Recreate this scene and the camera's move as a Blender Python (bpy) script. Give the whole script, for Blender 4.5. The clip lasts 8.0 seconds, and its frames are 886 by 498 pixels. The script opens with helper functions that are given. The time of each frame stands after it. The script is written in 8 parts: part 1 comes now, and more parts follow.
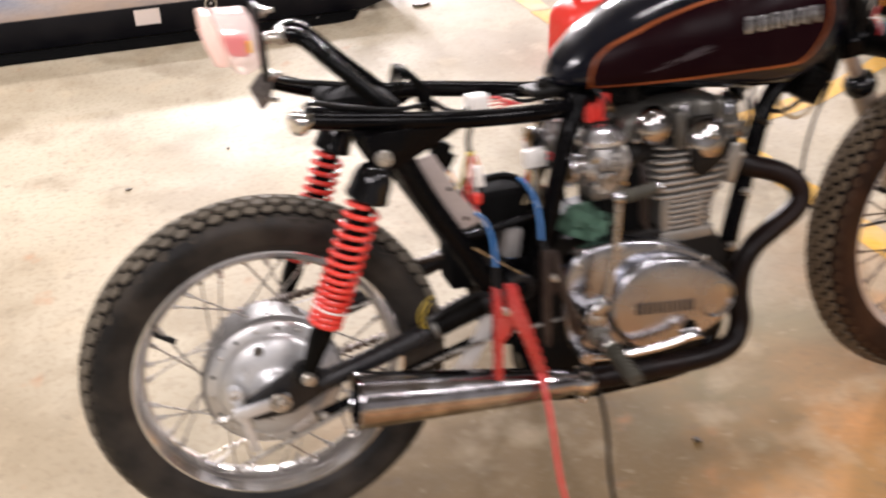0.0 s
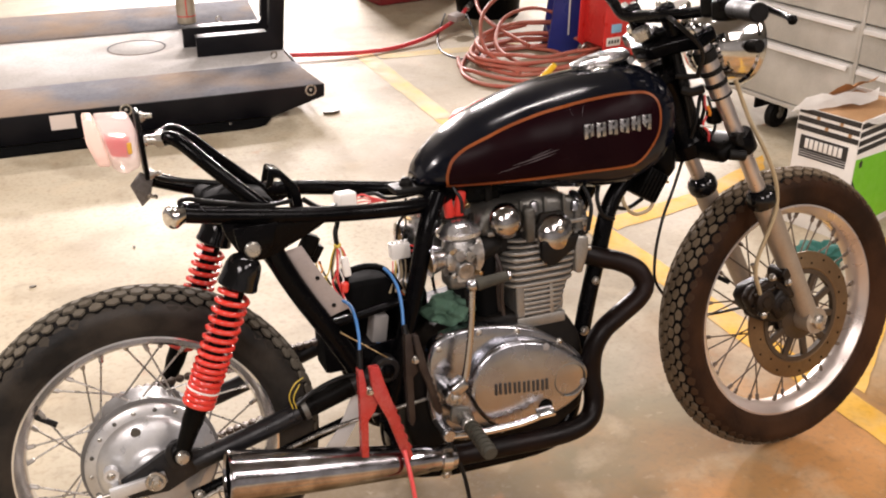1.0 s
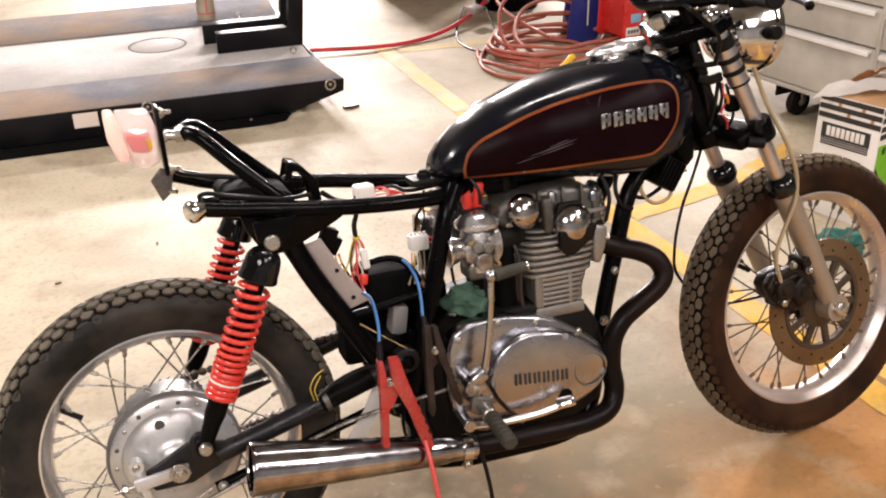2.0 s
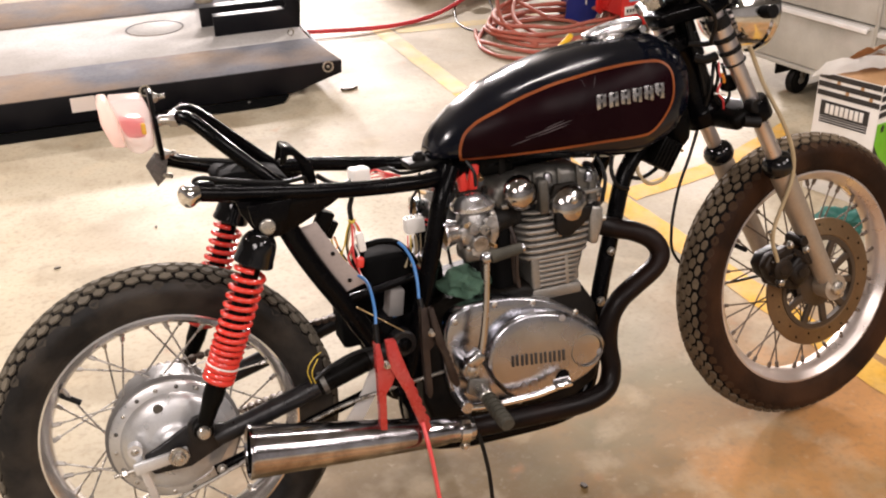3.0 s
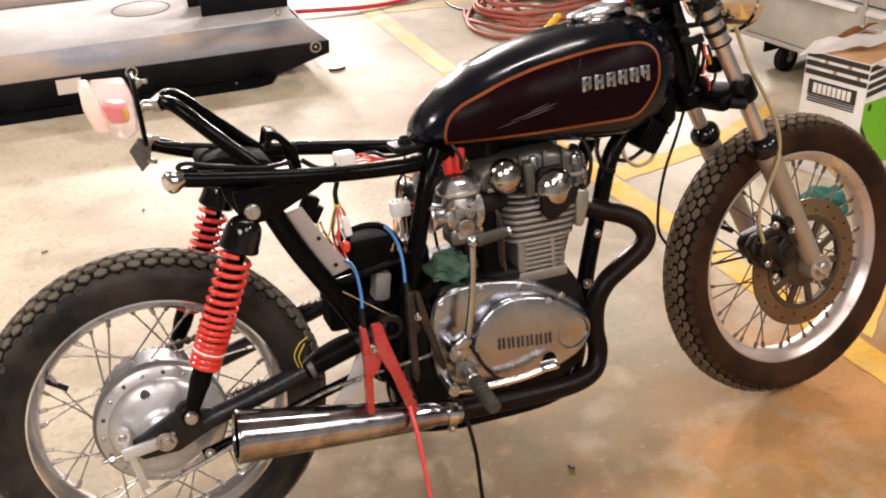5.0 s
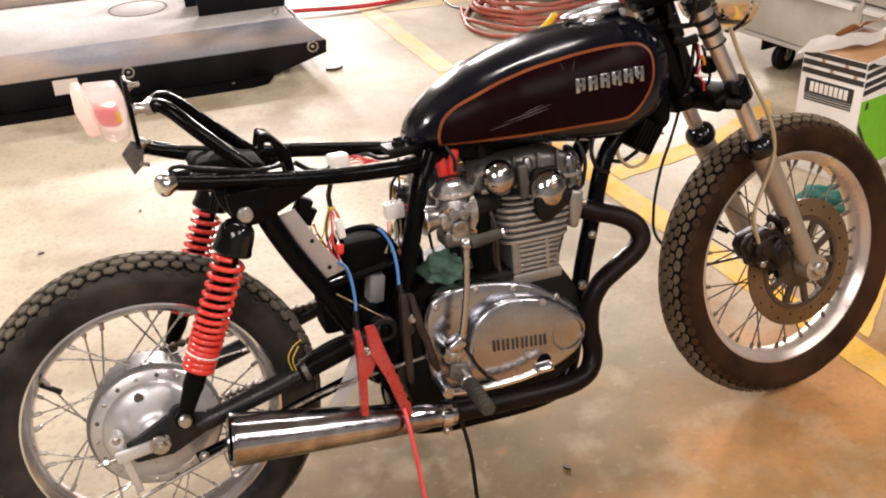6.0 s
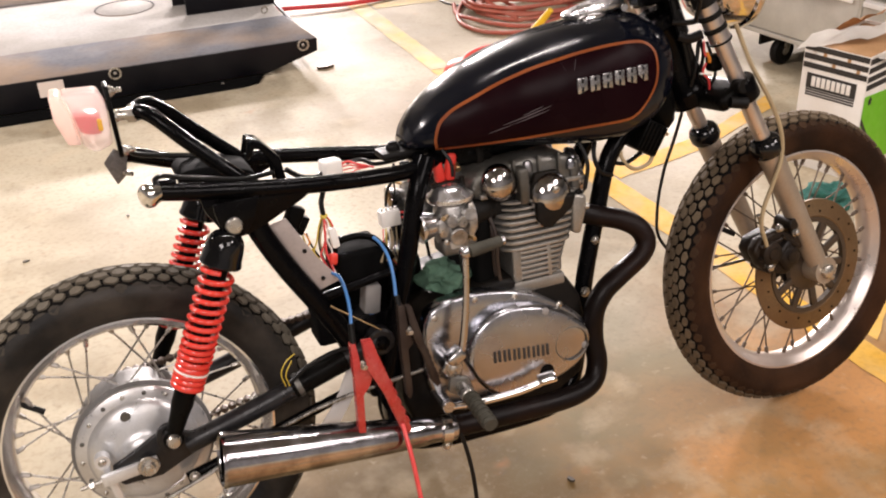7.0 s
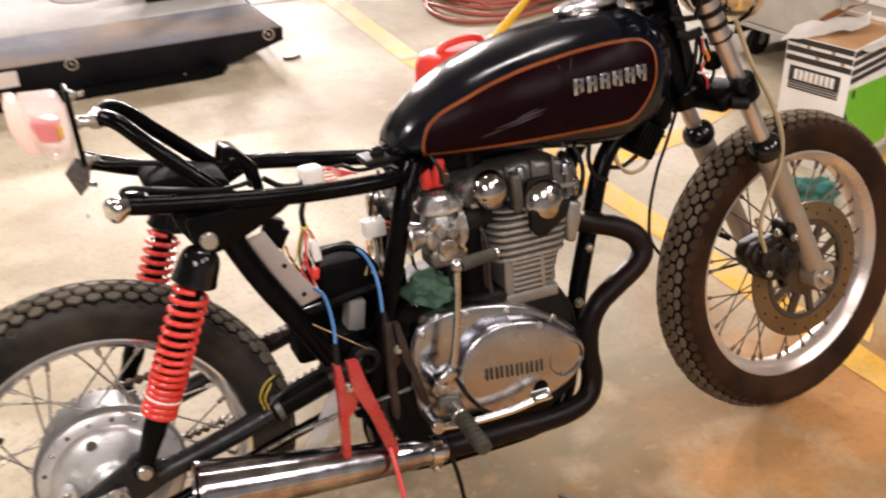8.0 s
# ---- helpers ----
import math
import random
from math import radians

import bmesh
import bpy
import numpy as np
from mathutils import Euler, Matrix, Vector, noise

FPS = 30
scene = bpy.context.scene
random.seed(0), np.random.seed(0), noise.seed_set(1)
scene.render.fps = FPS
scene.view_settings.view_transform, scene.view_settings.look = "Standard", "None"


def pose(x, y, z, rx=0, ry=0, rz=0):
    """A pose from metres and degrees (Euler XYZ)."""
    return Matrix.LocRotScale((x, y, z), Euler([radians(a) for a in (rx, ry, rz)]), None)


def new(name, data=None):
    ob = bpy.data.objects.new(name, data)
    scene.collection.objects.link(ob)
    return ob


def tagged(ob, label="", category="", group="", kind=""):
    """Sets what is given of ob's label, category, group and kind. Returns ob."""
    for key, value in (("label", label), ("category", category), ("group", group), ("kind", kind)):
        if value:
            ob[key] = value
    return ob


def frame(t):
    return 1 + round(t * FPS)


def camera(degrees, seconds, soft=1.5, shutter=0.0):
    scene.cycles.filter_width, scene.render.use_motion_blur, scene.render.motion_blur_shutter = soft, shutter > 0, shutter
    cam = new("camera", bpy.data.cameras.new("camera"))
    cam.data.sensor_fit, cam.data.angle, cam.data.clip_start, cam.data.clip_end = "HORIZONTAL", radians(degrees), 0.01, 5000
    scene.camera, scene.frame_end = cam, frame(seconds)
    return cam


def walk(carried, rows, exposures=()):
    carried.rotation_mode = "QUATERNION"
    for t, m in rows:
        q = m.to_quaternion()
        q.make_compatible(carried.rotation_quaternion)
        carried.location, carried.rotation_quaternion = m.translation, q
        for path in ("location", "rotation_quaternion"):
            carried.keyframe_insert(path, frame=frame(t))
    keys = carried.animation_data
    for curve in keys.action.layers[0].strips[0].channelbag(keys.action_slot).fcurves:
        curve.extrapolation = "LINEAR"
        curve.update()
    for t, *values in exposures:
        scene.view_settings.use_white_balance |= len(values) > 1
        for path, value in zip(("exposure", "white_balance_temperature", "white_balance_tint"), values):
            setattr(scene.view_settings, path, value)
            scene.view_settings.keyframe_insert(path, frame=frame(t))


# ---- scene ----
cam = camera(48.25, 8.0, soft=2.0, shutter=1.0)
PATH = [
    (0.0, pose(-0.0856, -1.3676, 1.4454, 57.463, 1.529, -17.263)),
    (0.3, pose(-0.0092, -1.4690, 1.4615, 58.315, 1.876, -16.815)),
    (0.5, pose(-0.0206, -1.4904, 1.4770, 59.697, 0.650, -19.085)),
    (0.7, pose(-0.0142, -1.5268, 1.4721, 62.042, 0.021, -20.072)),
    (0.8, pose(-0.0185, -1.5339, 1.4886, 62.535, -0.244, -20.579)),
    (1.0, pose(-0.0134, -1.5443, 1.4908, 63.480, -0.048, -20.665)),
    (1.5, pose(-0.0120, -1.5529, 1.4900, 63.459, 0.509, -20.128)),
    (3.0, pose(0.0021, -1.5585, 1.4929, 62.003, 1.599, -19.898)),
    (3.5, pose(0.0039, -1.5577, 1.4942, 61.536, 1.645, -20.112)),
    (4.0, pose(0.0042, -1.5579, 1.4968, 61.131, 1.585, -20.305)),
    (4.5, pose(0.0087, -1.5579, 1.4986, 60.880, 1.636, -20.420)),
    (6.0, pose(0.0282, -1.5559, 1.5068, 60.591, 1.841, -20.539)),
    (6.5, pose(0.0393, -1.5223, 1.4963, 60.565, 2.023, -20.670)),
    (7.0, pose(0.0461, -1.4817, 1.4913, 60.309, 2.204, -21.204)),
    (7.5, pose(0.0335, -1.4112, 1.4964, 59.588, 1.721, -22.182)),
    (7.8, pose(0.0390, -1.3821, 1.4913, 59.518, 1.729, -22.600)),
    (7.9, pose(0.0448, -1.3693, 1.4861, 59.515, 1.732, -22.937)),
    (8.0, pose(0.0452, -1.3540, 1.4797, 59.342, 1.438, -23.362)),
]
# the clip starts on a cooler white balance and settles within a second
walk(cam, PATH, exposures=[(0.0, 0.04, 6050, 10), (0.5, 0.02, 6250, 10), (1.0, 0.0, 6420, 10), (8.0, 0.0, 6420, 10)])

# ---- light: a closed workshop under rows of ceiling tubes ----
world = bpy.data.worlds.new("workshop_air")
scene.world = world
world.use_nodes = True
world.node_tree.nodes["Background"].inputs[0].default_value = (1.0, 0.97, 0.94, 1)
world.node_tree.nodes["Background"].inputs[1].default_value = 0.01

CEIL = 3.4


def hall_lamp(x, y, watts, sx, sy, tilt=0.0, turn=0.0, warm=(1.0, 0.888, 0.853)):
    """An area lamp under the hall ceiling, out of view; those along the back face the work bays."""
    data = bpy.data.lights.new("hall_lamp", "AREA")
    data.shape, data.size, data.size_y, data.energy, data.color = "RECTANGLE", sx, sy, watts, warm
    ob = new("hall_lamp", data)
    ob.matrix_world = pose(x, y, CEIL - 0.2, 0, 0, turn) @ pose(0, 0, 0, -tilt, 0, 0)
    return ob


# two rows beyond the lift table that face the work bays, then lamps over the bays themselves
# and, at y -3.4, a made-up fill pair that brightens the camera side
for lx, ly, lw, tilt, turn in ((2.55, 9.6, 585, 68, -8), (7.0, 9.8, 940, 74, -42), (2.0, 19.3, 3500, 80, -4)):
    hall_lamp(lx, ly, lw, 1.2, 0.25, tilt, turn)
for lx, ly, lw, sx, sy in ((3.1, -1.8, 88, 0.5, 1.3), (-2.6, 1.5, 225, 0.5, 1.3), (-1.4, -3.4, 165, 1.3, 2.4), (1.6, -3.4, 96, 1.3, 2.4), (1.05, 0.62, 36, 1.25, 0.06)):
    hall_lamp(lx, ly, lw, sx, sy)


# ---- materials ----
def rgba(c):
    return (c[0], c[1], c[2], 1.0)


def surface(name, base, rough=0.5, metal=0.0, second=None, size=8.0, amount=0.5, grain=0.0, grain_size=120.0,
            bump=0.0, bump_size=60.0, rough_var=0.12, coat=0.0, dirt=None, dirt_amount=0.0, dirt_size=3.0, vary=0.0, spec=0.5):
    """A worn surface: base colour broken by a soft blotch, a fine grain and, where given, dirt in patches."""
    m = bpy.data.materials.new(name)
    m.use_nodes = True
    nt = m.node_tree
    b = nt.nodes["Principled BSDF"]
    b.inputs["Metallic"].default_value = metal
    b.inputs["Coat Weight"].default_value = coat
    b.inputs["Specular IOR Level"].default_value = spec
    b.inputs["Coat Roughness"].default_value = 0.06
    tc = nt.nodes.new("ShaderNodeTexCoord")

    def noise_node(scale, detail=4.0):
        n = nt.nodes.new("ShaderNodeTexNoise")
        n.inputs["Scale"].default_value, n.inputs["Detail"].default_value = scale, detail
        nt.links.new(tc.outputs["Object"], n.inputs["Vector"])
        return n

    def mixed(a, c, fac_socket, lo, hi, top):
        r = nt.nodes.new("ShaderNodeMapRange")
        r.inputs["From Min"].default_value, r.inputs["From Max"].default_value = lo, hi
        r.inputs["To Max"].default_value = top
        nt.links.new(fac_socket, r.inputs["Value"])
        x = nt.nodes.new("ShaderNodeMix")
        x.data_type = "RGBA"
        nt.links.new(r.outputs[0], x.inputs["Factor"])
        if isinstance(a, tuple):
            x.inputs["A"].default_value = rgba(a)
        else:
            nt.links.new(a, x.inputs["A"])
        x.inputs["B"].default_value = rgba(c)
        return x.outputs["Result"]

    second = second or tuple(v * 0.7 for v in base)
    n1 = noise_node(size)
    col = mixed(tuple(base), second, n1.outputs[0], 0.38, 0.68, amount)
    if grain:
        n2 = noise_node(grain_size, 2.0)
        col = mixed(col, tuple(v * 0.45 for v in base), n2.outputs[0], 0.45, 0.75, grain)
    if dirt:
        n3 = noise_node(dirt_size, 6.0)
        col = mixed(col, dirt, n3.outputs[0], 0.42, 0.66, dirt_amount)
    if vary:
        info = nt.nodes.new("ShaderNodeObjectInfo")
        col = mixed(col, tuple(v * 0.5 for v in base), info.outputs["Random"], 0.0, 1.0, vary)
    nt.links.new(col, b.inputs["Base Color"])
    nr = noise_node(size * 2.3, 5.0)
    rr = nt.nodes.new("ShaderNodeMapRange")
    rr.inputs["From Min"].default_value, rr.inputs["From Max"].default_value = 0.3, 0.7
    rr.inputs["To Min"].default_value, rr.inputs["To Max"].default_value = max(0.02, rough - rough_var), min(1.0, rough + rough_var)
    nt.links.new(nr.outputs[0], rr.inputs["Value"])
    nt.links.new(rr.outputs[0], b.inputs["Roughness"])
    if bump:
        nb = noise_node(bump_size, 4.0)
        bp = nt.nodes.new("ShaderNodeBump")
        bp.inputs["Strength"].default_value, bp.inputs["Distance"].default_value = bump, 0.004
        nt.links.new(nb.outputs[0], bp.inputs["Height"])
        nt.links.new(bp.outputs[0], b.inputs["Normal"])
    return m


BLACK_PAINT = surface("black_frame_paint", (0.0012, 0.0012, 0.0016), 0.19, 0, (0.003, 0.0028, 0.0028), 14, 0.6, bump=0.24, bump_size=70, coat=0.03, dirt=(0.07, 0.058, 0.048), dirt_amount=0.02, dirt_size=9, spec=0.065)
BLACK_PLASTIC = surface("black_plastic", (0.0016, 0.0016, 0.0016), 0.34, 0, (0.004, 0.0036, 0.0032), 20, 0.5, bump=0.1, bump_size=220, dirt=(0.10, 0.085, 0.06), dirt_amount=0.02, dirt_size=8, spec=0.05)
SATIN_BLACK = surface("satin_black_arm_paint", (0.0050, 0.0050, 0.0062), 0.36, 0, (0.012, 0.011, 0.011), 18, 0.6, bump=0.2, bump_size=90, dirt=(0.06, 0.052, 0.045), dirt_amount=0.12, dirt_size=14, spec=0.35)
GLOSS_BLACK = surface("gloss_black_cap", (0.0025, 0.0025, 0.003), 0.1, 0, (0.012, 0.012, 0.012), 20, 0.4, rough_var=0.05, coat=0.4, spec=0.2)
RUBBER = surface("black_rubber", (0.004, 0.0036, 0.0033), 0.55, 0, (0.009, 0.008, 0.0066), 16, 0.6, 0.3, 160, bump=0.2, bump_size=140, spec=0.15)
TYRE_SIDE = surface("dusty_tyre_rubber", (0.008, 0.0078, 0.0078), 0.5, 0, (0.017, 0.0155, 0.0142), 7, 0.6, 0.3, 120, bump=0.2, bump_size=110, dirt=(0.085, 0.070, 0.054), dirt_amount=0.42, dirt_size=9, spec=0.2)
TYRE_SIDE_BROWN = surface("brown_dusted_tyre_rubber", (0.011, 0.0055, 0.0028), 0.7, 0, (0.044, 0.0175, 0.007), 5, 0.7, 0.3, 120, bump=0.15, bump_size=150, dirt=(0.072, 0.032, 0.014), dirt_amount=0.5, dirt_size=6, spec=0.12)
TREAD = surface("dusty_tread_rubber", (0.125, 0.110, 0.086), 0.8, 0, (0.080, 0.070, 0.054), 9, 0.7, 0.4, 140, bump=0.25, bump_size=160, dirt=(0.16, 0.13, 0.09), dirt_amount=0.35, dirt_size=6, spec=0.2)
GROOVE = surface("clean_groove_rubber", (0.006, 0.0055, 0.005), 0.75, 0, (0.011, 0.0095, 0.008), 20, 0.6, spec=0.06)
SHOULDER = surface("grey_dusted_shoulder_rubber", (0.045, 0.039, 0.031), 0.75, 0, (0.022, 0.0195, 0.017), 9, 0.7, 0.4, 140, bump=0.25, bump_size=160, dirt=(0.085, 0.07, 0.05), dirt_amount=0.35, dirt_size=7, spec=0.12)
SHOULDER_BROWN = surface("brown_dusted_shoulder_rubber", (0.034, 0.019, 0.010), 0.75, 0, (0.034, 0.0185, 0.010), 9, 0.7, 0.4, 140, bump=0.25, bump_size=160, dirt=(0.070, 0.036, 0.018), dirt_amount=0.4, dirt_size=7, spec=0.12)
TREAD_BROWN = surface("brown_dusty_tread_rubber", (0.135, 0.102, 0.066), 0.8, 0, (0.070, 0.050, 0.031), 9, 0.7, 0.4, 140, bump=0.25, bump_size=160, dirt=(0.17, 0.12, 0.07), dirt_amount=0.35, dirt_size=6, spec=0.2)
CHROME = surface("chrome_plate", (0.72, 0.71, 0.70), 0.11, 1.0, (0.55, 0.53, 0.50), 10, 0.4, rough_var=0.05, dirt=(0.32, 0.26, 0.19), dirt_amount=0.18, dirt_size=12)
CAP_CHROME = surface("scuffed_cap_chrome", (0.74, 0.74, 0.76), 0.27, 1.0, (0.56, 0.55, 0.56), 14, 0.5, bump=0.12, bump_size=26, rough_var=0.1)
FORK_CHROME = surface("hazed_fork_chrome", (0.66, 0.61, 0.59), 0.33, 0.95, (0.50, 0.44, 0.41), 12, 0.5, rough_var=0.08, dirt=(0.30, 0.22, 0.16), dirt_amount=0.25, dirt_size=9)
BADGE = surface("dulled_badge_chrome", (0.50, 0.49, 0.49), 0.26, 1.0, (0.22, 0.21, 0.20), 60, 0.7, rough_var=0.1)
RIM_CHROME = surface("dulled_rim_chrome", (0.86, 0.855, 0.86), 0.17, 0.92, (0.60, 0.58, 0.56), 12, 0.6, rough_var=0.09, dirt=(0.26, 0.20, 0.14), dirt_amount=0.25, dirt_size=7)
RIM_DUSTY = surface("dusty_front_rim", (0.64, 0.585, 0.55), 0.32, 0.70, (0.50, 0.43, 0.38), 8, 0.5, rough_var=0.1, dirt=(0.34, 0.21, 0.13), dirt_amount=0.3, dirt_size=6)
LEVER = surface("worn_chrome_lever", (0.44, 0.44, 0.45), 0.24, 1.0, (0.30, 0.29, 0.28), 20, 0.5, rough_var=0.06)
PALE_MARK = surface("pale_thin_mark", (0.085, 0.068, 0.075), 0.5)
# brown blotches paint the muffler's dark reflections into the chrome
MUFFLER = surface("painted_reflection_chrome", (0.58, 0.58, 0.61), 0.14, 1.0, (0.36, 0.33, 0.335), 13, 0.9, 0.25, 180, bump=0.06, bump_size=30, rough_var=0.07, dirt=(0.10, 0.07, 0.065), dirt_amount=0.6, dirt_size=22)
POLISHED = surface("polished_aluminium_cover", (0.43, 0.44, 0.475), 0.24, 1.0, (0.30, 0.29, 0.305), 9, 0.6, 0.15, 260, bump=0.16, bump_size=13, rough_var=0.08, dirt=(0.17, 0.135, 0.10), dirt_amount=0.35, dirt_size=10)
CAST = surface("dull_cast_aluminium", (0.37, 0.357, 0.33), 0.40, 0.75, (0.27, 0.255, 0.23), 12, 0.6, 0.3, 190, bump=0.15, bump_size=260, dirt=(0.13, 0.11, 0.08), dirt_amount=0.4, dirt_size=11)
# grimy casting, its colour blackened further for the shade under the tank
CAST_DARK = surface("grimy_shaded_casting", (0.0060, 0.0052, 0.0045), 0.55, 0.0, (0.0035, 0.003, 0.0027), 14, 0.7, 0.3, 180, bump=0.2, bump_size=200, dirt=(0.020, 0.015, 0.010), dirt_amount=0.4, dirt_size=14, spec=0.12)
CALIPER = surface("brown_dusted_caliper", (0.0050, 0.0036, 0.0028), 0.45, 0, (0.013, 0.008, 0.005), 26, 0.7, 0.3, 180, bump=0.2, bump_size=190, dirt=(0.045, 0.027, 0.014), dirt_amount=0.35, dirt_size=20, spec=0.22)
DRUM = surface("brushed_hub_aluminium", (0.70, 0.71, 0.72), 0.34, 0.62, (0.50, 0.495, 0.49), 11, 0.6, 0.15, 240, bump=0.06, bump_size=220, dirt=(0.33, 0.29, 0.24), dirt_amount=0.4, dirt_size=13, rough_var=0.1)
DRUM_SIDE = surface("grey_hub_casting", (0.21, 0.205, 0.20), 0.5, 0.4, (0.14, 0.136, 0.13), 12, 0.6, 0.2, 200, bump=0.1, bump_size=200)
SPOKE = surface("steel_spoke", (0.50, 0.48, 0.45), 0.3, 0.9, (0.3, 0.27, 0.23), 30, 0.6)
CAST_GREY = surface("stained_grey_casting", (0.17, 0.165, 0.15), 0.42, 0.7, (0.07, 0.066, 0.058), 16, 0.7, 0.3, 180, bump=0.2, bump_size=200, dirt=(0.05, 0.045, 0.035), dirt_amount=0.5, dirt_size=12)
PITTED = surface("pitted_chrome", (0.52, 0.515, 0.52), 0.13, 1.0, (0.30, 0.26, 0.23), 45, 0.6, 0.3, 300, bump=0.10, bump_size=170, rough_var=0.06, dirt=(0.20, 0.12, 0.06), dirt_amount=0.35, dirt_size=28)
PEG_RUBBER = surface("dusty_olive_rubber", (0.055, 0.052, 0.040), 0.65, 0, (0.03, 0.028, 0.022), 25, 0.6, 0.3, 160, bump=0.2, bump_size=150, spec=0.2)
SPOKE_DARK = surface("rusty_spoke", (0.16, 0.12, 0.09), 0.5, 0.7, (0.08, 0.06, 0.045), 30, 0.6)
STEEL = surface("zinc_steel", (0.50, 0.48, 0.44), 0.3, 0.9, (0.3, 0.27, 0.22), 40, 0.5)
RUST_DISC = surface("rusted_brake_disc", (0.115, 0.068, 0.030), 0.45, 0.4, (0.18, 0.115, 0.055), 10, 0.6, 0.35, 160, bump=0.1, bump_size=160, dirt=(0.13, 0.07, 0.03), dirt_amount=0.5, dirt_size=9)
FORK_LEG = surface("grey_beige_fork_leg", (0.40, 0.34, 0.27), 0.42, 0.55, (0.30, 0.25, 0.19), 9, 0.6, 0.2, 190, bump=0.05, dirt=(0.22, 0.15, 0.09), dirt_amount=0.3)
RED_SPRING = surface("red_powder_coat", (0.66, 0.040, 0.026), 0.25, 0, (0.50, 0.025, 0.018), 16, 0.5, coat=0.4)
WHITE_RING = surface("white_plastic", (0.78, 0.76, 0.72), 0.4, 0, (0.65, 0.62, 0.56), 25, 0.5)
TANK_BLACK = surface("black_tank_lacquer", (0.0022, 0.0029, 0.0058), 0.155, 0, (0.004, 0.0045, 0.007), 6, 0.5, bump=0.03, bump_size=40, rough_var=0.06, coat=0.04, dirt=(0.05, 0.045, 0.04), dirt_amount=0.04, dirt_size=14, spec=0.32)
TANK_MAROON = surface("dark_maroon_lacquer", (0.0072, 0.0011, 0.0022), 0.30, 0, (0.0045, 0.0010, 0.0018), 5, 0.6, rough_var=0.05, coat=0.0, dirt=(0.06, 0.03, 0.025), dirt_amount=0.03, dirt_size=18, spec=0.045)
STRIPE_GOLD = surface("orange_gold_stripe", (0.23, 0.060, 0.014), 0.35, 0, (0.13, 0.030, 0.008), 9, 0.8, coat=0.15, spec=0.25)
WRAP = surface("sooty_header_pipe", (0.0042, 0.0026, 0.0022), 0.42, 0.0, (0.013, 0.0055, 0.0038), 9, 0.7, 0.3, 150, bump=0.15, bump_size=120, spec=0.13)
# near-black for soot, matt parts, and shade painted into holes and gaps
DEAD_BLACK = surface("dead_black", (0.004, 0.004, 0.004), 0.85, spec=0.04)


def translucent(name, base, share, rough=0.15, see=0.0):
    """Thin coloured plastic that lets light through from behind."""
    m = surface(name, base, rough, 0, tuple(c * 0.92 for c in base), 20, 0.5, coat=0.4)
    nt = m.node_tree
    out = nt.nodes["Material Output"]
    t = nt.nodes.new("ShaderNodeBsdfTranslucent")
    t.inputs[0].default_value = rgba(base)
    x = nt.nodes.new("ShaderNodeMixShader")
    x.inputs[0].default_value = share
    nt.links.new(nt.nodes["Principled BSDF"].outputs[0], x.inputs[1])
    nt.links.new(t.outputs[0], x.inputs[2])
    last = x.outputs[0]
    if see:
        clear = nt.nodes.new("ShaderNodeBsdfTransparent")
        clear.inputs[0].default_value = rgba(base)
        y = nt.nodes.new("ShaderNodeMixShader")
        y.inputs[0].default_value = see
        nt.links.new(last, y.inputs[1])
        nt.links.new(clear.outputs[0], y.inputs[2])
        last = y.outputs[0]
    nt.links.new(last, out.inputs["Surface"])
    return m


# end lens colour lightened towards white to paint in glare from behind
LENS_CLEAR = translucent("pale_translucent_lens", (0.99, 0.86, 0.80), 0.65, see=0.10)
LENS_PINK = translucent("clouded_pink_lens", (0.99, 0.94, 0.91), 0.50, see=0.55)
LENS_RED = translucent("red_tail_lens", (0.90, 0.03, 0.07), 0.35)
CARB = surface("oily_carburettor_casting", (0.58, 0.57, 0.555), 0.38, 0.9, (0.32, 0.31, 0.295), 38, 0.9, 0.3, 200, bump=0.3, bump_size=110, dirt=(0.03, 0.027, 0.022), dirt_amount=0.5, dirt_size=42)
BRASS = surface("dull_brass", (0.46, 0.33, 0.18), 0.35, 0.9, (0.3, 0.19, 0.07), 30, 0.5)
LENS_AMBER = surface("yellow_reflector", (0.75, 0.42, 0.05), 0.2)
WIRE_BLUE = surface("blue_cable", (0.05, 0.17, 0.42), 0.4, 0, (0.08, 0.24, 0.55), 25, 0.5)
WIRE_RED = surface("red_cable", (0.62, 0.05, 0.05), 0.4, 0, (0.7, 0.12, 0.11), 20, 0.5)
WIRE_BLACK = surface("black_cable", (0.0045, 0.0043, 0.0042), 0.4, 0, (0.010, 0.009, 0.008), 30, 0.5, spec=0.2)
WIRE_YELLOW = surface("yellow_wire", (0.55, 0.40, 0.04), 0.45)
WIRE_ORANGE = surface("orange_wire", (0.75, 0.26, 0.02), 0.45)
WIRE_TAN = surface("tan_brake_hose", (0.36, 0.28, 0.16), 0.5, 0, (0.26, 0.19, 0.1), 18, 0.5)
CLAMP_RED = surface("red_clamp_paint", (0.40, 0.030, 0.026), 0.28, 0, (0.27, 0.018, 0.016), 22, 0.6, coat=0.2, bump=0.1, bump_size=180, dirt=(0.5, 0.2, 0.18), dirt_amount=0.15, dirt_size=30)
CLAMP_BLACK = surface("brown_black_clamp", (0.022, 0.014, 0.011), 0.45, 0, (0.06, 0.045, 0.035), 20, 0.6, bump=0.15, bump_size=180, spec=0.25)
GREY_PLATE = surface("bare_grey_bracket", (0.38, 0.33, 0.305), 0.5, 0.2, (0.25, 0.21, 0.19), 12, 0.6, 0.2, 160, bump=0.1)
RAG_GREEN = surface("green_shop_cloth", (0.070, 0.140, 0.092), 0.9, 0, (0.042, 0.088, 0.06), 20, 0.6, 0.3, 260, bump=0.4, bump_size=240)
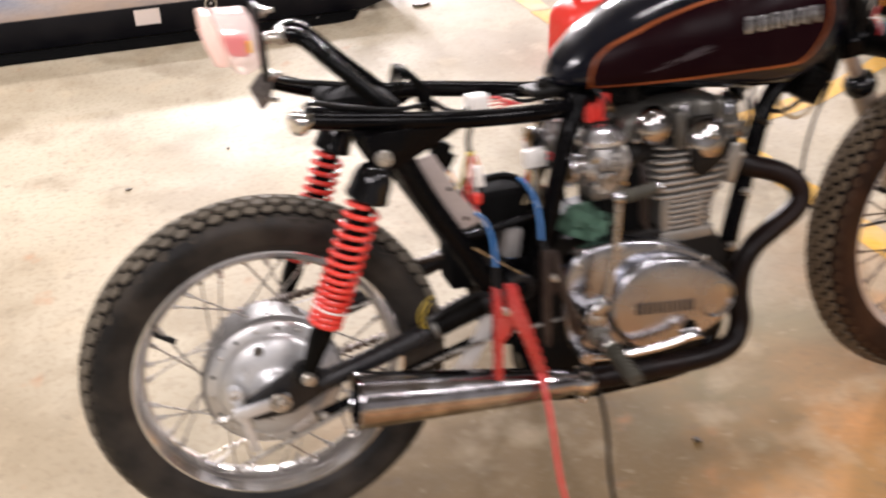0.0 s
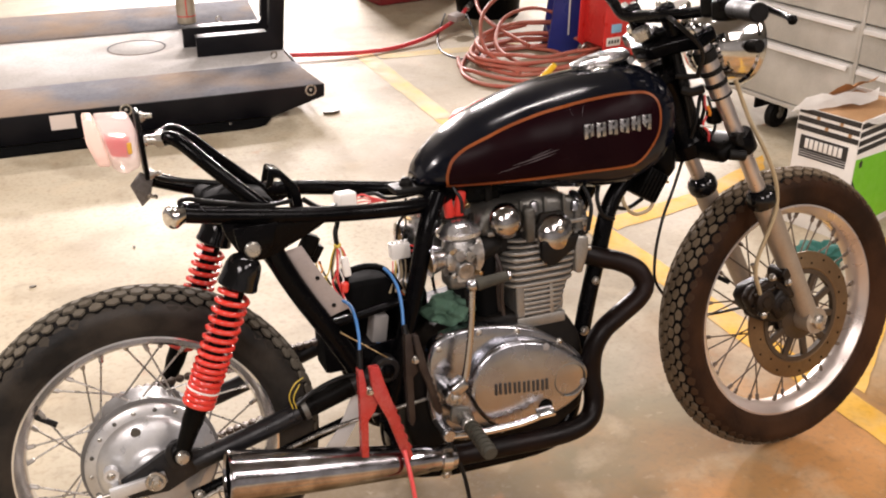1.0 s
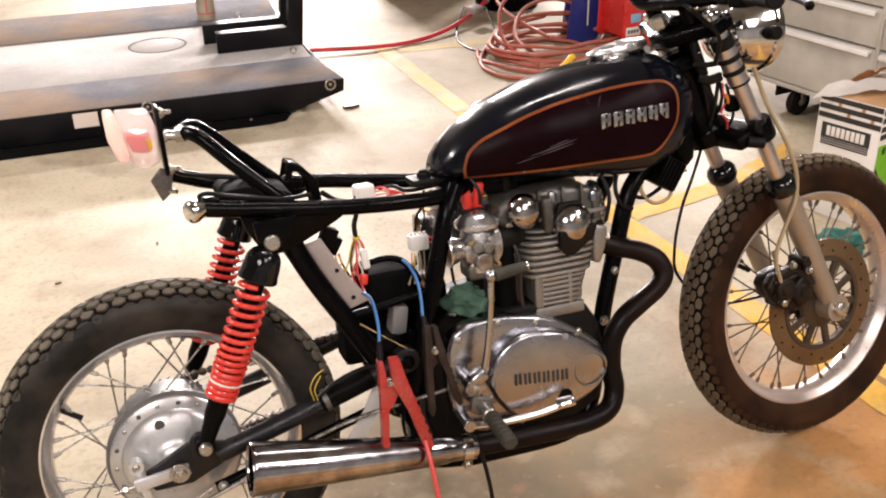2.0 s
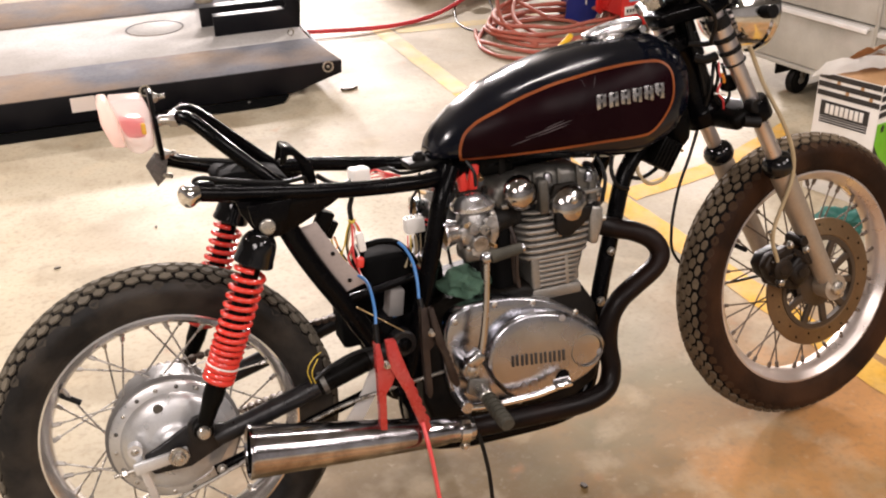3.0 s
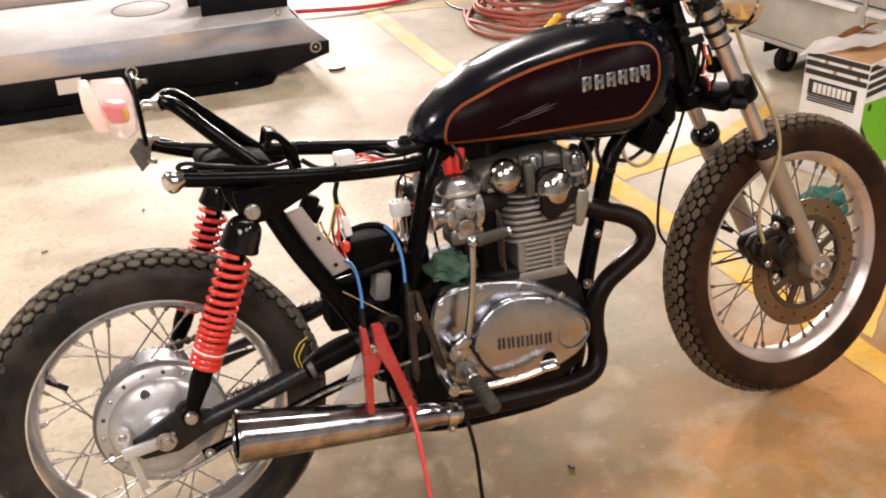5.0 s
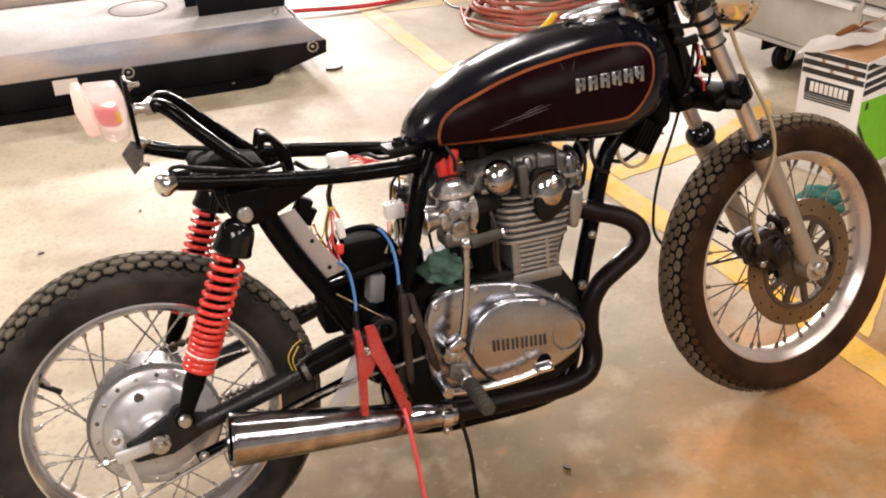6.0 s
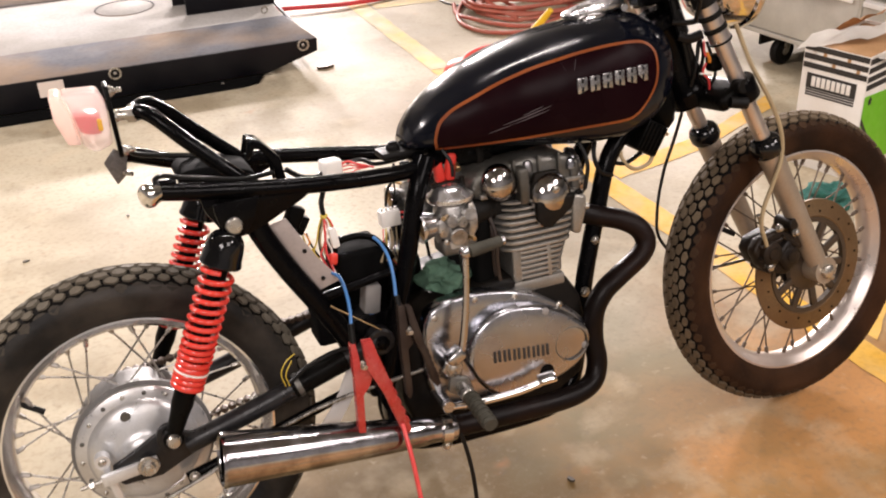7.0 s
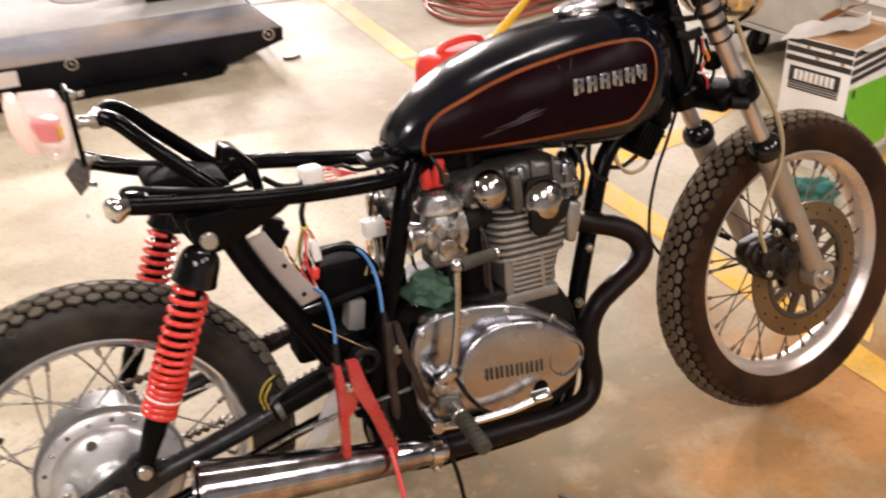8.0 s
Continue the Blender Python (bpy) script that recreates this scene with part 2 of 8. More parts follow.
RAG_TEAL = surface("teal_shop_cloth", (0.03, 0.14, 0.11), 0.9, 0, (0.02, 0.08, 0.07), 20, 0.6, 0.3, 260, bump=0.4, bump_size=240)
LIFT_BLACK = surface("black_lift_paint", (0.004, 0.004, 0.0055), 0.5, 0.0, (0.008, 0.0075, 0.009), 5, 0.5, bump=0.1, bump_size=80, dirt=(0.03, 0.027, 0.025), dirt_amount=0.15, dirt_size=5, spec=0.15)
LIFT_TOP = surface("worn_steel_deck", (0.56, 0.545, 0.53), 0.85, 0.0, (0.40, 0.385, 0.365), 2.4, 0.8, 0.35, 70, bump=0.08, dirt=(0.30, 0.27, 0.23), dirt_amount=0.5, dirt_size=2.0, spec=0.05)
LIFT_RAIL = surface("scuffed_blue_grey_rail", (0.15, 0.153, 0.172), 0.9, 0.0, (0.23, 0.228, 0.235), 5, 0.5, 0.35, 60, dirt=(0.38, 0.24, 0.11), dirt_amount=0.45, dirt_size=2.3, spec=0.02)
PAPER = surface("white_sticker", (0.78, 0.68, 0.60), 0.6, 0, (0.72, 0.62, 0.54), 20, 0.4)
HOSE = surface("red_orange_air_hose", (0.42, 0.105, 0.065), 0.5, 0, (0.33, 0.075, 0.05), 9, 0.6, dirt=(0.36, 0.2, 0.14), dirt_amount=0.3, dirt_size=7)
HOSE_RED = surface("bright_red_air_hose", (0.68, 0.05, 0.06), 0.42, 0, (0.58, 0.035, 0.04), 9, 0.5)
BLUE_PAINT = surface("dark_blue_tool_paint", (0.02, 0.03, 0.20), 0.35, 0.1, (0.012, 0.016, 0.11), 6, 0.6)
RED_PAINT = surface("red_tool_paint", (0.62, 0.03, 0.025), 0.32, 0.05, (0.5, 0.02, 0.02), 8, 0.5)
RED_CAN = surface("red_fuel_can_plastic", (0.72, 0.045, 0.03), 0.42, 0, (0.6, 0.03, 0.02), 9, 0.5)
YELLOW_PLASTIC = surface("yellow_plastic", (0.82, 0.52, 0.02), 0.4, 0, (0.75, 0.44, 0.02), 20, 0.5)
CABINET = surface("worn_grey_cabinet_paint", (0.47, 0.45, 0.40), 0.42, 0.10, (0.34, 0.32, 0.28), 4, 0.6, 0.15, 110, bump=0.06, dirt=(0.66, 0.64, 0.58), dirt_amount=0.45, dirt_size=6)
HANDLE_ALU = surface("bright_aluminium_pull", (0.82, 0.80, 0.77), 0.42, 0.15, (0.7, 0.67, 0.62), 15, 0.4)
CARTON_WHITE = surface("white_printed_carton", (0.84, 0.82, 0.78), 0.6, 0, (0.68, 0.63, 0.56), 6, 0.6, 0.1, 200, dirt=(0.5, 0.4, 0.3), dirt_amount=0.15, dirt_size=9)
CARTON_BLACK = surface("black_carton_print", (0.02, 0.018, 0.018), 0.55, 0, (0.04, 0.035, 0.03), 14, 0.5)
CARTON_GREY = surface("grey_carton_print", (0.20, 0.19, 0.18), 0.6, 0, (0.28, 0.26, 0.25), 14, 0.5)
CARTON_GREEN = surface("lime_green_carton_print", (0.18, 0.52, 0.02), 0.55, 0, (0.15, 0.45, 0.02), 14, 0.5)
CARTON_BROWN = surface("bare_brown_cardboard", (0.42, 0.24, 0.11), 0.75, 0, (0.34, 0.18, 0.08), 9, 0.5, 0.2, 150)
WALL_PAINT = surface("cream_wall_paint", (0.22, 0.22, 0.22), 0.7, 0, (0.17, 0.17, 0.17), 0.8, 0.6, 0.1, 40, bump=0.1, bump_size=30)
CEILING_PAINT = surface("grey_ceiling_paint", (0.22, 0.22, 0.215), 0.85, 0, (0.16, 0.16, 0.155), 0.8, 0.5)
LINE_YELLOW = surface("worn_yellow_floor_paint", (0.70, 0.38, 0.035), 0.7, 0, (0.64, 0.42, 0.12), 7, 0.7, 0.25, 60, dirt=(0.52, 0.40, 0.24), dirt_amount=0.4, dirt_size=9, spec=0.2)
LINE_PALE = surface("rubbed_pale_yellow_paint", (0.66, 0.50, 0.18), 0.7, 0, (0.56, 0.46, 0.26), 6, 0.8, 0.25, 60, dirt=(0.48, 0.41, 0.29), dirt_amount=0.85, dirt_size=5, spec=0.2)
GREASE = surface("dark_grease", (0.06, 0.045, 0.03), 0.5)
DISC_HUB = surface("brown_stained_disc_carrier", (0.060, 0.041, 0.025), 0.5, 0.3, (0.042, 0.029, 0.018), 14, 0.6, 0.3, 160, bump=0.15, bump_size=150)
CHAIN = surface("oily_brown_chain", (0.085, 0.058, 0.040), 0.5, 0.5, (0.036, 0.025, 0.018), 60, 0.6)
GLASS = bpy.data.materials.new("headlamp_glass")
GLASS.use_nodes = True
GLASS.node_tree.nodes["Principled BSDF"].inputs["Transmission Weight"].default_value = 0.9
GLASS.node_tree.nodes["Principled BSDF"].inputs["Roughness"].default_value = 0.05


def concrete_floor():
    """Sealed concrete: pale beige, with brown rust stains, grey tyre scuffs, a fine speckle, a dull polish and painted
    shade under the engine.
    """
    m = bpy.data.materials.new("sealed_concrete")
    m.use_nodes = True
    nt = m.node_tree
    b = nt.nodes["Principled BSDF"]
    b.inputs["Specular IOR Level"].default_value = 0.16
    tc = nt.nodes.new("ShaderNodeTexCoord")

    def noise_at(scale, detail, offset=(0, 0, 0), stretch=(1, 1, 1)):
        mp = nt.nodes.new("ShaderNodeMapping")
        mp.inputs["Location"].default_value = offset
        mp.inputs["Scale"].default_value = stretch
        n = nt.nodes.new("ShaderNodeTexNoise")
        n.inputs["Scale"].default_value, n.inputs["Detail"].default_value = scale, detail
        nt.links.new(tc.outputs["Object"], mp.inputs["Vector"])
        nt.links.new(mp.outputs[0], n.inputs["Vector"])
        return n.outputs[0]

    def ramp(sock, lo, hi, top):
        r = nt.nodes.new("ShaderNodeMapRange")
        r.inputs["From Min"].default_value, r.inputs["From Max"].default_value, r.inputs["To Max"].default_value = lo, hi, top
        nt.links.new(sock, r.inputs["Value"])
        return r.outputs[0]

    def mix(a, c, fac):
        x = nt.nodes.new("ShaderNodeMix")
        x.data_type = "RGBA"
        nt.links.new(fac, x.inputs["Factor"])
        if isinstance(a, tuple):
            x.inputs["A"].default_value = rgba(a)
        else:
            nt.links.new(a, x.inputs["A"])
        x.inputs["B"].default_value = rgba(c)
        return x.outputs["Result"]

    col = mix((0.47, 0.415, 0.308), (0.345, 0.288, 0.196), ramp(noise_at(1.1, 6), 0.42, 0.58, 0.9))
    col = mix(col, (0.29, 0.24, 0.16), ramp(noise_at(3.2, 7, (3, 1, 0)), 0.5, 0.64, 0.75))
    # rust-brown staining where work is done, in front of the machine; it also paints in some of the machine's shade
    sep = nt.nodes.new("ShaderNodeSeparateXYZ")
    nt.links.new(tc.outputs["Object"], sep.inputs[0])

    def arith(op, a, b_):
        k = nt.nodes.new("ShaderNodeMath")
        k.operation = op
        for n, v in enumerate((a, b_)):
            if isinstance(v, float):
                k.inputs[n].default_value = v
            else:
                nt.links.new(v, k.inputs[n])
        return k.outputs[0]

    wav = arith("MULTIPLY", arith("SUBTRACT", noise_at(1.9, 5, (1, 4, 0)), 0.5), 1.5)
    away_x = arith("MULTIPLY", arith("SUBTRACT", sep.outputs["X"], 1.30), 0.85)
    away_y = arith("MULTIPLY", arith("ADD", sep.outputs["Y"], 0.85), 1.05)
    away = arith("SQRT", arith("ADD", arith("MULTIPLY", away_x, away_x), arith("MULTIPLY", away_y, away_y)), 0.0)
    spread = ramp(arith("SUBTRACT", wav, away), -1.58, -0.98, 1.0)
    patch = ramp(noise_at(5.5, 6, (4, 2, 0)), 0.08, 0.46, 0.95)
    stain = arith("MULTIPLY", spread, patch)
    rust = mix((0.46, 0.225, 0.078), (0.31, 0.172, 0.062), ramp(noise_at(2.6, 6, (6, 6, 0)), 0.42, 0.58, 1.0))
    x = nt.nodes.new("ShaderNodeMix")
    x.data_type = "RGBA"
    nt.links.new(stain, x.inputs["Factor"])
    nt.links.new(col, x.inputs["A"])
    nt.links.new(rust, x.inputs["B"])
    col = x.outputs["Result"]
    # an old oil patch under the engine, darkened to paint in the shade there
    oil_shade_x = arith("SUBTRACT", sep.outputs["X"], 0.45)
    oil_shade_y = arith("MULTIPLY", arith("ADD", sep.outputs["Y"], 0.02), 1.15)
    oil_shade = arith("SQRT", arith("ADD", arith("MULTIPLY", oil_shade_x, oil_shade_x), arith("MULTIPLY", oil_shade_y, oil_shade_y)), 0.0)
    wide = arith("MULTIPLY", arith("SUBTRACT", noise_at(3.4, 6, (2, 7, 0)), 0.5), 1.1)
    col = mix(col, (0.125, 0.083, 0.032), ramp(arith("SUBTRACT", wide, oil_shade), -0.72, -0.28, 0.94))
    # a grey-green mark by the front wheel
    olive_x = arith("SUBTRACT", sep.outputs["X"], 1.12)
    olive_y = arith("MULTIPLY", arith("SUBTRACT", sep.outputs["Y"], 0.17), 1.1)
    olive = arith("SQRT", arith("ADD", arith("MULTIPLY", olive_x, olive_x), arith("MULTIPLY", olive_y, olive_y)), 0.0)
    edge = arith("MULTIPLY", arith("SUBTRACT", noise_at(4.2, 6, (9, 2, 0)), 0.5), 0.7)
    col = mix(col, (0.185, 0.165, 0.098), ramp(arith("SUBTRACT", edge, olive), -0.42, -0.12, 0.72))
    col = mix(col, (0.20, 0.155, 0.09), ramp(noise_at(0.9, 7, (8, 3, 0), (1, 0.45, 1)), 0.52, 0.66, 0.6))
    col = mix(col, (0.50, 0.41, 0.28), ramp(noise_at(6.0, 7, (1, 8, 0)), 0.54, 0.68, 0.38))
    col = mix(col, (0.40, 0.17, 0.07), ramp(noise_at(9, 3, (7, 2, 0)), 0.66, 0.8, 0.5))
    col = mix(col, (0.13, 0.105, 0.075), ramp(noise_at(22, 5, (2, 9, 0)), 0.60, 0.74, 0.35))
    col = mix(col, (0.19, 0.14, 0.085), ramp(noise_at(60, 4, (5, 5, 0)), 0.5, 0.7, 0.30))
    col = mix(col, (0.56, 0.47, 0.34), ramp(noise_at(34, 4, (9, 1, 0)), 0.62, 0.74, 0.2))
    col = mix(col, (0.20, 0.17, 0.13), ramp(noise_at(150, 2), 0.55, 0.8, 0.2))
    nt.links.new(col, b.inputs["Base Color"])
    rr = nt.nodes.new("ShaderNodeMapRange")
    rr.inputs["From Min"].default_value, rr.inputs["From Max"].default_value = 0.3, 0.7
    rr.inputs["To Min"].default_value, rr.inputs["To Max"].default_value = 0.46, 0.66
    nt.links.new(noise_at(2.2, 6, (5, 5, 0)), rr.inputs["Value"])
    nt.links.new(rr.outputs[0], b.inputs["Roughness"])
    bp = nt.nodes.new("ShaderNodeBump")
    bp.inputs["Strength"].default_value, bp.inputs["Distance"].default_value = 0.12, 0.003
    nt.links.new(noise_at(45, 5), bp.inputs["Height"])
    nt.links.new(bp.outputs[0], b.inputs["Normal"])
    return m


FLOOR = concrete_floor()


# ---- mesh helpers ----
def finish(bm, name, material, smooth=True, angle=40.0):
    bmesh.ops.recalc_face_normals(bm, faces=bm.faces)
    me = bpy.data.meshes.new(name)
    bm.to_mesh(me)
    bm.free()
    me.materials.append(material)
    if smooth:
        me.shade_smooth()
        me.set_sharp_from_angle(angle=radians(angle))
    return me


def part(name, bm, material, parent=None, label="", smooth=True, m=None, angle=40.0):
    """Links a bmesh as one mesh object, under a thing or a part."""
    if m is not None:
        bm.transform(m)
    ob = new(name, finish(bm, name, material, smooth, angle))
    if parent is not None:
        ob.parent = parent
    if label:
        tagged(ob, label)
    return ob


def piece(name, mesh, m, parent):
    """A further object on a shared mesh."""
    ob = new(name, mesh)
    ob.parent = parent
    ob.matrix_basis = m
    return ob


def thing(name, label, category, m=None, group="", kind=""):
    ob = new(name)
    ob.empty_display_size = 0.1
    if m is not None:
        ob.matrix_world = m
    return tagged(ob, label, category, group, kind)


def block(sx, sy, sz, c=(0, 0, 0), bevel=0.003, seg=2, bm=None, m=None):
    own = bmesh.new()
    bmesh.ops.create_cube(own, size=1.0)
    bmesh.ops.scale(own, vec=(sx, sy, sz), verts=own.verts)
    if bevel:
        bmesh.ops.bevel(own, geom=own.edges[:], offset=min(bevel, 0.45 * min(sx, sy, sz)), segments=seg, affect="EDGES", profile=0.5)
    if m is not None:
        own.transform(m)
    bmesh.ops.translate(own, vec=c, verts=own.verts)
    return joined(bm, own)


def joined(bm, own):
    if bm is None:
        return own
    me = bpy.data.meshes.new("tmp")
    own.to_mesh(me)
    own.free()
    bm.from_mesh(me)
    bpy.data.meshes.remove(me)
    return bm


def aligned(a, b):
    """A pose at a whose z points to b."""
    a, b = Vector(a), Vector(b)
    return Matrix.Translation(a) @ (b - a).to_track_quat("Z", "Y").to_matrix().to_4x4()


def rod(a, b, r, r2=None, seg=16, bm=None, bevel=0.0):
    """A solid round bar from a to b, its ends softened."""
    r2 = r if r2 is None else r2
    n = (Vector(b) - Vector(a)).length
    e = bevel or min(r, r2, n) * 0.12
    return lathe([(0, 0), (r - e, 0), (r, e), (r2, n - e), (r2 - e, n), (0, n)], aligned(a, b), seg, bm)


def lathe(profile, m=None, seg=32, bm=None, closed=False):
    """A profile of (radius, height) turned about z, then posed by m."""
    own = bmesh.new()
    rings = []
    for r, h in profile:
        if r <= 1e-6:
            rings.append([own.verts.new((0, 0, h))])
        else:
            rings.append([own.verts.new((r * math.cos(2 * math.pi * i / seg), r * math.sin(2 * math.pi * i / seg), h)) for i in range(seg)])
    pairs = list(zip(rings, rings[1:])) + ([(rings[-1], rings[0])] if closed else [])
    for a, b in pairs:
        for i in range(seg):
            j = (i + 1) % seg
            if len(a) == 1 and len(b) == 1:
                continue
            if len(a) == 1:
                own.faces.new((a[0], b[i], b[j]))
            elif len(b) == 1:
                own.faces.new((a[i], a[j], b[0]))
            else:
                own.faces.new((a[i], a[j], b[j], b[i]))
    if m is not None:
        own.transform(m)
    return joined(bm, own)


def smooth_line(points, steps=8):
    """A soft curve through the points (Catmull-Rom)."""
    p = [Vector(q) for q in points]
    p = [2 * p[0] - p[1]] + p + [2 * p[-1] - p[-2]]
    out = []
    for i in range(1, len(p) - 2):
        a, b, c, d = p[i - 1:i + 3]
        for k in range(steps):
            t = k / steps
            out.append(0.5 * ((2 * b) + (c - a) * t + (2 * a - 5 * b + 4 * c - d) * t * t + (3 * b - a - 3 * c + d) * t ** 3))
    out.append(p[-2])
    return out


def pipe(points, r, seg=12, steps=8, bm=None, radii=None, hollow=0.0, closed=False, soft=True):
    """A round tube swept along a soft curve."""
    own = bmesh.new()
    line = smooth_line(points, steps) if soft else [Vector(q) for q in points]
    n = len(line)
    normal = None
    rings = []
    for i, p in enumerate(line):
        t = (line[min(i + 1, n - 1)] - line[max(i - 1, 0)]).normalized()
        if normal is None:
            normal = t.orthogonal().normalized()
        normal = (normal - t * normal.dot(t)).normalized()
        bi = t.cross(normal)
        rad = r if radii is None else float(np.interp(i / (n - 1), np.linspace(0, 1, len(radii)), radii))
        rings.append([own.verts.new(p + rad * (math.cos(2 * math.pi * k / seg) * normal + math.sin(2 * math.pi * k / seg) * bi)) for k in range(seg)])
    for a, b in zip(rings, rings[1:]):
        for k in range(seg):
            own.faces.new((a[k], a[(k + 1) % seg], b[(k + 1) % seg], b[k]))
    if hollow:
        for ring, inner in ((rings[0], rings[min(3, n - 1)]), (rings[-1], rings[max(n - 4, 0)])):
            c0 = sum((v.co for v in ring), Vector()) / seg
            c1 = sum((v.co for v in inner), Vector()) / seg
            lip = [own.verts.new(c0 + (v.co - c0) * hollow) for v in ring]
            deep = [own.verts.new(c1 + (v.co - c0) * hollow) for v in ring]
            for k in range(seg):
                own.faces.new((ring[k], ring[(k + 1) % seg], lip[(k + 1) % seg], lip[k]))
                own.faces.new((lip[k], lip[(k + 1) % seg], deep[(k + 1) % seg], deep[k]))
            own.faces.new(deep)
    else:
        own.faces.new(rings[0])
        own.faces.new(rings[-1])
    return joined(bm, own)


def plate(outline, depth, axis="y", at=0.0, bevel=0.002, bm=None, seg=2):
    """A flat plate: an outline in the two other axes, with thickness along one axis from at to at + depth."""
    own = bmesh.new()
    put = {"y": lambda u, v: (u, at, v), "z": lambda u, v: (u, v, at), "x": lambda u, v: (at, u, v)}[axis]
    f = own.faces.new([own.verts.new(put(u, v)) for u, v in outline])
    ext = bmesh.ops.extrude_face_region(own, geom=[f])
    push = {"y": (0, depth, 0), "z": (0, 0, depth), "x": (depth, 0, 0)}[axis]
    bmesh.ops.translate(own, vec=push, verts=[v for v in ext["geom"] if isinstance(v, bmesh.types.BMVert)])
    bmesh.ops.recalc_face_normals(own, faces=own.faces)
    if bevel:
        bmesh.ops.bevel(own, geom=own.edges[:], offset=bevel, segments=seg, affect="EDGES", profile=0.5)
    return joined(bm, own)


def oval(cx, cz, rx, rz, n=36, power=2.4, tilt=0.0):
    out = []
    for i in range(n):
        a = 2 * math.pi * i / n
        c, s = math.cos(a), math.sin(a)
        u = rx * math.copysign(abs(c) ** (2 / power), c)
        v = rz * math.copysign(abs(s) ** (2 / power), s)
        out.append((cx + u * math.cos(tilt) - v * math.sin(tilt), cz + u * math.sin(tilt) + v * math.cos(tilt)))
    return out


def dome(outline, y0, y1, crown=0.008, edge=0.012, bm=None):
    """A cover with an oval outline in x and z: its wall rises from y0 to y1 and rounds over into a slightly crowned face."""
    own = bmesh.new()
    n = len(outline)
    cx, cz = sum(p[0] for p in outline) / n, sum(p[1] for p in outline) / n
    s = 1 if y1 > y0 else -1
    size = max(abs(p[0] - cx) for p in outline)
    steps = [(1.0, y0), (1.0, y1 - s * edge)]
    for k in range(1, 6):
        a = k / 5 * math.pi / 2
        steps.append((1.0 - edge * 0.9 * (1 - math.cos(a)) / size, y1 - s * edge * (1 - math.sin(a))))
    for f in (0.8, 0.6, 0.4, 0.2):
        steps.append((f * (1.0 - edge * 0.9 / size), y1 + s * crown * (1 - f * f)))
    rings = [[own.verts.new((cx + (u - cx) * f, y, cz + (v - cz) * f)) for u, v in outline] for f, y in steps]
    for a, b in zip(rings, rings[1:]):
        for i in range(n):
            own.faces.new((a[i], a[(i + 1) % n], b[(i + 1) % n], b[i]))
    own.faces.new(rings[-1])
    own.faces.new(rings[0])
    return joined(bm, own)


def bolt(at, axis, r=0.008, h=0.006, bm=None, hexed=True):
    """A bolt head with a shallow crown on a washer."""
    a = Vector(at)
    m = aligned(a, a + Vector(axis))
    bm = lathe([(0, -0.002), (r * 1.25, -0.002), (r * 1.25, 0.0015), (r, 0.002)], m, 14, bm)
    return lathe([(r, 0.0), (r, h * 0.8), (r * 0.8, h), (0, h * 1.15)], m, 6 if hexed else 14, bm)


def cloth(w, d, h, seed, n=16):
    """A crumpled cloth heap, closed below."""
    own = bmesh.new()
    bmesh.ops.create_icosphere(own, subdivisions=4, radius=1.0)
    for v in own.verts:
        k = noise.noise(v.co * 1.7 + Vector((seed, 0, 0))) * 0.5 + noise.noise(v.co * 3.4 + Vector((0, seed, 0))) * 0.22 + abs(noise.noise(v.co * 5.5 + Vector((0, 0, seed)))) * 0.12
        q = v.co * (1 + k)
        v.co = Vector((q.x * w, q.y * d, max(q.z, -0.55) * h + 0.55 * h))
    return own

# ---- the workshop ----
X0, X1, Y0, Y1 = -8.0, 14.0, -7.0, 22.0
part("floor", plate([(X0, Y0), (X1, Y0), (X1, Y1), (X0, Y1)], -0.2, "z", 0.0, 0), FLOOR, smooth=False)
tagged(bpy.data.objects["floor"], "sealed beige concrete workshop floor with brown stains and painted shade", "floor", kind="structure")
tagged(part("ceiling", plate([(X0, Y0), (X1, Y0), (X1, Y1), (X0, Y1)], 0.15, "z", CEIL, 0), CEILING_PAINT, smooth=False),
       "plain painted workshop ceiling", "ceiling", kind="structure")
for nm, ol in (("wall_north", [(X0, Y1), (X1, Y1), (X1, Y1 + 0.2), (X0, Y1 + 0.2)]), ("wall_south", [(X0, Y0 - 0.2), (X1, Y0 - 0.2), (X1, Y0), (X0, Y0)]),
               ("wall_west", [(X0 - 0.2, Y0 - 0.2), (X0, Y0 - 0.2), (X0, Y1 + 0.2), (X0 - 0.2, Y1 + 0.2)]),
               ("wall_east", [(X1, Y0 - 0.2), (X1 + 0.2, Y0 - 0.2), (X1 + 0.2, Y1 + 0.2), (X1, Y1 + 0.2)])):
    tagged(part(nm, plate(ol, CEIL, "z", 0.0, 0), WALL_PAINT, smooth=False), "plain cream painted workshop wall", "wall", kind="structure")


def floor_line(name, outline, label, material=None):
    """A painted line with slightly ragged edges, a hair above the concrete."""
    pts = []
    rnd = random.Random(len(name) + len(outline))
    for i, a in enumerate(outline):
        b = outline[(i + 1) % len(outline)]
        n = max(1, int((Vector(b) - Vector(a)).length / 0.05))
        for k in range(n):
            p = Vector(a).lerp(Vector(b), k / n)
            pts.append((p.x + rnd.uniform(-0.003, 0.003), p.y + rnd.uniform(-0.003, 0.003)))
    own = bmesh.new()
    own.faces.new([own.verts.new((x, y, 0.0016)) for x, y in pts])
    bmesh.ops.triangulate(own, faces=own.faces)
    ob = part(name, own, material or LINE_YELLOW, smooth=False)
    return tagged(ob, label, "floor marking", kind="structure")


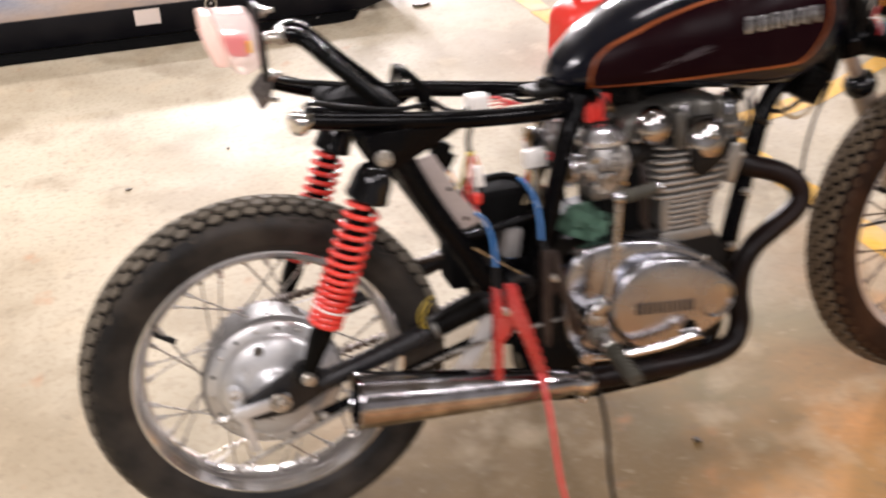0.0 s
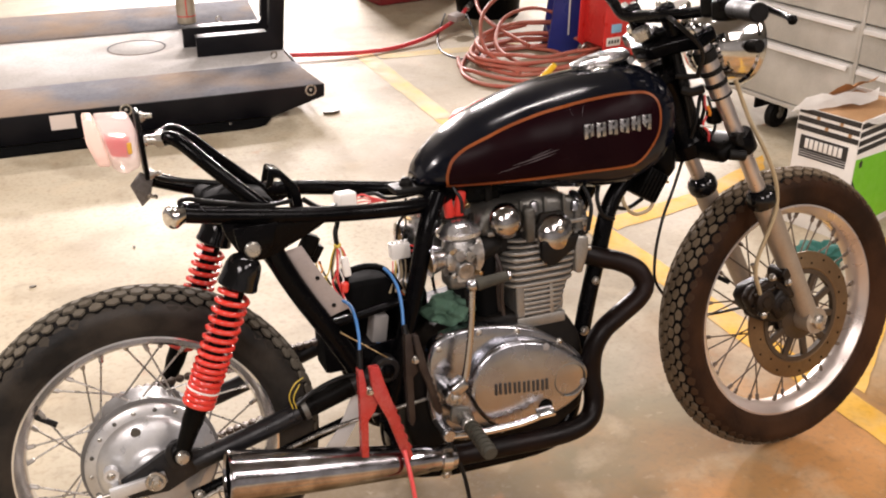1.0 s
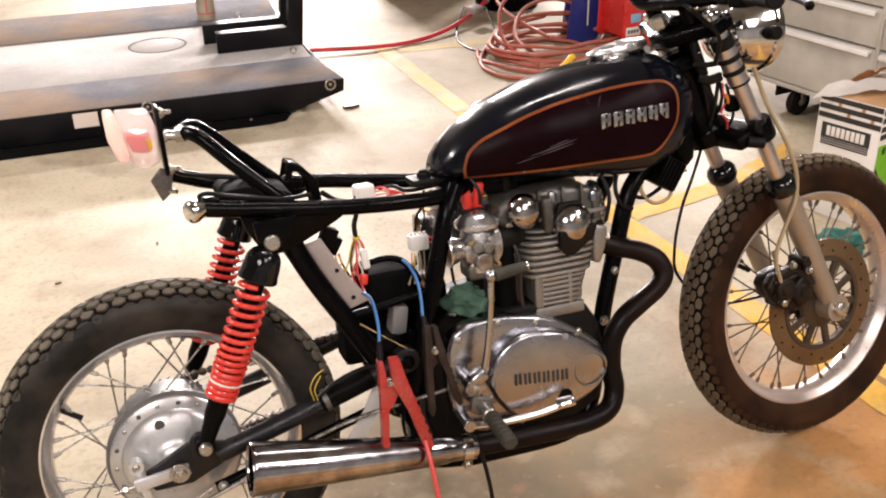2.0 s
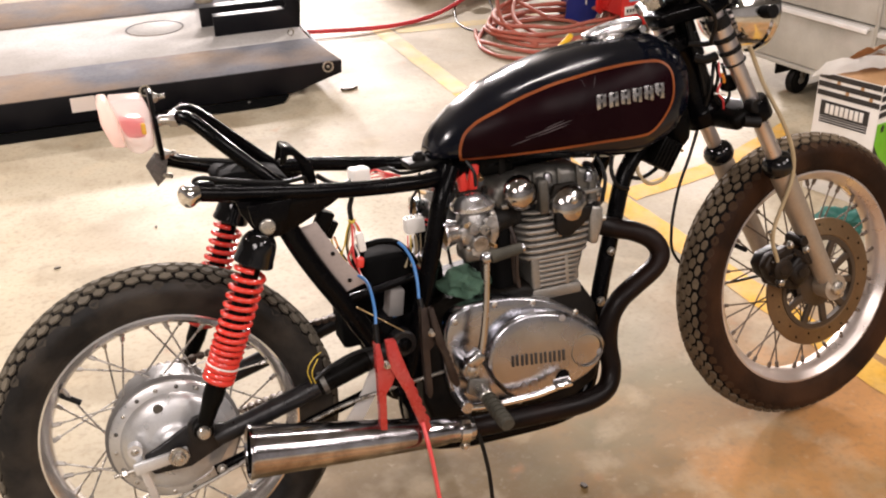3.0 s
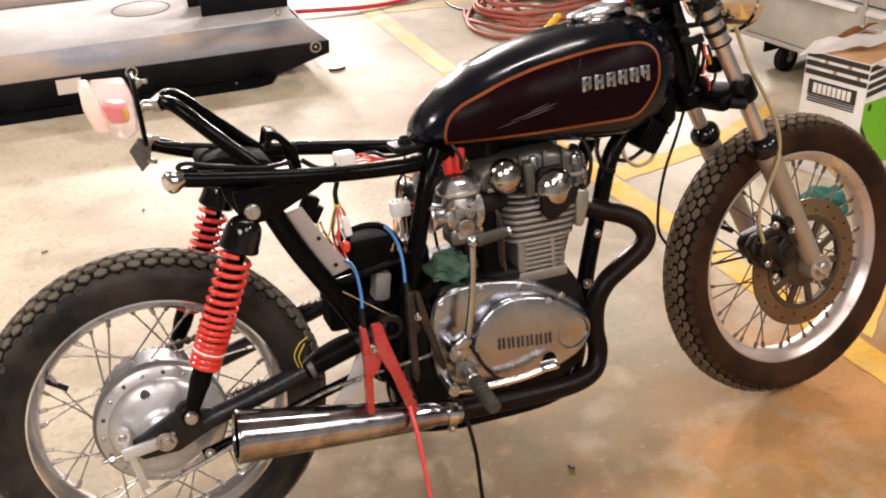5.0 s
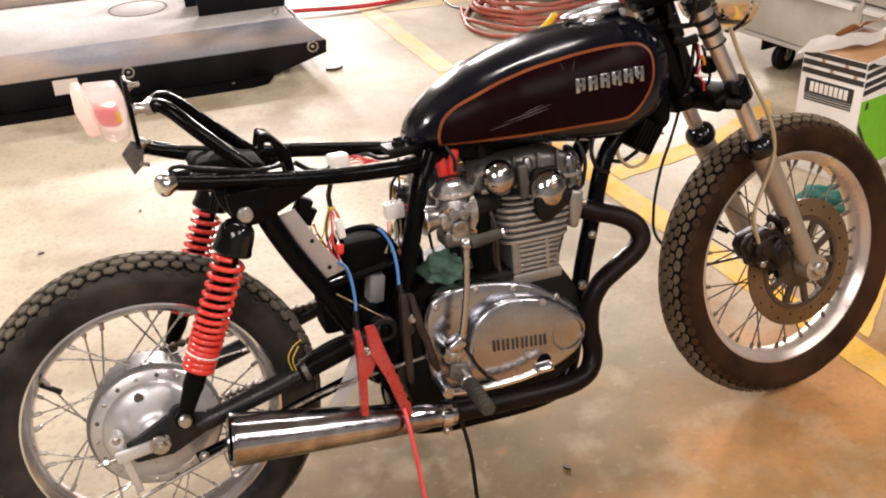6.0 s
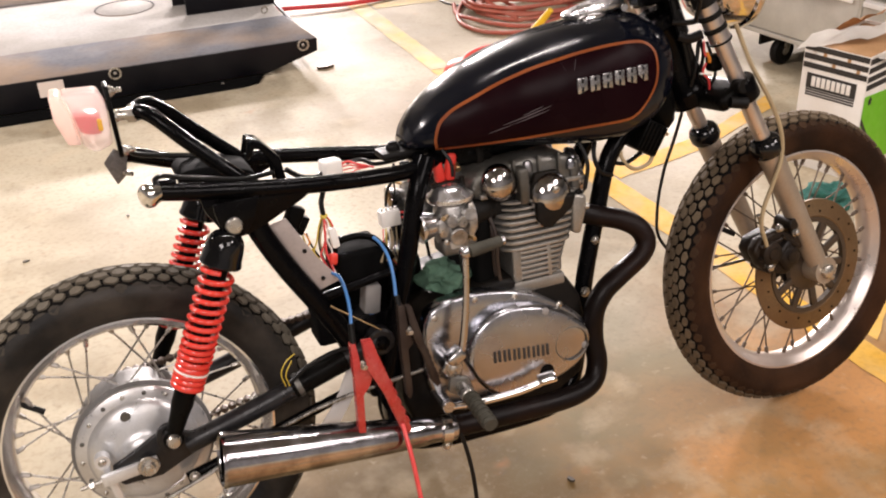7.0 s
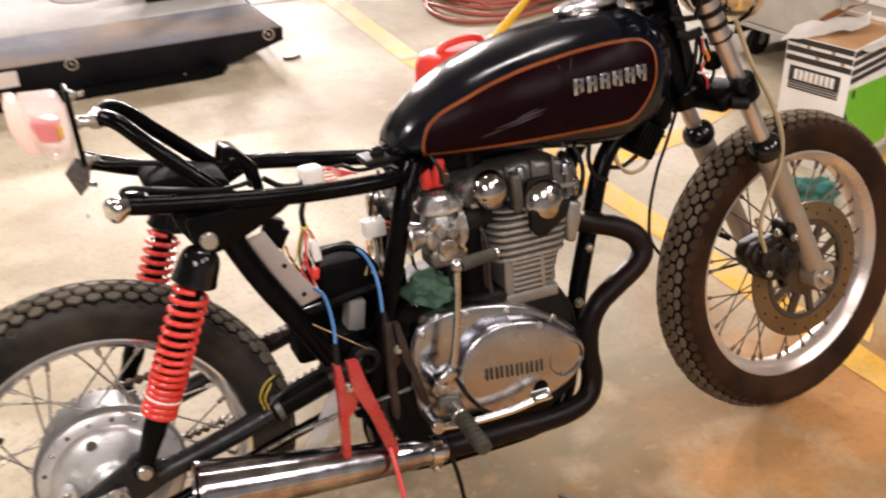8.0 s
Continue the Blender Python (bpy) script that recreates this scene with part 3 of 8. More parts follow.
floor_line("floor_line", [(1.472, 2.50), (1.572, 2.50), (1.660, 1.13), (1.75, 0.04), (1.88, -1.5), (1.78, -1.5), (1.655, 0.04), (1.565, 1.13)],
           "worn yellow painted stripe on the concrete floor")
floor_line("floor_line_far", [(1.43, 3.75), (1.53, 3.75), (1.545, 3.25), (1.571, 2.505), (1.473, 2.505), (1.445, 3.25)],
           "yellow stripe rubbed pale, the far stretch of the long one", LINE_PALE)
floor_line("floor_line_cross", [(1.664, 1.175), (2.04, 1.254), (2.51, 1.47), (2.60, 1.60), (2.12, 1.366), (1.656, 1.27)],
           "worn yellow cross stripe joining the long one")
floor_line("floor_line_side", [(1.775, 0.07), (2.2, 0.43), (2.75, 0.90), (2.75, 1.0), (2.2, 0.53), (1.765, 0.16)],
           "worn yellow slanting stripe beside the front wheel")
floor_line("floor_line_back", [(1.553, 3.55), (2.4, 3.50), (2.4, 3.60), (1.551, 3.65)],
           "faded yellow cross stripe near the hose", LINE_PALE)


def debris(x, y, s, h, label, material, seed):
    own = bmesh.new()
    rnd = random.Random(seed)
    ring = [(s * rnd.uniform(0.7, 1.1) * math.cos(a), s * 0.55 * rnd.uniform(0.7, 1.1) * math.sin(a)) for a in np.linspace(0, 2 * math.pi, 9)[:-1]]
    f = own.faces.new([own.verts.new((u, v, 0)) for u, v in ring])
    e = bmesh.ops.extrude_face_region(own, geom=[f])
    bmesh.ops.translate(own, vec=(0, 0, h), verts=[v for v in e["geom"] if isinstance(v, bmesh.types.BMVert)])
    ob = part("debris", own, material, smooth=False, m=pose(x, y, 0.0, 0, 0, seed * 37))
    return tagged(ob, label, "debris", group="crumbs on the floor" if s < 0.02 else "")


debris(1.053, 2.76, 0.042, 0.012, "small flat grey-brown scrap on the concrete floor", DISC_HUB, 0)
debris(0.826, -0.071, 0.011, 0.006, "small dark brown crumb on the floor", GREASE, 3)
debris(-0.255, 1.451, 0.010, 0.004, "tiny dark crumb on the floor", GREASE, 5)
debris(0.069, 1.631, 0.008, 0.004, "tiny dark crumb on the floor", GREASE, 7)


# ---- the low lift table ----
DECK = 0.140


def lift_table():
    t = thing("lift_table", "low black steel lift table with a worn pale deck", "lift table", pose(0, 0, 0))
    y0, y1, xe, xw = 2.775, 4.66, 1.035, -3.4
    face = [(xw, 0.013), (0.80, 0.013), (xe - 0.004, 0.080), (xe, DECK - 0.002), (xw, DECK - 0.002)]
    part("front_skirt", plate(face, 0.03, "y", y0, 0.004), LIFT_BLACK, t)
    part("rear_skirt", plate(face, 0.03, "y", y1 - 0.03, 0.004), LIFT_BLACK, t)
    part("front_rail", plate([(xw, y0 + 0.004), (xe - 0.004, y0 + 0.004), (xe - 0.05, y0 + 0.42), (xw, y0 + 0.41)], 0.04, "z", DECK - 0.039, 0.004), LIFT_RAIL, t,
         "scuffed blue-grey steel rail with rusty patches")
    part("deck", plate([(xw, y0 + 0.412), (xe - 0.052, y0 + 0.422), (xe - 0.052, y1 - 0.60), (xw, y1 - 0.59)], 0.035, "z", DECK - 0.042, 0.002), LIFT_TOP, t, "worn pale steel deck plate")
    part("rear_rail", plate([(xw, y1 - 0.588), (xe - 0.05, y1 - 0.598), (xe - 0.004, y1 - 0.004), (xw, y1 - 0.004)], 0.04, "z", DECK - 0.039, 0.004), LIFT_RAIL, t)
    part("end_plate", plate([(y0 + 0.035, 0.085), (y1 - 0.035, 0.085), (y1 - 0.035, DECK - 0.04), (y0 + 0.035, DECK - 0.04)], -0.012, "x", xe - 0.006, 0.002), LIFT_BLACK, t)
    # unseen plate added to stop light passing under the raised end
    part("inner_end", plate([(y0 + 0.032, 0.002), (y1 - 0.032, 0.002), (y1 - 0.032, DECK - 0.045), (y0 + 0.032, DECK - 0.045)], -0.010, "x", 0.79, 0.001), LIFT_BLACK, t)
    part("base_frame", block(3.6, 1.2, 0.05, (-1.3, 3.72, 0.026), 0.006), LIFT_BLACK, t)
    # flange drawn wide and near-black so that it includes the contact shade
    part("base_flange", plate([(xw, 2.668), (0.66, 2.668), (0.735, 2.690), (0.775, 2.773), (xw, 2.773)], 0.0115, "z", 0.0005, 0.002), DEAD_BLACK, t, "black base flange with its contact shade, on the floor")
    part("flange_bolt", bolt((0.585, 2.735, 0.0115), (0, 0, 1), 0.007, 0.006), STEEL, t)
    for bx in (-0.9, 0.42):
        part("roller", rod((bx, 2.86, 0.03), (bx, 2.96, 0.03), 0.03, seg=20), LIFT_BLACK, t)
    ring = lathe([(0.140, 0), (0.148, 0), (0.148, 0.002), (0.140, 0.002)], pose(0.285, 3.745, DECK - 0.0065), 48, closed=True)
    part("turn_plate", ring, LIFT_RAIL, t)
    part("turn_disc", lathe([(0, 0.0006), (0.138, 0.0006), (0.139, 0.0), (0.139, -0.002), (0, -0.002)], pose(0.285, 3.745, DECK - 0.0065), 48), LIFT_TOP, t)
    for px, pz in ((0.968, 0.116), (0.150, 0.117), (-0.9, 0.117)):
        r = lathe([(0.019, 0), (0.026, 0), (0.0275, 0.002), (0.026, 0.004), (0.019, 0.004)], pose(px, y0 - 0.0005, pz, 90, 0, 0), 24, closed=True)
        part("lashing_ring", r, STEEL, t, "bright steel lashing ring")
        part("ring_bolt", bolt((px, y0 - 0.001, pz), (0, -1, 0), 0.006, 0.006), STEEL, t)
    for px, py in ((0.905, 3.27), (0.77, 4.12)):
        eye = lathe([(0.013, -0.003), (0.019, -0.003), (0.019, 0.003), (0.013, 0.003)], pose(px, py, DECK + 0.017, 90, 0, 20), 20, closed=True)
        part("eye_bolt", eye, STEEL, t)
    part("sticker", plate([(-0.162, 0.062), (-0.060, 0.062), (-0.060, 0.126), (-0.162, 0.126)], -0.0015, "y", y0 - 0.001, 0), PAPER, t, "blank white paper sticker")
    return t


lift_table()


def wheel_chock():
    """A black angle-iron wheel stop: two arms along the deck with an upright at one end."""
    t = thing("wheel_stop", "black angle-steel wheel stop standing on the lift deck", "wheel stop")
    z = DECK - 0.0065
    for y, x0 in ((3.45, 0.555), (3.66, 0.515)):
        angle = [(x0, z), (0.990, z), (1.035, z + 0.48), (0.955, z + 0.48), (0.925, z + 0.115), (0.915, z + 0.10), (x0, z + 0.10)]
        part("arm", plate(angle, 0.018, "y", y - 0.009, 0.003), LIFT_BLACK, t)
        part("arm_lip", plate([(x0 + 0.004, z + 0.088), (0.912, z + 0.088), (0.912, z + 0.098), (x0 + 0.004, z + 0.098)], 0.055, "y", y + 0.0095, 0.001), LIFT_BLACK, t)
        part("upright_lip", plate([(0.930, z + 0.118), (0.940, z + 0.118), (0.970, z + 0.476), (0.960, z + 0.476)], 0.060, "y", y + 0.0095, 0.001), LIFT_BLACK, t)
    part("cross_bar", rod((1.03, 3.43, z + 0.34), (1.03, 3.70, z + 0.34), 0.013), LIFT_BLACK, t)
    part("clamp_lever", block(0.15, 0.035, 0.032, (1.12, 3.45, z + 0.315), 0.006, m=pose(0, 0, 0, 0, 18, 0)), LIFT_BLACK, t)
    return t


wheel_chock()


def spray_can():
    t = thing("spray_can", "tall dirty beige aerosol can on the lift", "spray can", pose(0.60, 4.17, DECK + 0.001))
    part("body", lathe([(0, 0), (0.048, 0), (0.052, 0.004), (0.052, 0.215), (0.048, 0.225), (0.034, 0.238), (0, 0.242)], None, 32), surface("dirty_beige_can", (0.42, 0.36, 0.27), 0.4, 0.3, (0.3, 0.24, 0.16), 18, 0.7), t)
    part("band", lathe([(0.0522, 0.04), (0.0527, 0.041), (0.0527, 0.045), (0.0522, 0.046)], None, 32), RED_PAINT, t)
    part("stripe", block(0.006, 0.005, 0.10, (-0.002, -0.0510, 0.10), 0.001), RED_PAINT, t)
    part("cap", lathe([(0.017, 0.24), (0.017, 0.262), (0.012, 0.272), (0, 0.273)], None, 20), WHITE_RING, t)
    return t


spray_can()


# ---- air hose, stand, red machine and cabinet behind the motorcycle ----
def ring_path(cx, cy, rx, ry, z, a0, turns, rnd, lift=0.0, n=14):
    pts = []
    for i in range(int(n * turns) + 1):
        a = a0 + 2 * math.pi * i / n
        f = 1 + rnd.uniform(-0.05, 0.05)
        pts.append((cx + rx * f * math.cos(a), cy + ry * f * math.sin(a), z + abs(rnd.uniform(0, 0.015)) + lift * max(0.0, math.sin(a))))
    return pts


def hose_coil():
    rnd = random.Random(4)
    t = thing("hose_coil", "heap of coiled orange-red rubber air hose on the floor", "air hose", pose(0.06, 0.16, 0))
    loops = ((2.27, 3.02, 0.34, 0.26, 0.011, 0.0, 2.3, 0.0), (2.30, 3.06, 0.40, 0.30, 0.034, 1.0, 2.4, 0.0), (2.24, 3.05, 0.33, 0.24, 0.057, 2.0, 2.2, 0.03),
             (2.32, 3.10, 0.37, 0.25, 0.08, 0.4, 1.6, 0.05), (2.12, 3.02, 0.30, 0.34, 0.012, 2.6, 0.9, 0.0))
    for cx, cy, rx, ry, z, a0, turns, up in loops:
        part("hose_loop", pipe(ring_path(cx, cy, rx, ry, z, a0, turns, rnd, up), 0.0105, 10, 5), HOSE, t)
    # the outermost slack loop and two loops that stand up against the stand
    part("hose_loop", pipe([(2.36, 2.68, 0.011), (2.05, 2.62, 0.011), (1.83, 2.72, 0.011), (1.80, 2.98, 0.011), (1.98, 3.30, 0.02), (2.20, 3.50, 0.05), (2.42, 3.52, 0.08)], 0.0105, 10, 8), HOSE, t)
    part("hose_loop", pipe([(2.05, 2.80, 0.02), (1.96, 3.05, 0.10), (2.06, 3.30, 0.24), (2.35, 3.44, 0.32), (2.62, 3.34, 0.24), (2.70, 3.18, 0.10), (2.62, 3.02, 0.02)], 0.0105, 10, 8), HOSE, t)
    part("hose_loop", pipe([(2.12, 2.86, 0.03), (2.05, 3.10, 0.09), (2.20, 3.34, 0.18), (2.44, 3.40, 0.20), (2.62, 3.24, 0.11), (2.64, 3.10, 0.03)], 0.0105, 10, 8), HOSE, t)
    part("hose_loop", pipe([(2.20, 3.02, 0.10), (2.12, 3.42, 0.16), (2.22, 3.80, 0.22), (2.52, 4.2, 0.30), (2.8, 4.5, 0.3)], 0.0105, 10, 8), HOSE, t)
    return t


hose_coil()

feed = thing("air_line", "taut bright red air line leading from the lift", "air hose")
part("line", pipe([(0.99, 3.72, 0.03), (1.095, 3.692, 0.03), (1.436, 3.653, 0.02), (1.70, 3.71, 0.014), (1.931, 3.825, 0.03), (2.20, 4.06, 0.06), (2.34, 4.22, 0.09), (2.62, 4.48, 0.16), (3.0, 4.8, 0.25)], 0.0125, 12, 8), HOSE_RED, feed)
part("coupling", rod((2.30, 4.17, 0.08), (2.37, 4.25, 0.098), 0.02, seg=14), STEEL, feed, "bright steel hose coupling")

cord = thing("power_cord", "thin black cord looped on the floor", "cord", pose(0.15, 0.30, 0))
part("wire", pipe([(1.95, 3.72, 0.10), (1.84, 3.55, 0.02), (1.76, 3.28, 0.006), (1.80, 3.08, 0.006), (1.90, 3.06, 0.02), (1.98, 3.30, 0.05), (2.05, 3.62, 0.11)], 0.0055, 8, 8), WIRE_BLACK, cord)
part("plug", block(0.05, 0.032, 0.026, (1.87, 3.06, 0.022), 0.006, m=pose(0, 0, 0, 0, 0, 20)), BLACK_PLASTIC, cord)
part("inline_box", block(0.10, 0.07, 0.04, (2.00, 3.66, 0.09), 0.008, m=pose(0, 0, 0, 10, 0, 35)), GREY_PLATE, cord)


def blue_stand():
    """A blue upright steel panel stand with a dark back half."""
    t = thing("shop_stand", "dark blue steel shop stand behind the hose", "stand", pose(2.64, 3.40, 0, 0, 0, -18))
    part("panel", plate([(-0.16, 0.0), (0.12, 0.0), (0.10, 0.62), (-0.09, 0.62)], 0.03, "y", -0.10, 0.004), BLUE_PAINT, t)
    part("panel", plate([(-0.16, 0.0), (0.12, 0.0), (0.10, 0.62), (-0.09, 0.62)], 0.03, "y", 0.10, 0.004), BLUE_PAINT, t)
    part("back_box", block(0.20, 0.24, 0.58, (0.23, 0.0, 0.30), 0.012), BLACK_PLASTIC, t)
    part("white_edge", block(0.008, 0.006, 0.30, (-0.045, -0.104, 0.25), 0.001), WHITE_RING, t)
    part("brace", block(0.26, 0.19, 0.03, (-0.02, 0.015, 0.10), 0.004), BLUE_PAINT, t)
    part("stem", rod((-0.03, 0.02, 0.11), (-0.03, 0.02, 0.70), 0.02), STEEL, t)
    return t


blue_stand()

bin_ = thing("black_bin", "black plastic bin behind the coiled hose", "bin", pose(2.52, 4.35, 0))
part("body", lathe([(0, 0), (0.20, 0), (0.24, 0.55), (0.255, 0.56), (0.255, 0.585), (0.235, 0.585), (0.19, 0.03), (0, 0.03)], None, 32), BLACK_PLASTIC, bin_)
part("rim", lathe([(0.240, 0.56), (0.262, 0.56), (0.262, 0.59), (0.240, 0.59)], None, 32, closed=True), BLACK_PLASTIC, bin_)
crate = thing("dark_red_case", "dark red tool case standing at the back", "tool case", pose(2.25, 5.0, 0, 0, 0, 12))
part("body", block(0.75, 0.34, 0.42, (0, 0, 0.21), 0.02), surface("dark_red_case_paint", (0.20, 0.02, 0.022), 0.4, 0, (0.12, 0.012, 0.014), 5, 0.6), crate)
part("lid", block(0.76, 0.35, 0.10, (0, 0, 0.472), 0.02), surface("dark_red_lid_paint", (0.24, 0.025, 0.025), 0.4, 0, (0.15, 0.015, 0.016), 5, 0.6), crate)
part("handle", pipe([(-0.12, -0.18, 0.44), (-0.10, -0.215, 0.44), (0.10, -0.215, 0.44), (0.12, -0.18, 0.44)], 0.008, 8, 6), STEEL, crate)


def red_machine():
    """A red wheeled tool: a sloping red body on a low base with stickers and a bright knob."""
    t = thing("red_floor_jack", "red workshop floor jack with white and blue stickers", "floor jack", pose(2.685, 3.09, 0, 0, 0, 8))
    side = [(-0.12, 0.10), (-0.06, 0.05), (0.30, 0.05), (0.30, 0.09), (0.12, 0.13), (0.06, 0.41), (-0.11, 0.43)]
    part("side_plate", plate(side, 0.012, "y", -0.12, 0.004), RED_PAINT, t)
    part("side_plate", plate(side, 0.012, "y", 0.10, 0.004), RED_PAINT, t)
    part("deck", block(0.10, 0.21, 0.30, (-0.04, -0.004, 0.25), 0.012), RED_PAINT, t)
    part("arm", block(0.30, 0.10, 0.05, (0.16, -0.004, 0.14), 0.01), LIFT_BLACK, t)
    part("knob", rod((-0.006, -0.119, 0.285), (-0.006, -0.155, 0.285), 0.022), CHROME, t)
    part("lever", rod((-0.006, -0.145, 0.290), (-0.13, -0.145, 0.37), 0.012), STEEL, t)
    part("cylinder", rod((0.07, -0.122, 0.270), (0.20, -0.13, 0.255), 0.022), STEEL, t)
    part("sticker", block(0.065, 0.003, 0.045, (-0.040, -0.1215, 0.209), 0.0005), surface("pale_blue_sticker", (0.25, 0.50, 0.72), 0.5), t, "pale blue sticker")
    part("sticker", block(0.09, 0.003, 0.045, (-0.055, -0.1215, 0.141), 0.0005), WHITE_RING, t, "white sticker with dark bars")
    for k in range(4):
        part("print_bar", block(0.012, 0.002, 0.018, (-0.083 + k * 0.019, -0.124, 0.141), 0), CARTON_BLACK, t)
    for wx in (-0.06, 0.30):
        for wy in (-0.10, 0.11):
            part("wheel", rod((wx, wy - 0.02, 0.045), (wx, wy + 0.02, 0.045), 0.045, seg=24), STEEL, t)
    return t


red_machine()


def tool_cabinet():
    t = thing("tool_cabinet", "grey steel drawer cabinet on castors, paint scuffed", "tool cabinet", pose(2.735, 2.06, 0, 0, 0, 10))
    # local x into the cabinet, y along its front away from the camera side: front face at x = 0
    wide, deep, top = 2.1, 0.62, 1.02
    part("body", block(deep, wide, top - 0.150, (deep / 2 + 0.022, -wide / 2, (top + 0.150) / 2), 0.006), CABINET, t)
    part("base_rail", block(0.03, wide, 0.020, (0.012, -wide / 2, 0.152), 0.004), CABINET, t)
    columns = ((-0.005, -0.620), (-0.640, -1.36), (-1.38, -2.095))
    rows = ((0.166, 0.402), (0.410, 0.562), (0.570, 0.715), (0.723, 0.86), (0.868, 1.0))
    for ya, yb in columns:
        for za, zb in rows:
            d = part("drawer", block(0.022, ya - yb, zb - za, (0.0105, (ya + yb) / 2, (za + zb) / 2), 0.004), CABINET, t)
            pull = plate([(0.0, zb - 0.004), (-0.024, zb - 0.008), (-0.026, zb - 0.026), (-0.018, zb - 0.024), (-0.014, zb - 0.014), (0.0, zb - 0.016)], ya - yb - 0.03, "y", yb + 0.015, 0.001)
            part("pull", pull, HANDLE_ALU, d, "bright aluminium drawer pull")
    part("post", block(0.02, 0.018, 0.84, (0.006, -0.630, 0.585), 0.003), CABINET, t)
    part("base_tray", block(deep - 0.10, wide - 0.10, 0.012, (deep / 2 + 0.04, -wide / 2, 0.146), 0.004), LIFT_BLACK, t)
    # skirts added at the end and back to keep light from under the cabinet
    part("base_skirt", block(0.50, 0.012, 0.100, (0.37, -0.055, 0.095), 0.002), LIFT_BLACK, t)
    part("base_skirt", block(0.012, 1.94, 0.100, (0.605, -1.035, 0.095), 0.002), LIFT_BLACK, t)
    part("worktop", block(deep + 0.05, wide + 0.04, 0.03, (deep / 2, -wide / 2, top + 0.012), 0.006), LIFT_TOP, t)
    for cy in (-0.20, -1.00, -1.95):
        for cx in (0.10, 0.55):
            wheel_ = part("castor", lathe([(0, -0.020), (0.040, -0.020), (0.042, -0.017), (0.056, -0.017), (0.060, -0.012), (0.060, 0.012), (0.056, 0.017), (0.042, 0.017), (0.040, 0.020), (0, 0.020)], pose(cx, cy, 0.0605, 90, 0, 0), 26), RUBBER, t, "dusty rubber castor wheel")
            part("castor_hub", lathe([(0, -0.022), (0.016, -0.022), (0.016, 0.022), (0, 0.022)], pose(cx, cy, 0.0605, 90, 0, 0), 16), STEEL, wheel_)
            part("castor_fork", block(0.06, 0.058, 0.014, (cx + 0.01, cy, 0.132), 0.004), STEEL, t)
            for q in (-0.026, 0.026):
                part("castor_cheek", plate([(cx - 0.012, 0.056), (cx + 0.012, 0.056), (cx + 0.034, 0.126), (cx - 0.016, 0.126)], 0.004, "y", cy + q - 0.002, 0.001), STEEL, t)
    return t


tool_cabinet()


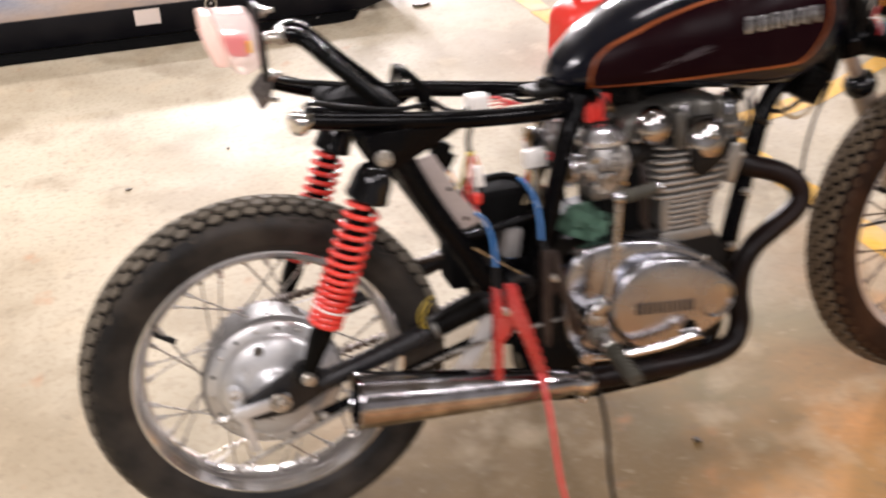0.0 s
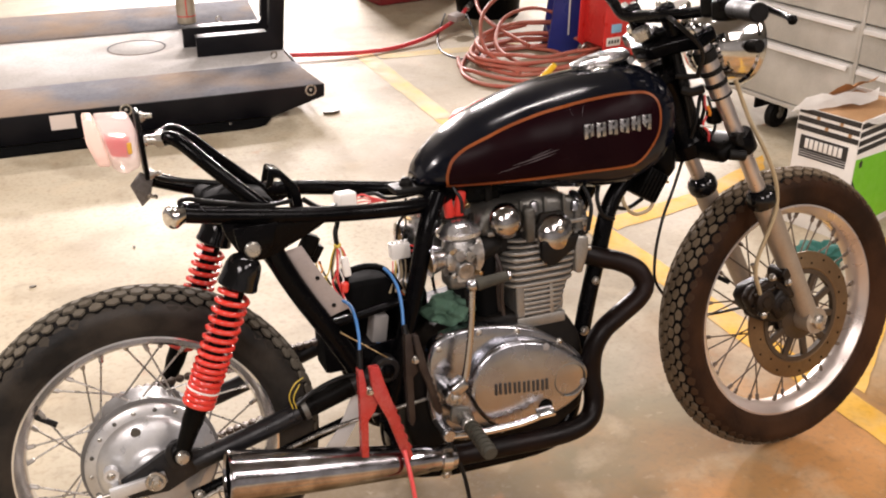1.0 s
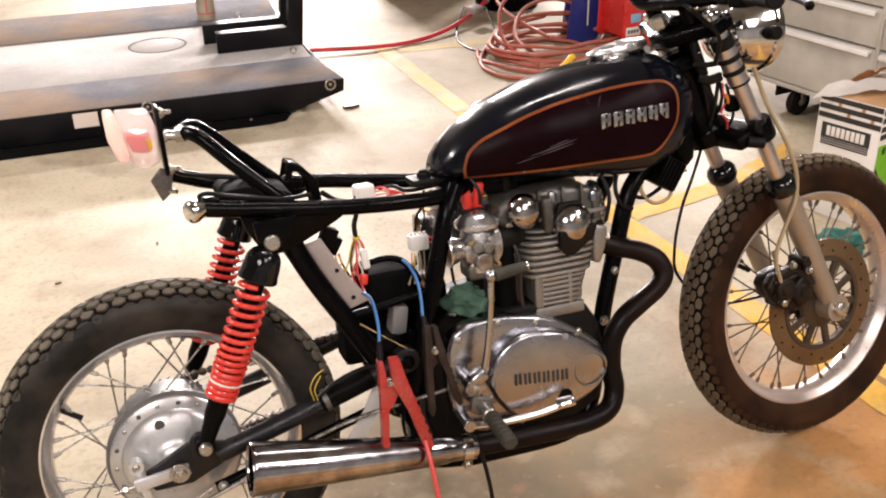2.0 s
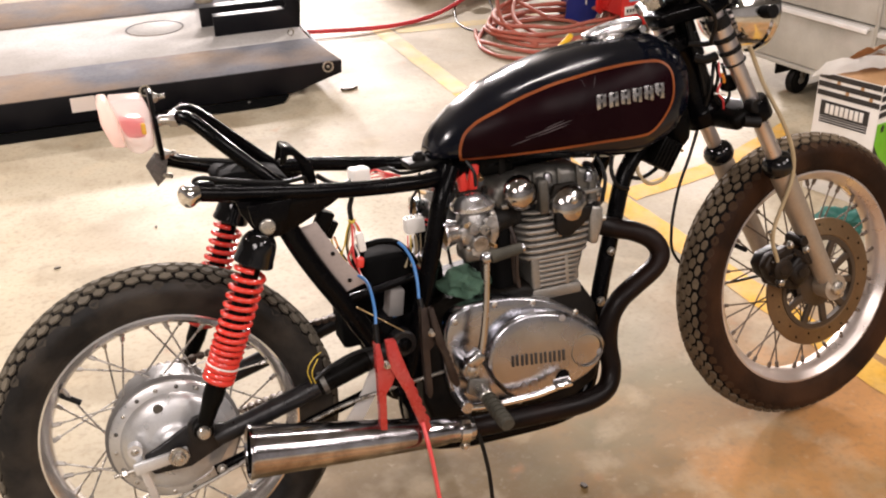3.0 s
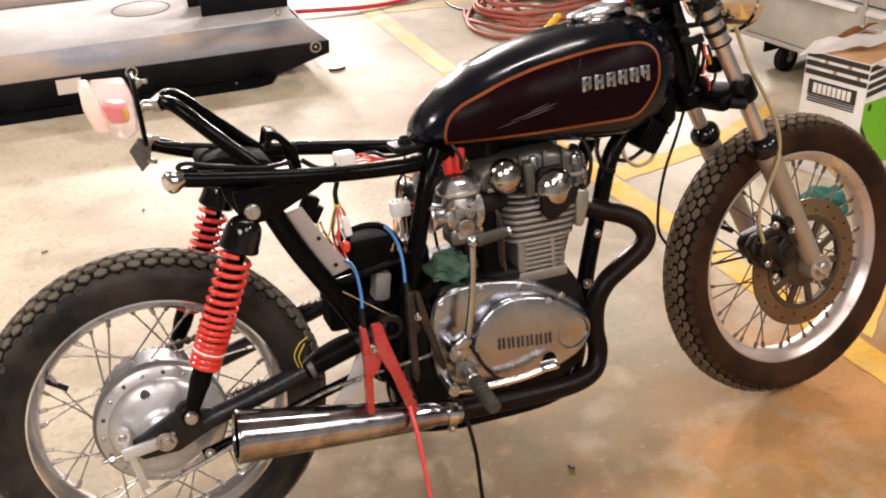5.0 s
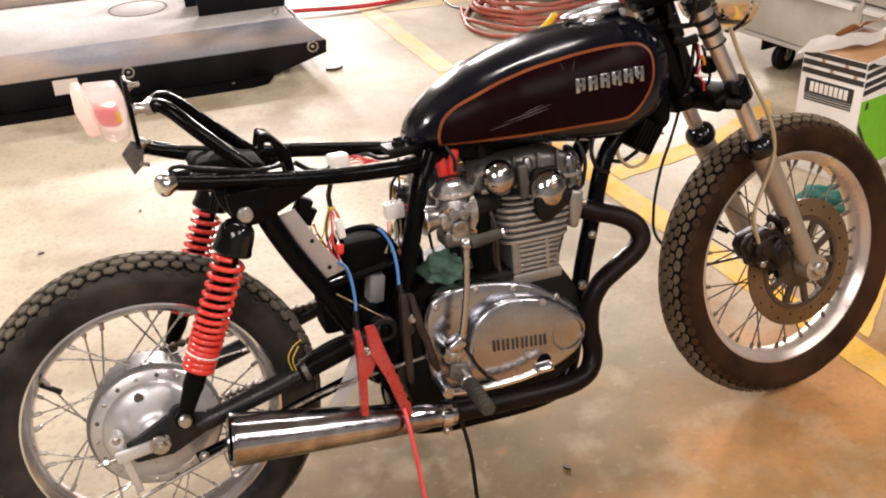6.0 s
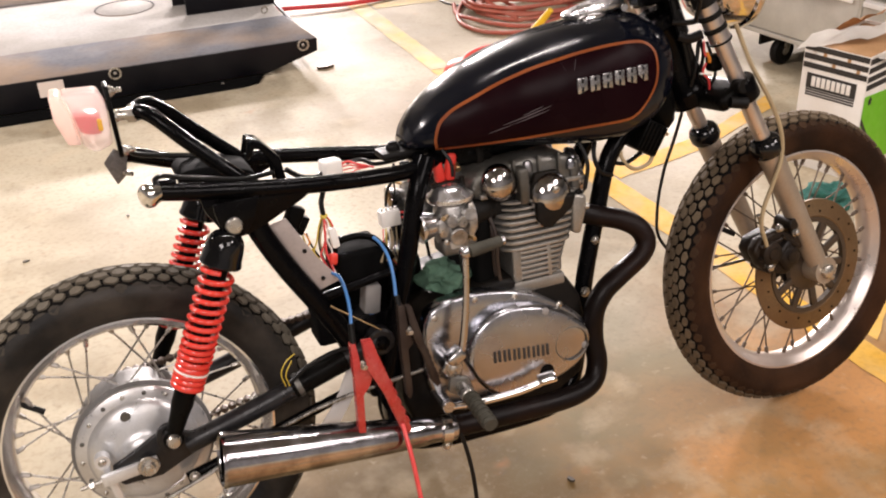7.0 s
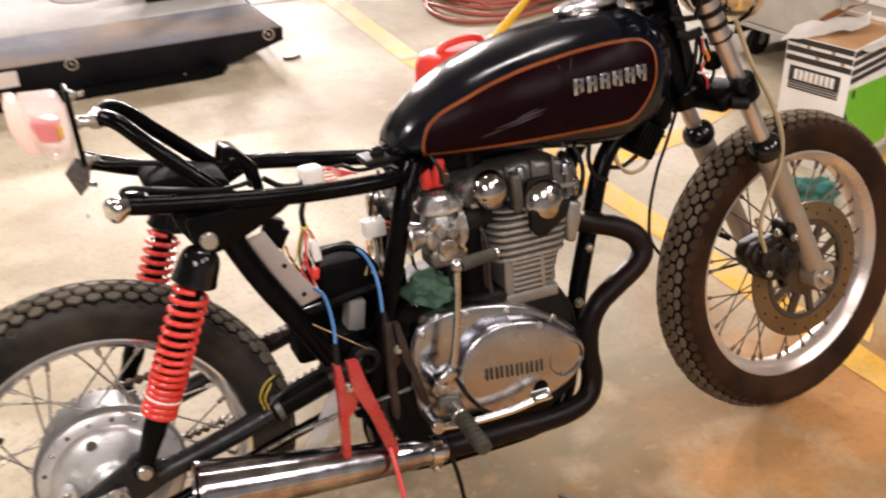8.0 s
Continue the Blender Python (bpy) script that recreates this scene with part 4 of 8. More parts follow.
def oil_carton():
    """A printed carton with torn flaps: stripes round the top, a dark label, a green panel on one side."""
    W, D, H = 0.228, 0.36, 0.426
    t = thing("oil_carton", "open white printed carton with black bands and green side", "carton", pose(2.262, 1.045, 0, 0, 0, -71))
    w = 0.005
    # local x along the labelled face (towards the camera end), y into the carton
    part("front_panel", block(W, w, H, (W / 2, w / 2, H / 2), 0.001), CARTON_WHITE, t)
    part("back_panel", block(W, w, H, (W / 2, D - w / 2, H / 2), 0.001), CARTON_WHITE, t)
    part("side_panel", block(w, D - 2 * w, H, (W - w / 2, D / 2, H / 2), 0.001), CARTON_WHITE, t)
    part("side_panel", block(w, D - 2 * w, H, (w / 2, D / 2, H / 2), 0.001), CARTON_WHITE, t)
    part("bottom", block(W - 2 * w, D - 2 * w, w, (W / 2, D / 2, w / 2 + 0.002), 0), CARTON_BROWN, t)
    for z in (0.416, 0.387, 0.357):
        part("black_band", block(W - 0.004, 0.002, 0.018, (W / 2 + 0.001, -0.0012, z), 0), CARTON_BLACK, t)
    for z in (0.416, 0.387, 0.357, 0.330):
        part("black_band", block(0.002, D - 0.01, 0.018, (W + 0.0012, D / 2, z - 0.006), 0), CARTON_BLACK, t)
    for z, x in ((0.401, 0.075), (0.372, 0.11), (0.372, 0.195), (0.401, 0.16)):
        part("tape_patch", block(0.012, 0.0016, 0.015, (x, -0.001, z), 0), CARTON_BROWN, t)
    lab = part("label_field", block(0.176, 0.002, 0.052, (0.110, -0.0012, 0.306), 0), CARTON_BLACK, t, "dark label field")
    for k in range(8):
        part("word_bar", block(0.0135, 0.002, 0.034, (0.048 + 0.0178 * k, -0.0030, 0.306), 0.0004), CARTON_WHITE, lab)
    for k in range(3):
        part("rule", block(0.174, 0.002, 0.005, (0.110, -0.0012, 0.275 - k * 0.0085), 0), CARTON_BLACK, t)
    green = plate([(0.02, 0.03), (D - 0.02, 0.03), (D - 0.02, 0.275), (0.005, 0.295), (0.005, 0.225)], 0.002, "x", W + 0.0004, 0)
    part("green_field", green, CARTON_GREEN, t, "lime green printed field")
    part("mark", plate([(0.03, 0.262), (0.045, 0.262), (0.045, 0.276), (0.05, 0.276), (0.0375, 0.288), (0.025, 0.276), (0.03, 0.276)], 0.0015, "x", W + 0.0026, 0), CARTON_BLACK, t)
    part("edge_bar", plate([(0.005, 0.20), (0.005, 0.221), (0.10, 0.10), (0.08, 0.10)], 0.002, "x", W + 0.0006, 0), CARTON_BLACK, t)

    def flap(pts, thick, label, material):
        own = bmesh.new()
        n = 10
        a, b, c, d = [Vector(p) for p in pts]
        rows_ = []
        for i in range(n + 1):
            row = []
            for j in range(5):
                p = a.lerp(b, i / n).lerp(d.lerp(c, i / n), j / 4)
                p.z += 0.016 * noise.noise(Vector((i * 0.55, j * 0.7, 3.1))) + 0.006 * math.sin(i * 1.3) * (j == 4)
                row.append(own.verts.new(p))
            rows_.append(row)
        for r0, r1 in zip(rows_, rows_[1:]):
            for j in range(4):
                own.faces.new((r0[j], r0[j + 1], r1[j + 1], r1[j]))
        bmesh.ops.solidify(own, geom=own.faces[:], thickness=thick)
        part("flap", own, material, t, label)

    part("inner_flap", block(W - 0.012, D - 0.012, 0.006, (W / 2, D / 2, H - 0.014), 0.001), CARTON_BROWN, t, "brown folded inner flaps")
    flap([(0.012, -0.070, H - 0.002), (0.165, 0.200, H + 0.016), (0.125, 0.280, H + 0.034), (0.006, 0.020, H + 0.026)], 0.003, "torn white paper flap", CARTON_WHITE)
    flap([(0.004, 0.10, H), (0.004, 0.35, H), (0.085, 0.345, H + 0.052), (0.045, 0.14, H + 0.044)], 0.004, "brown inner flap", CARTON_BROWN)
    flap([(W, 0.01, H), (W, D, H), (W + 0.05, D, H - 0.03), (W + 0.03, 0.05, H - 0.01)], 0.004, "", CARTON_WHITE)
    return t


oil_carton()

rag = part("shop_rag", cloth(0.075, 0.06, 0.05, 2.0), RAG_TEAL, m=pose(2.147, 0.716, 0))
tagged(rag, "crumpled teal shop rag on the floor by the carton", "rag")


def fuel_can():
    t = thing("fuel_can", "red plastic fuel can with a yellow spout", "fuel can", pose(1.46, 1.80, 0, 0, 0, 10))
    body = block(0.36, 0.22, 0.285, (0, 0, 0.1425), 0.075, 6)
    part("body", body, RED_CAN, t)
    part("handle", pipe([(-0.11, 0, 0.27), (-0.09, 0, 0.302), (0.0, 0, 0.312), (0.06, 0, 0.302), (0.08, 0, 0.27)], 0.014, 12, 8), RED_CAN, t)
    part("collar", lathe([(0, 0.26), (0.030, 0.26), (0.030, 0.300), (0.02, 0.305), (0, 0.305)], pose(0.13, -0.02, 0), 24), YELLOW_PLASTIC, t)
    part("spout", pipe([(0.13, -0.02, 0.30), (0.165, -0.055, 0.365), (0.195, -0.11, 0.445)], 0.016, 14, 8, radii=[0.018, 0.016, 0.011]), YELLOW_PLASTIC, t, "yellow plastic pouring spout")
    return t


fuel_can()


# ---- the motorcycle: local x forward, y to its left, z up; it leans on its side stand ----
LEAN = -9.78
WB, TRAIL, RAKE = 1.435, 0.115, radians(25.4)
RR, RF = 0.318, 0.332
bike = thing("motorcycle", "stripped black and maroon twin-cylinder motorcycle on its side stand", "motorcycle", pose(0, 0, 0.0065, LEAN, 0, 0))
UP = Vector((-math.sin(RAKE), 0, math.cos(RAKE)))
O = Vector((WB + TRAIL, 0, 0))
STEER = Matrix.Translation(O) @ Matrix.Rotation(radians(6.03), 4, UP) @ Matrix.Translation(-O)


def tyre_profile(rim, R, half):
    """Half-widths and radii of a round-shouldered tyre, side to side."""
    side = [(rim - 0.004, half * 0.70), (rim + 0.006, half * 0.80), (rim + 0.012, half * 0.86), (rim + 0.016, half * 0.86), (rim + 0.035, half * 1.0), (R - 0.032, half * 0.98), (R - 0.022, half * 0.86)]
    rc = half * 1.12
    crown = [(R - 0.0065 - rc + rc * math.cos(a), rc * math.sin(a)) for a in np.radians([46, 30, 15, 0, -15, -30, -46])]
    return side + crown + [(r, -y) for r, y in reversed(side)]


def tread(R, half, pitch, picked, rows=7):
    """Raised uneven six-sided blocks in staggered rows over the crown; picked chooses the rows."""
    own = bmesh.new()
    rc = half * 1.12
    count = round(2 * math.pi * R / pitch)
    pitch = 2 * math.pi * R / count
    step = 2 * math.radians(51) / (rows - 1)
    dv = step * rc
    rnd = random.Random(round(R * 1000))
    hexa = [(0.50, 0.20), (0.40, 0.30), (0.16, 0.56), (-0.08, 0.50), (-0.42, 0.30), (-0.50, 0.16), (-0.44, -0.02), (-0.50, -0.22), (-0.40, -0.32),
            (-0.10, -0.58), (0.12, -0.50), (0.42, -0.30), (0.50, -0.18), (0.45, 0.02)]
    n = len(hexa)
    for k in range(rows):
        edge = k in (0, rows - 1)
        for i in range(count):
            u0 = (i + 0.5 * (k % 2) + rnd.uniform(-0.03, 0.03)) * pitch
            v0 = (k - (rows - 1) / 2) * dv
            jit = [(rnd.uniform(-0.06, 0.06), rnd.uniform(-0.08, 0.08)) for _ in hexa]
            grow = rnd.uniform(0.94, 1.10)
            low = rnd.uniform(0.0, 0.0010)
            if k not in picked:
                continue
            rings_ = []
            for f, sink in ((0.84, 0.0085), (0.77, 0.0012 + low), (0.70, low)):
                ring = []
                for (hu, hv), (ju, jv) in zip(hexa, jit):
                    a = (u0 + (hu + ju) * pitch * f * grow) / R
                    # the shoulder blocks run on down the side of the tyre
                    far = 1.5 if edge and (hv > 0) == (k > 0) else 1.0
                    phi = (v0 + (hv + jv) * dv * f * grow * far) / rc
                    rr = rc - sink
                    ring.append(own.verts.new(((R - rc + rr * math.cos(phi)) * math.cos(a), rr * math.sin(phi), (R - rc + rr * math.cos(phi)) * math.sin(a))))
                rings_.append(ring)
            own.faces.new(rings_[-1])
            for lo, hi in zip(rings_, rings_[1:]):
                for q in range(n):
                    own.faces.new((lo[q], lo[(q + 1) % n], hi[(q + 1) % n], hi[q]))
    return own


AXIS_Y = Matrix.Rotation(radians(-90), 4, "X")  # turns a lathe's z to y


def wheel(name, centre, rim, R, half, side_mat, tread_mat, shoulder_mat, rim_mat, spoke_mat, hub_r, hub_y, m_extra, label):
    m = m_extra @ Matrix.Translation(centre)
    hw = half * 0.60
    prof = [(rim, -hw - 0.004), (rim + 0.001, -hw), (rim - 0.006, -hw + 0.003), (rim - 0.016, -hw * 0.78), (rim - 0.022, -hw * 0.5), (rim - 0.024, 0),
            (rim - 0.022, hw * 0.5), (rim - 0.016, hw * 0.78), (rim - 0.006, hw - 0.003), (rim + 0.001, hw), (rim, hw + 0.004),
            (rim - 0.008, hw + 0.005), (rim - 0.019, hw * 0.80), (rim - 0.027, hw * 0.5), (rim - 0.029, 0), (rim - 0.027, -hw * 0.5), (rim - 0.019, -hw * 0.80), (rim - 0.008, -hw - 0.005)]
    w = part(name, lathe(prof, m @ AXIS_Y, 96, closed=True), rim_mat, bike, label)
    part("tyre", lathe(tyre_profile(rim, R, half), m @ AXIS_Y, 120), side_mat, w, "dusty black tyre", angle=50)
    rc = half * 1.12
    base = [(R - 0.0062 - rc + rc * math.cos(a), rc * math.sin(a)) for a in np.radians(np.linspace(58, -58, 15))]
    part("tread_base", lathe(base, m @ AXIS_Y, 120), GROOVE, w, "dark rubber between the tread blocks", angle=50)
    part("tread", tread(R, half, 0.0305, (1, 2, 3, 4, 5)), tread_mat, w, "dusty block tread", m=m, angle=35)
    for k in (0, 6):
        part("shoulder_tread", tread(R, half, 0.0305, (k,)), shoulder_mat, w, "dark shoulder blocks of the tread", m=m, angle=35)
    # spokes: nine pairs a side, laced tangentially
    mesh_by = {}
    for i in range(36):
        s = 1 if i % 2 else -1
        swing = radians(42) if (i // 2) % 2 else radians(-42)
        a = 2 * math.pi * (i + 0.5) / 36
        p0 = Vector((hub_r * math.cos(a + swing), s * hub_y, hub_r * math.sin(a + swing)))
        p1 = Vector(((rim - 0.026) * math.cos(a), s * 0.006, (rim - 0.026) * math.sin(a)))
        n = (p1 - p0).length
        if "m" not in mesh_by:
            own = lathe([(0, 0), (0.0019, 0), (0.0019, n - 0.018), (0.0044, n - 0.016), (0.0046, n), (0, n)], None, 8)
            mesh_by["m"] = finish(own, "spoke", spoke_mat)
        piece("spoke", mesh_by["m"], m @ aligned(p0, p1), w)
    part("valve", rod(m @ Vector((-(rim - 0.028) * 0.85, -0.004, (rim - 0.028) * 0.52)), m @ Vector((-(rim - 0.066) * 0.85, -0.012, (rim - 0.066) * 0.52)), 0.0055), RUBBER, w)
    return w, m


# rear wheel with its drum hub, sprocket and chain
rear, RM = wheel("rear_wheel", Vector((0, 0, RR)), 0.2425, RR + 0.0065, 0.054, TYRE_SIDE, TREAD, SHOULDER, RIM_CHROME, SPOKE, 0.098, 0.034, Matrix.Identity(4), "dulled chrome spoked wheel rim")
part("hub_drum", lathe([(0, -0.052), (0.118, -0.052), (0.124, -0.046), (0.124, -0.036), (0.112, -0.032), (0.106, 0.0), (0.112, 0.03), (0.112, 0.04), (0.05, 0.046), (0, 0.046)], RM @ AXIS_Y, 72), DRUM_SIDE, rear)
plate_prof = [(0, -0.100), (0.020, -0.100), (0.030, -0.098), (0.037, -0.093), (0.041, -0.088), (0.050, -0.086), (0.062, -0.0835), (0.074, -0.080), (0.085, -0.0755), (0.094, -0.070), (0.0965, -0.066), (0.098, -0.0635), (0.112, -0.0605), (0.117, -0.057), (0.118, -0.050), (0, -0.050)]
bp = part("brake_plate", lathe(plate_prof, RM @ AXIS_Y, 72), DRUM, rear, "silver drum brake plate")
part("inspection_plug", rod(RM @ Vector((-0.02, -0.072, 0.076)), RM @ Vector((-0.02, -0.0805, 0.076)), 0.009, seg=20), CAST_GREY, rear)
for a in range(40, 290, 20):
    part("spoke_head", bolt(RM @ Vector((0.107 * math.cos(radians(a)), -0.0612, 0.107 * math.sin(radians(a)))), (0, -1, 0), 0.0032, 0.003), STEEL if a % 40 else CAST_GREY, rear)
arm = block(0.0145, 0.008, 0.125, (0, 0, -0.058), 0.003)
lathe([(0, -0.010), (0.013, -0.010), (0.013, 0.010), (0, 0.010)], AXIS_Y, 18, bm=arm)
part("brake_arm", arm, DRUM, rear, "bright brake lever arm", m=RM @ pose(-0.072, -0.104, 0.020, 0, -10, 0))
part("brake_cam", bolt(RM @ Vector((-0.072, -0.108, 0.020)), (0, -1, 0), 0.008, 0.008), STEEL, rear)
teeth = []
for i in range(34 * 4):
    r = 0.104 if i % 4 in (0, 1) else 0.095
    a = 2 * math.pi * i / (34 * 4)
    teeth.append((r * math.cos(a), r * math.sin(a)))
part("sprocket", plate(teeth, 0.007, "y", 0.052, 0), CAST_DARK, rear, "dark steel chain sprocket", m=RM, smooth=False)

link = block(0.0155, 0.013, 0.010, (0, 0, 0), 0.003)
lathe([(0, -0.009), (0.0052, -0.009), (0.0052, 0.009), (0, 0.009)], AXIS_Y, 8, bm=link)
chain_mesh = finish(link, "chain_link", CHAIN)
chain = part("drive_chain", rod((0.34, 0.057, 0.444), (0.36, 0.057, 0.446), 0.003, seg=8), CHAIN, bike, "oily brown drive chain")
loop_pts = [Vector((0.47, 0.056, 0.452)), Vector((0.25, 0.056, 0.440)), Vector((0.02, 0.056, 0.419))]
for i in range(15):
    a = radians(92 + i * 172 / 14)
    loop_pts.append(Vector((0.101 * math.cos(a), 0.056, RR + 0.101 * math.sin(a))))
loop_pts += [Vector((0.030, 0.056, 0.230)), Vector((0.10, 0.056, 0.283)), Vector((0.26, 0.056, 0.310)), Vector((0.47, 0.056, 0.372))]
acc = 0.0
for a, b in zip(loop_pts, loop_pts[1:]):
    n = (b - a).length
    while acc < n:
        p = a.lerp(b, acc / n)
        d = b - a
        piece("chain_link", chain_mesh, Matrix.Translation(p) @ Matrix.Rotation(-math.atan2(d.z, d.x), 4, "Y"), chain)
        acc += 0.0158
    acc -= n

# front wheel with its disc
front, FM = wheel("front_wheel", Vector((WB, 0, RF)), 0.2555, RF + 0.0025, 0.050, TYRE_SIDE_BROWN, TREAD_BROWN, SHOULDER_BROWN, RIM_DUSTY, SPOKE_DARK, 0.052, 0.036, STEER, "dusty spoked front wheel rim")
part("hub", lathe([(0, -0.055), (0.030, -0.055), (0.034, -0.045), (0.056, -0.042), (0.056, -0.032), (0.034, -0.026), (0.032, 0.026), (0.056, 0.032), (0.056, 0.042), (0.03, 0.048), (0, 0.05)], FM @ AXIS_Y, 40), CAST_DARK, front)
disc = part("brake_disc", lathe([(0.108, -0.0655), (0.1125, -0.0672), (0.1155, -0.0660), (0.147, -0.0655), (0.149, -0.0645), (0.149, -0.0595), (0.147, -0.0585), (0.108, -0.0585)], FM @ AXIS_Y, 90, closed=True), RUST_DISC, front, "rust-brown brake disc")
part("disc_ring", lathe([(0.098, -0.068), (0.108, -0.068), (0.109, -0.066), (0.109, -0.056), (0.098, -0.056)], FM @ AXIS_Y, 72, closed=True), DISC_HUB, front)
for i in range(10):
    a = radians(36 * i + 8)
    own = block(0.056, 0.010, 0.017, (0.078, -0.062, 0), 0.003)
    part("disc_arm", own, DISC_HUB, front, m=FM @ Matrix.Rotation(a, 4, "Y"))
part("disc_centre", lathe([(0, -0.075), (0.026, -0.075), (0.032, -0.070), (0.056, -0.067), (0.058, -0.056), (0, -0.054)], FM @ AXIS_Y, 40), DISC_HUB, front)
for i in range(24):
    a = radians(15 * i)
    r = 0.122 if i % 2 else 0.136
    hole = lathe([(0, 0), (0.0026, 0), (0.0026, 0.0012), (0, 0.0012)], FM @ Matrix.Translation((r * math.cos(a), -0.0668, r * math.sin(a))) @ AXIS_Y, 10)
    part("disc_hole", hole, DEAD_BLACK, disc)

# ---- frame ----
RAIL = 0.0145
frame_part = part("frame", pipe([(1.135, 0, 0.862), (1.00, 0, 0.832), (0.80, 0, 0.800), (0.58, 0, 0.772)], 0.026, 16, 8), BLACK_PAINT, bike, "black painted tubular steel frame")
tube_runs = []
for s in (-1, 1):
    tube_runs += [
        ("seat_rail", ([(0.105, -0.128, 0.792), (0.17, -0.127, 0.780), (0.266, -0.124, 0.765)] if s < 0 else [(0.074, 0.128, 0.807), (0.101, 0.128, 0.797), (0.151, 0.128, 0.779), (0.225, 0.127, 0.759), (0.300, 0.123, 0.755)]) + [(0.367, s * 0.116, 0.750), (0.477, s * 0.098, 0.737), (0.548, s * 0.076, 0.731), (0.61, s * 0.045, 0.735)], RAIL),
        ("rear_down_tube", [(0.240, s * 0.112, 0.742), (0.262, s * 0.110, 0.680), (0.298, s * 0.107, 0.605), (0.352, s * 0.104, 0.510), (0.398, s * 0.100, 0.420), (0.43, s * 0.10, 0.33)], 0.0195),
        ("centre_post", [(0.580 + (0.05 if s > 0 else 0), s * 0.070, 0.745), (0.548 + (0.06 if s > 0 else 0), s * 0.090, 0.690), (0.510 + (0.05 if s > 0 else 0), s * 0.098, 0.560), (0.468, s * 0.098, 0.420), (0.44, s * 0.10, 0.30), (0.47, s * 0.115, 0.222), (0.56, s * 0.118, 0.200)], 0.0175),
        ("front_down_tube", [(1.105, s * 0.012, 0.775), (1.03, s * 0.036, 0.735), (0.960, s * 0.052, 0.672), (0.920, s * 0.062, 0.560), (0.884, s * 0.070, 0.440), (0.858, s * 0.082, 0.330), (0.825, s * 0.10, 0.236), (0.76, s * 0.115, 0.200), (0.56, s * 0.118, 0.200)], 0.0175),
        ("top_stay", [(0.60, s * 0.030, 0.762), (0.85, s * 0.045, 0.742), (1.06, s * 0.024, 0.790)], 0.0125),
    ]
for nm, pts, r in tube_runs:
    part(nm, pipe(pts, r, 14, 6), BLACK_PAINT, frame_part)
part("head_tube", lathe([(0.020, -0.03), (0.046, -0.03), (0.047, 0.0), (0.042, 0.006), (0.042, 0.144), (0.047, 0.15), (0.046, 0.17), (0.02, 0.17)], Matrix.Translation(O + UP * 0.850 + Vector((-0.014, 0, 0))) @ UP.to_track_quat("Z", "Y").to_matrix().to_4x4(), 28, closed=True), BLACK_PAINT, frame_part)
for s in (-1, 1):
    gus = [(0.168, 0.772), (0.176, 0.742), (0.196, 0.706), (0.214, 0.690), (0.238, 0.692), (0.262, 0.700), (0.335, 0.733), (0.350, 0.742), (0.352, 0.760)]
    part("gusset", plate(gus, 0.006, "y", s * 0.128 - 0.003, 0.002), BLACK_PAINT, frame_part)
    part("head_gusset", plate([(1.12, 0.78), (1.00, 0.740), (0.93, 0.80), (1.09, 0.85)], 0.004, "y", s * 0.028 - 0.002, 0.001), BLACK_PAINT, frame_part)
    # rail end plugs and the shock's upper bolt
    if s < 0:
        cap_m = aligned((0.108, -0.127, 0.791), (0.108 - 0.080, -0.127 - 0.048, 0.791 - 0.004))
        part("rail_end", lathe([(0, -0.004), (0.0150, -0.004), (0.0165, 0.002), (0.0168, 0.010), (0.0192, 0.012), (0.0198, 0.017), (0.0190, 0.022), (0.0165, 0.0255), (0.009, 0.0275), (0, 0.028)], cap_m, 28), CHROME, frame_part, "dented chrome rail end cap")
        part("rail_lug", block(0.034, 0.012, 0.010, (0.124, -0.122, 0.803), 0.004, 3, m=pose(0, 0, 0, 0, 6, 0)), BLACK_PAINT, frame_part)
    else:
        part("rail_end", lathe([(0, 0), (0.0135, 0.0), (0.0155, 0.002), (0.0155, 0.016), (0.0145, 0.018), (0, 0.018)], aligned((0.071, 0.128, 0.808), (0.151, 0.128, 0.779)), 20), BLACK_PAINT, frame_part)
    part("shock_lug", plate([(0.186, 0.760), (0.190, 0.728), (0.200, 0.703), (0.214, 0.696), (0.232, 0.699), (0.250, 0.722), (0.262, 0.760)], 0.006, "y", s * 0.149 - 0.003, 0.002), BLACK_PAINT, frame_part)
    part("upper_mount_bolt", lathe([(0, 0), (0.0135, 0), (0.0145, 0.002), (0.0140, 0.006), (0.0115, 0.0085), (0, 0.0095)], aligned((0.2145, s * 0.152, 0.7195), (0.2145, s * 0.3, 0.7195)), 24), STEEL, frame_part)
part("cross_tube", rod((0.27, -0.12, 0.752), (0.27, 0.12, 0.752), 0.013), BLACK_PAINT, frame_part)
part("cross_tube", rod((0.44, -0.10, 0.40), (0.44, 0.10, 0.40), 0.022), BLACK_PAINT, frame_part)
part("cross_tube", rod((0.575, -0.07, 0.738), (0.575, 0.07, 0.738), 0.014), BLACK_PAINT, frame_part)
part("inner_fender", plate([(0.150, 0.792), (0.205, 0.796), (0.284, 0.772), (0.27, 0.735), (0.22, 0.722), (0.16, 0.740), (0.148, 0.770)], 0.135, "y", -0.045, 0.016, seg=4), DEAD_BLACK, frame_part, "dead black inner mudguard")
part("fender_strap", block(0.012, 0.100, 0.010, (0.215, 0.02, 0.797), 0.003), BLACK_PLASTIC, frame_part)
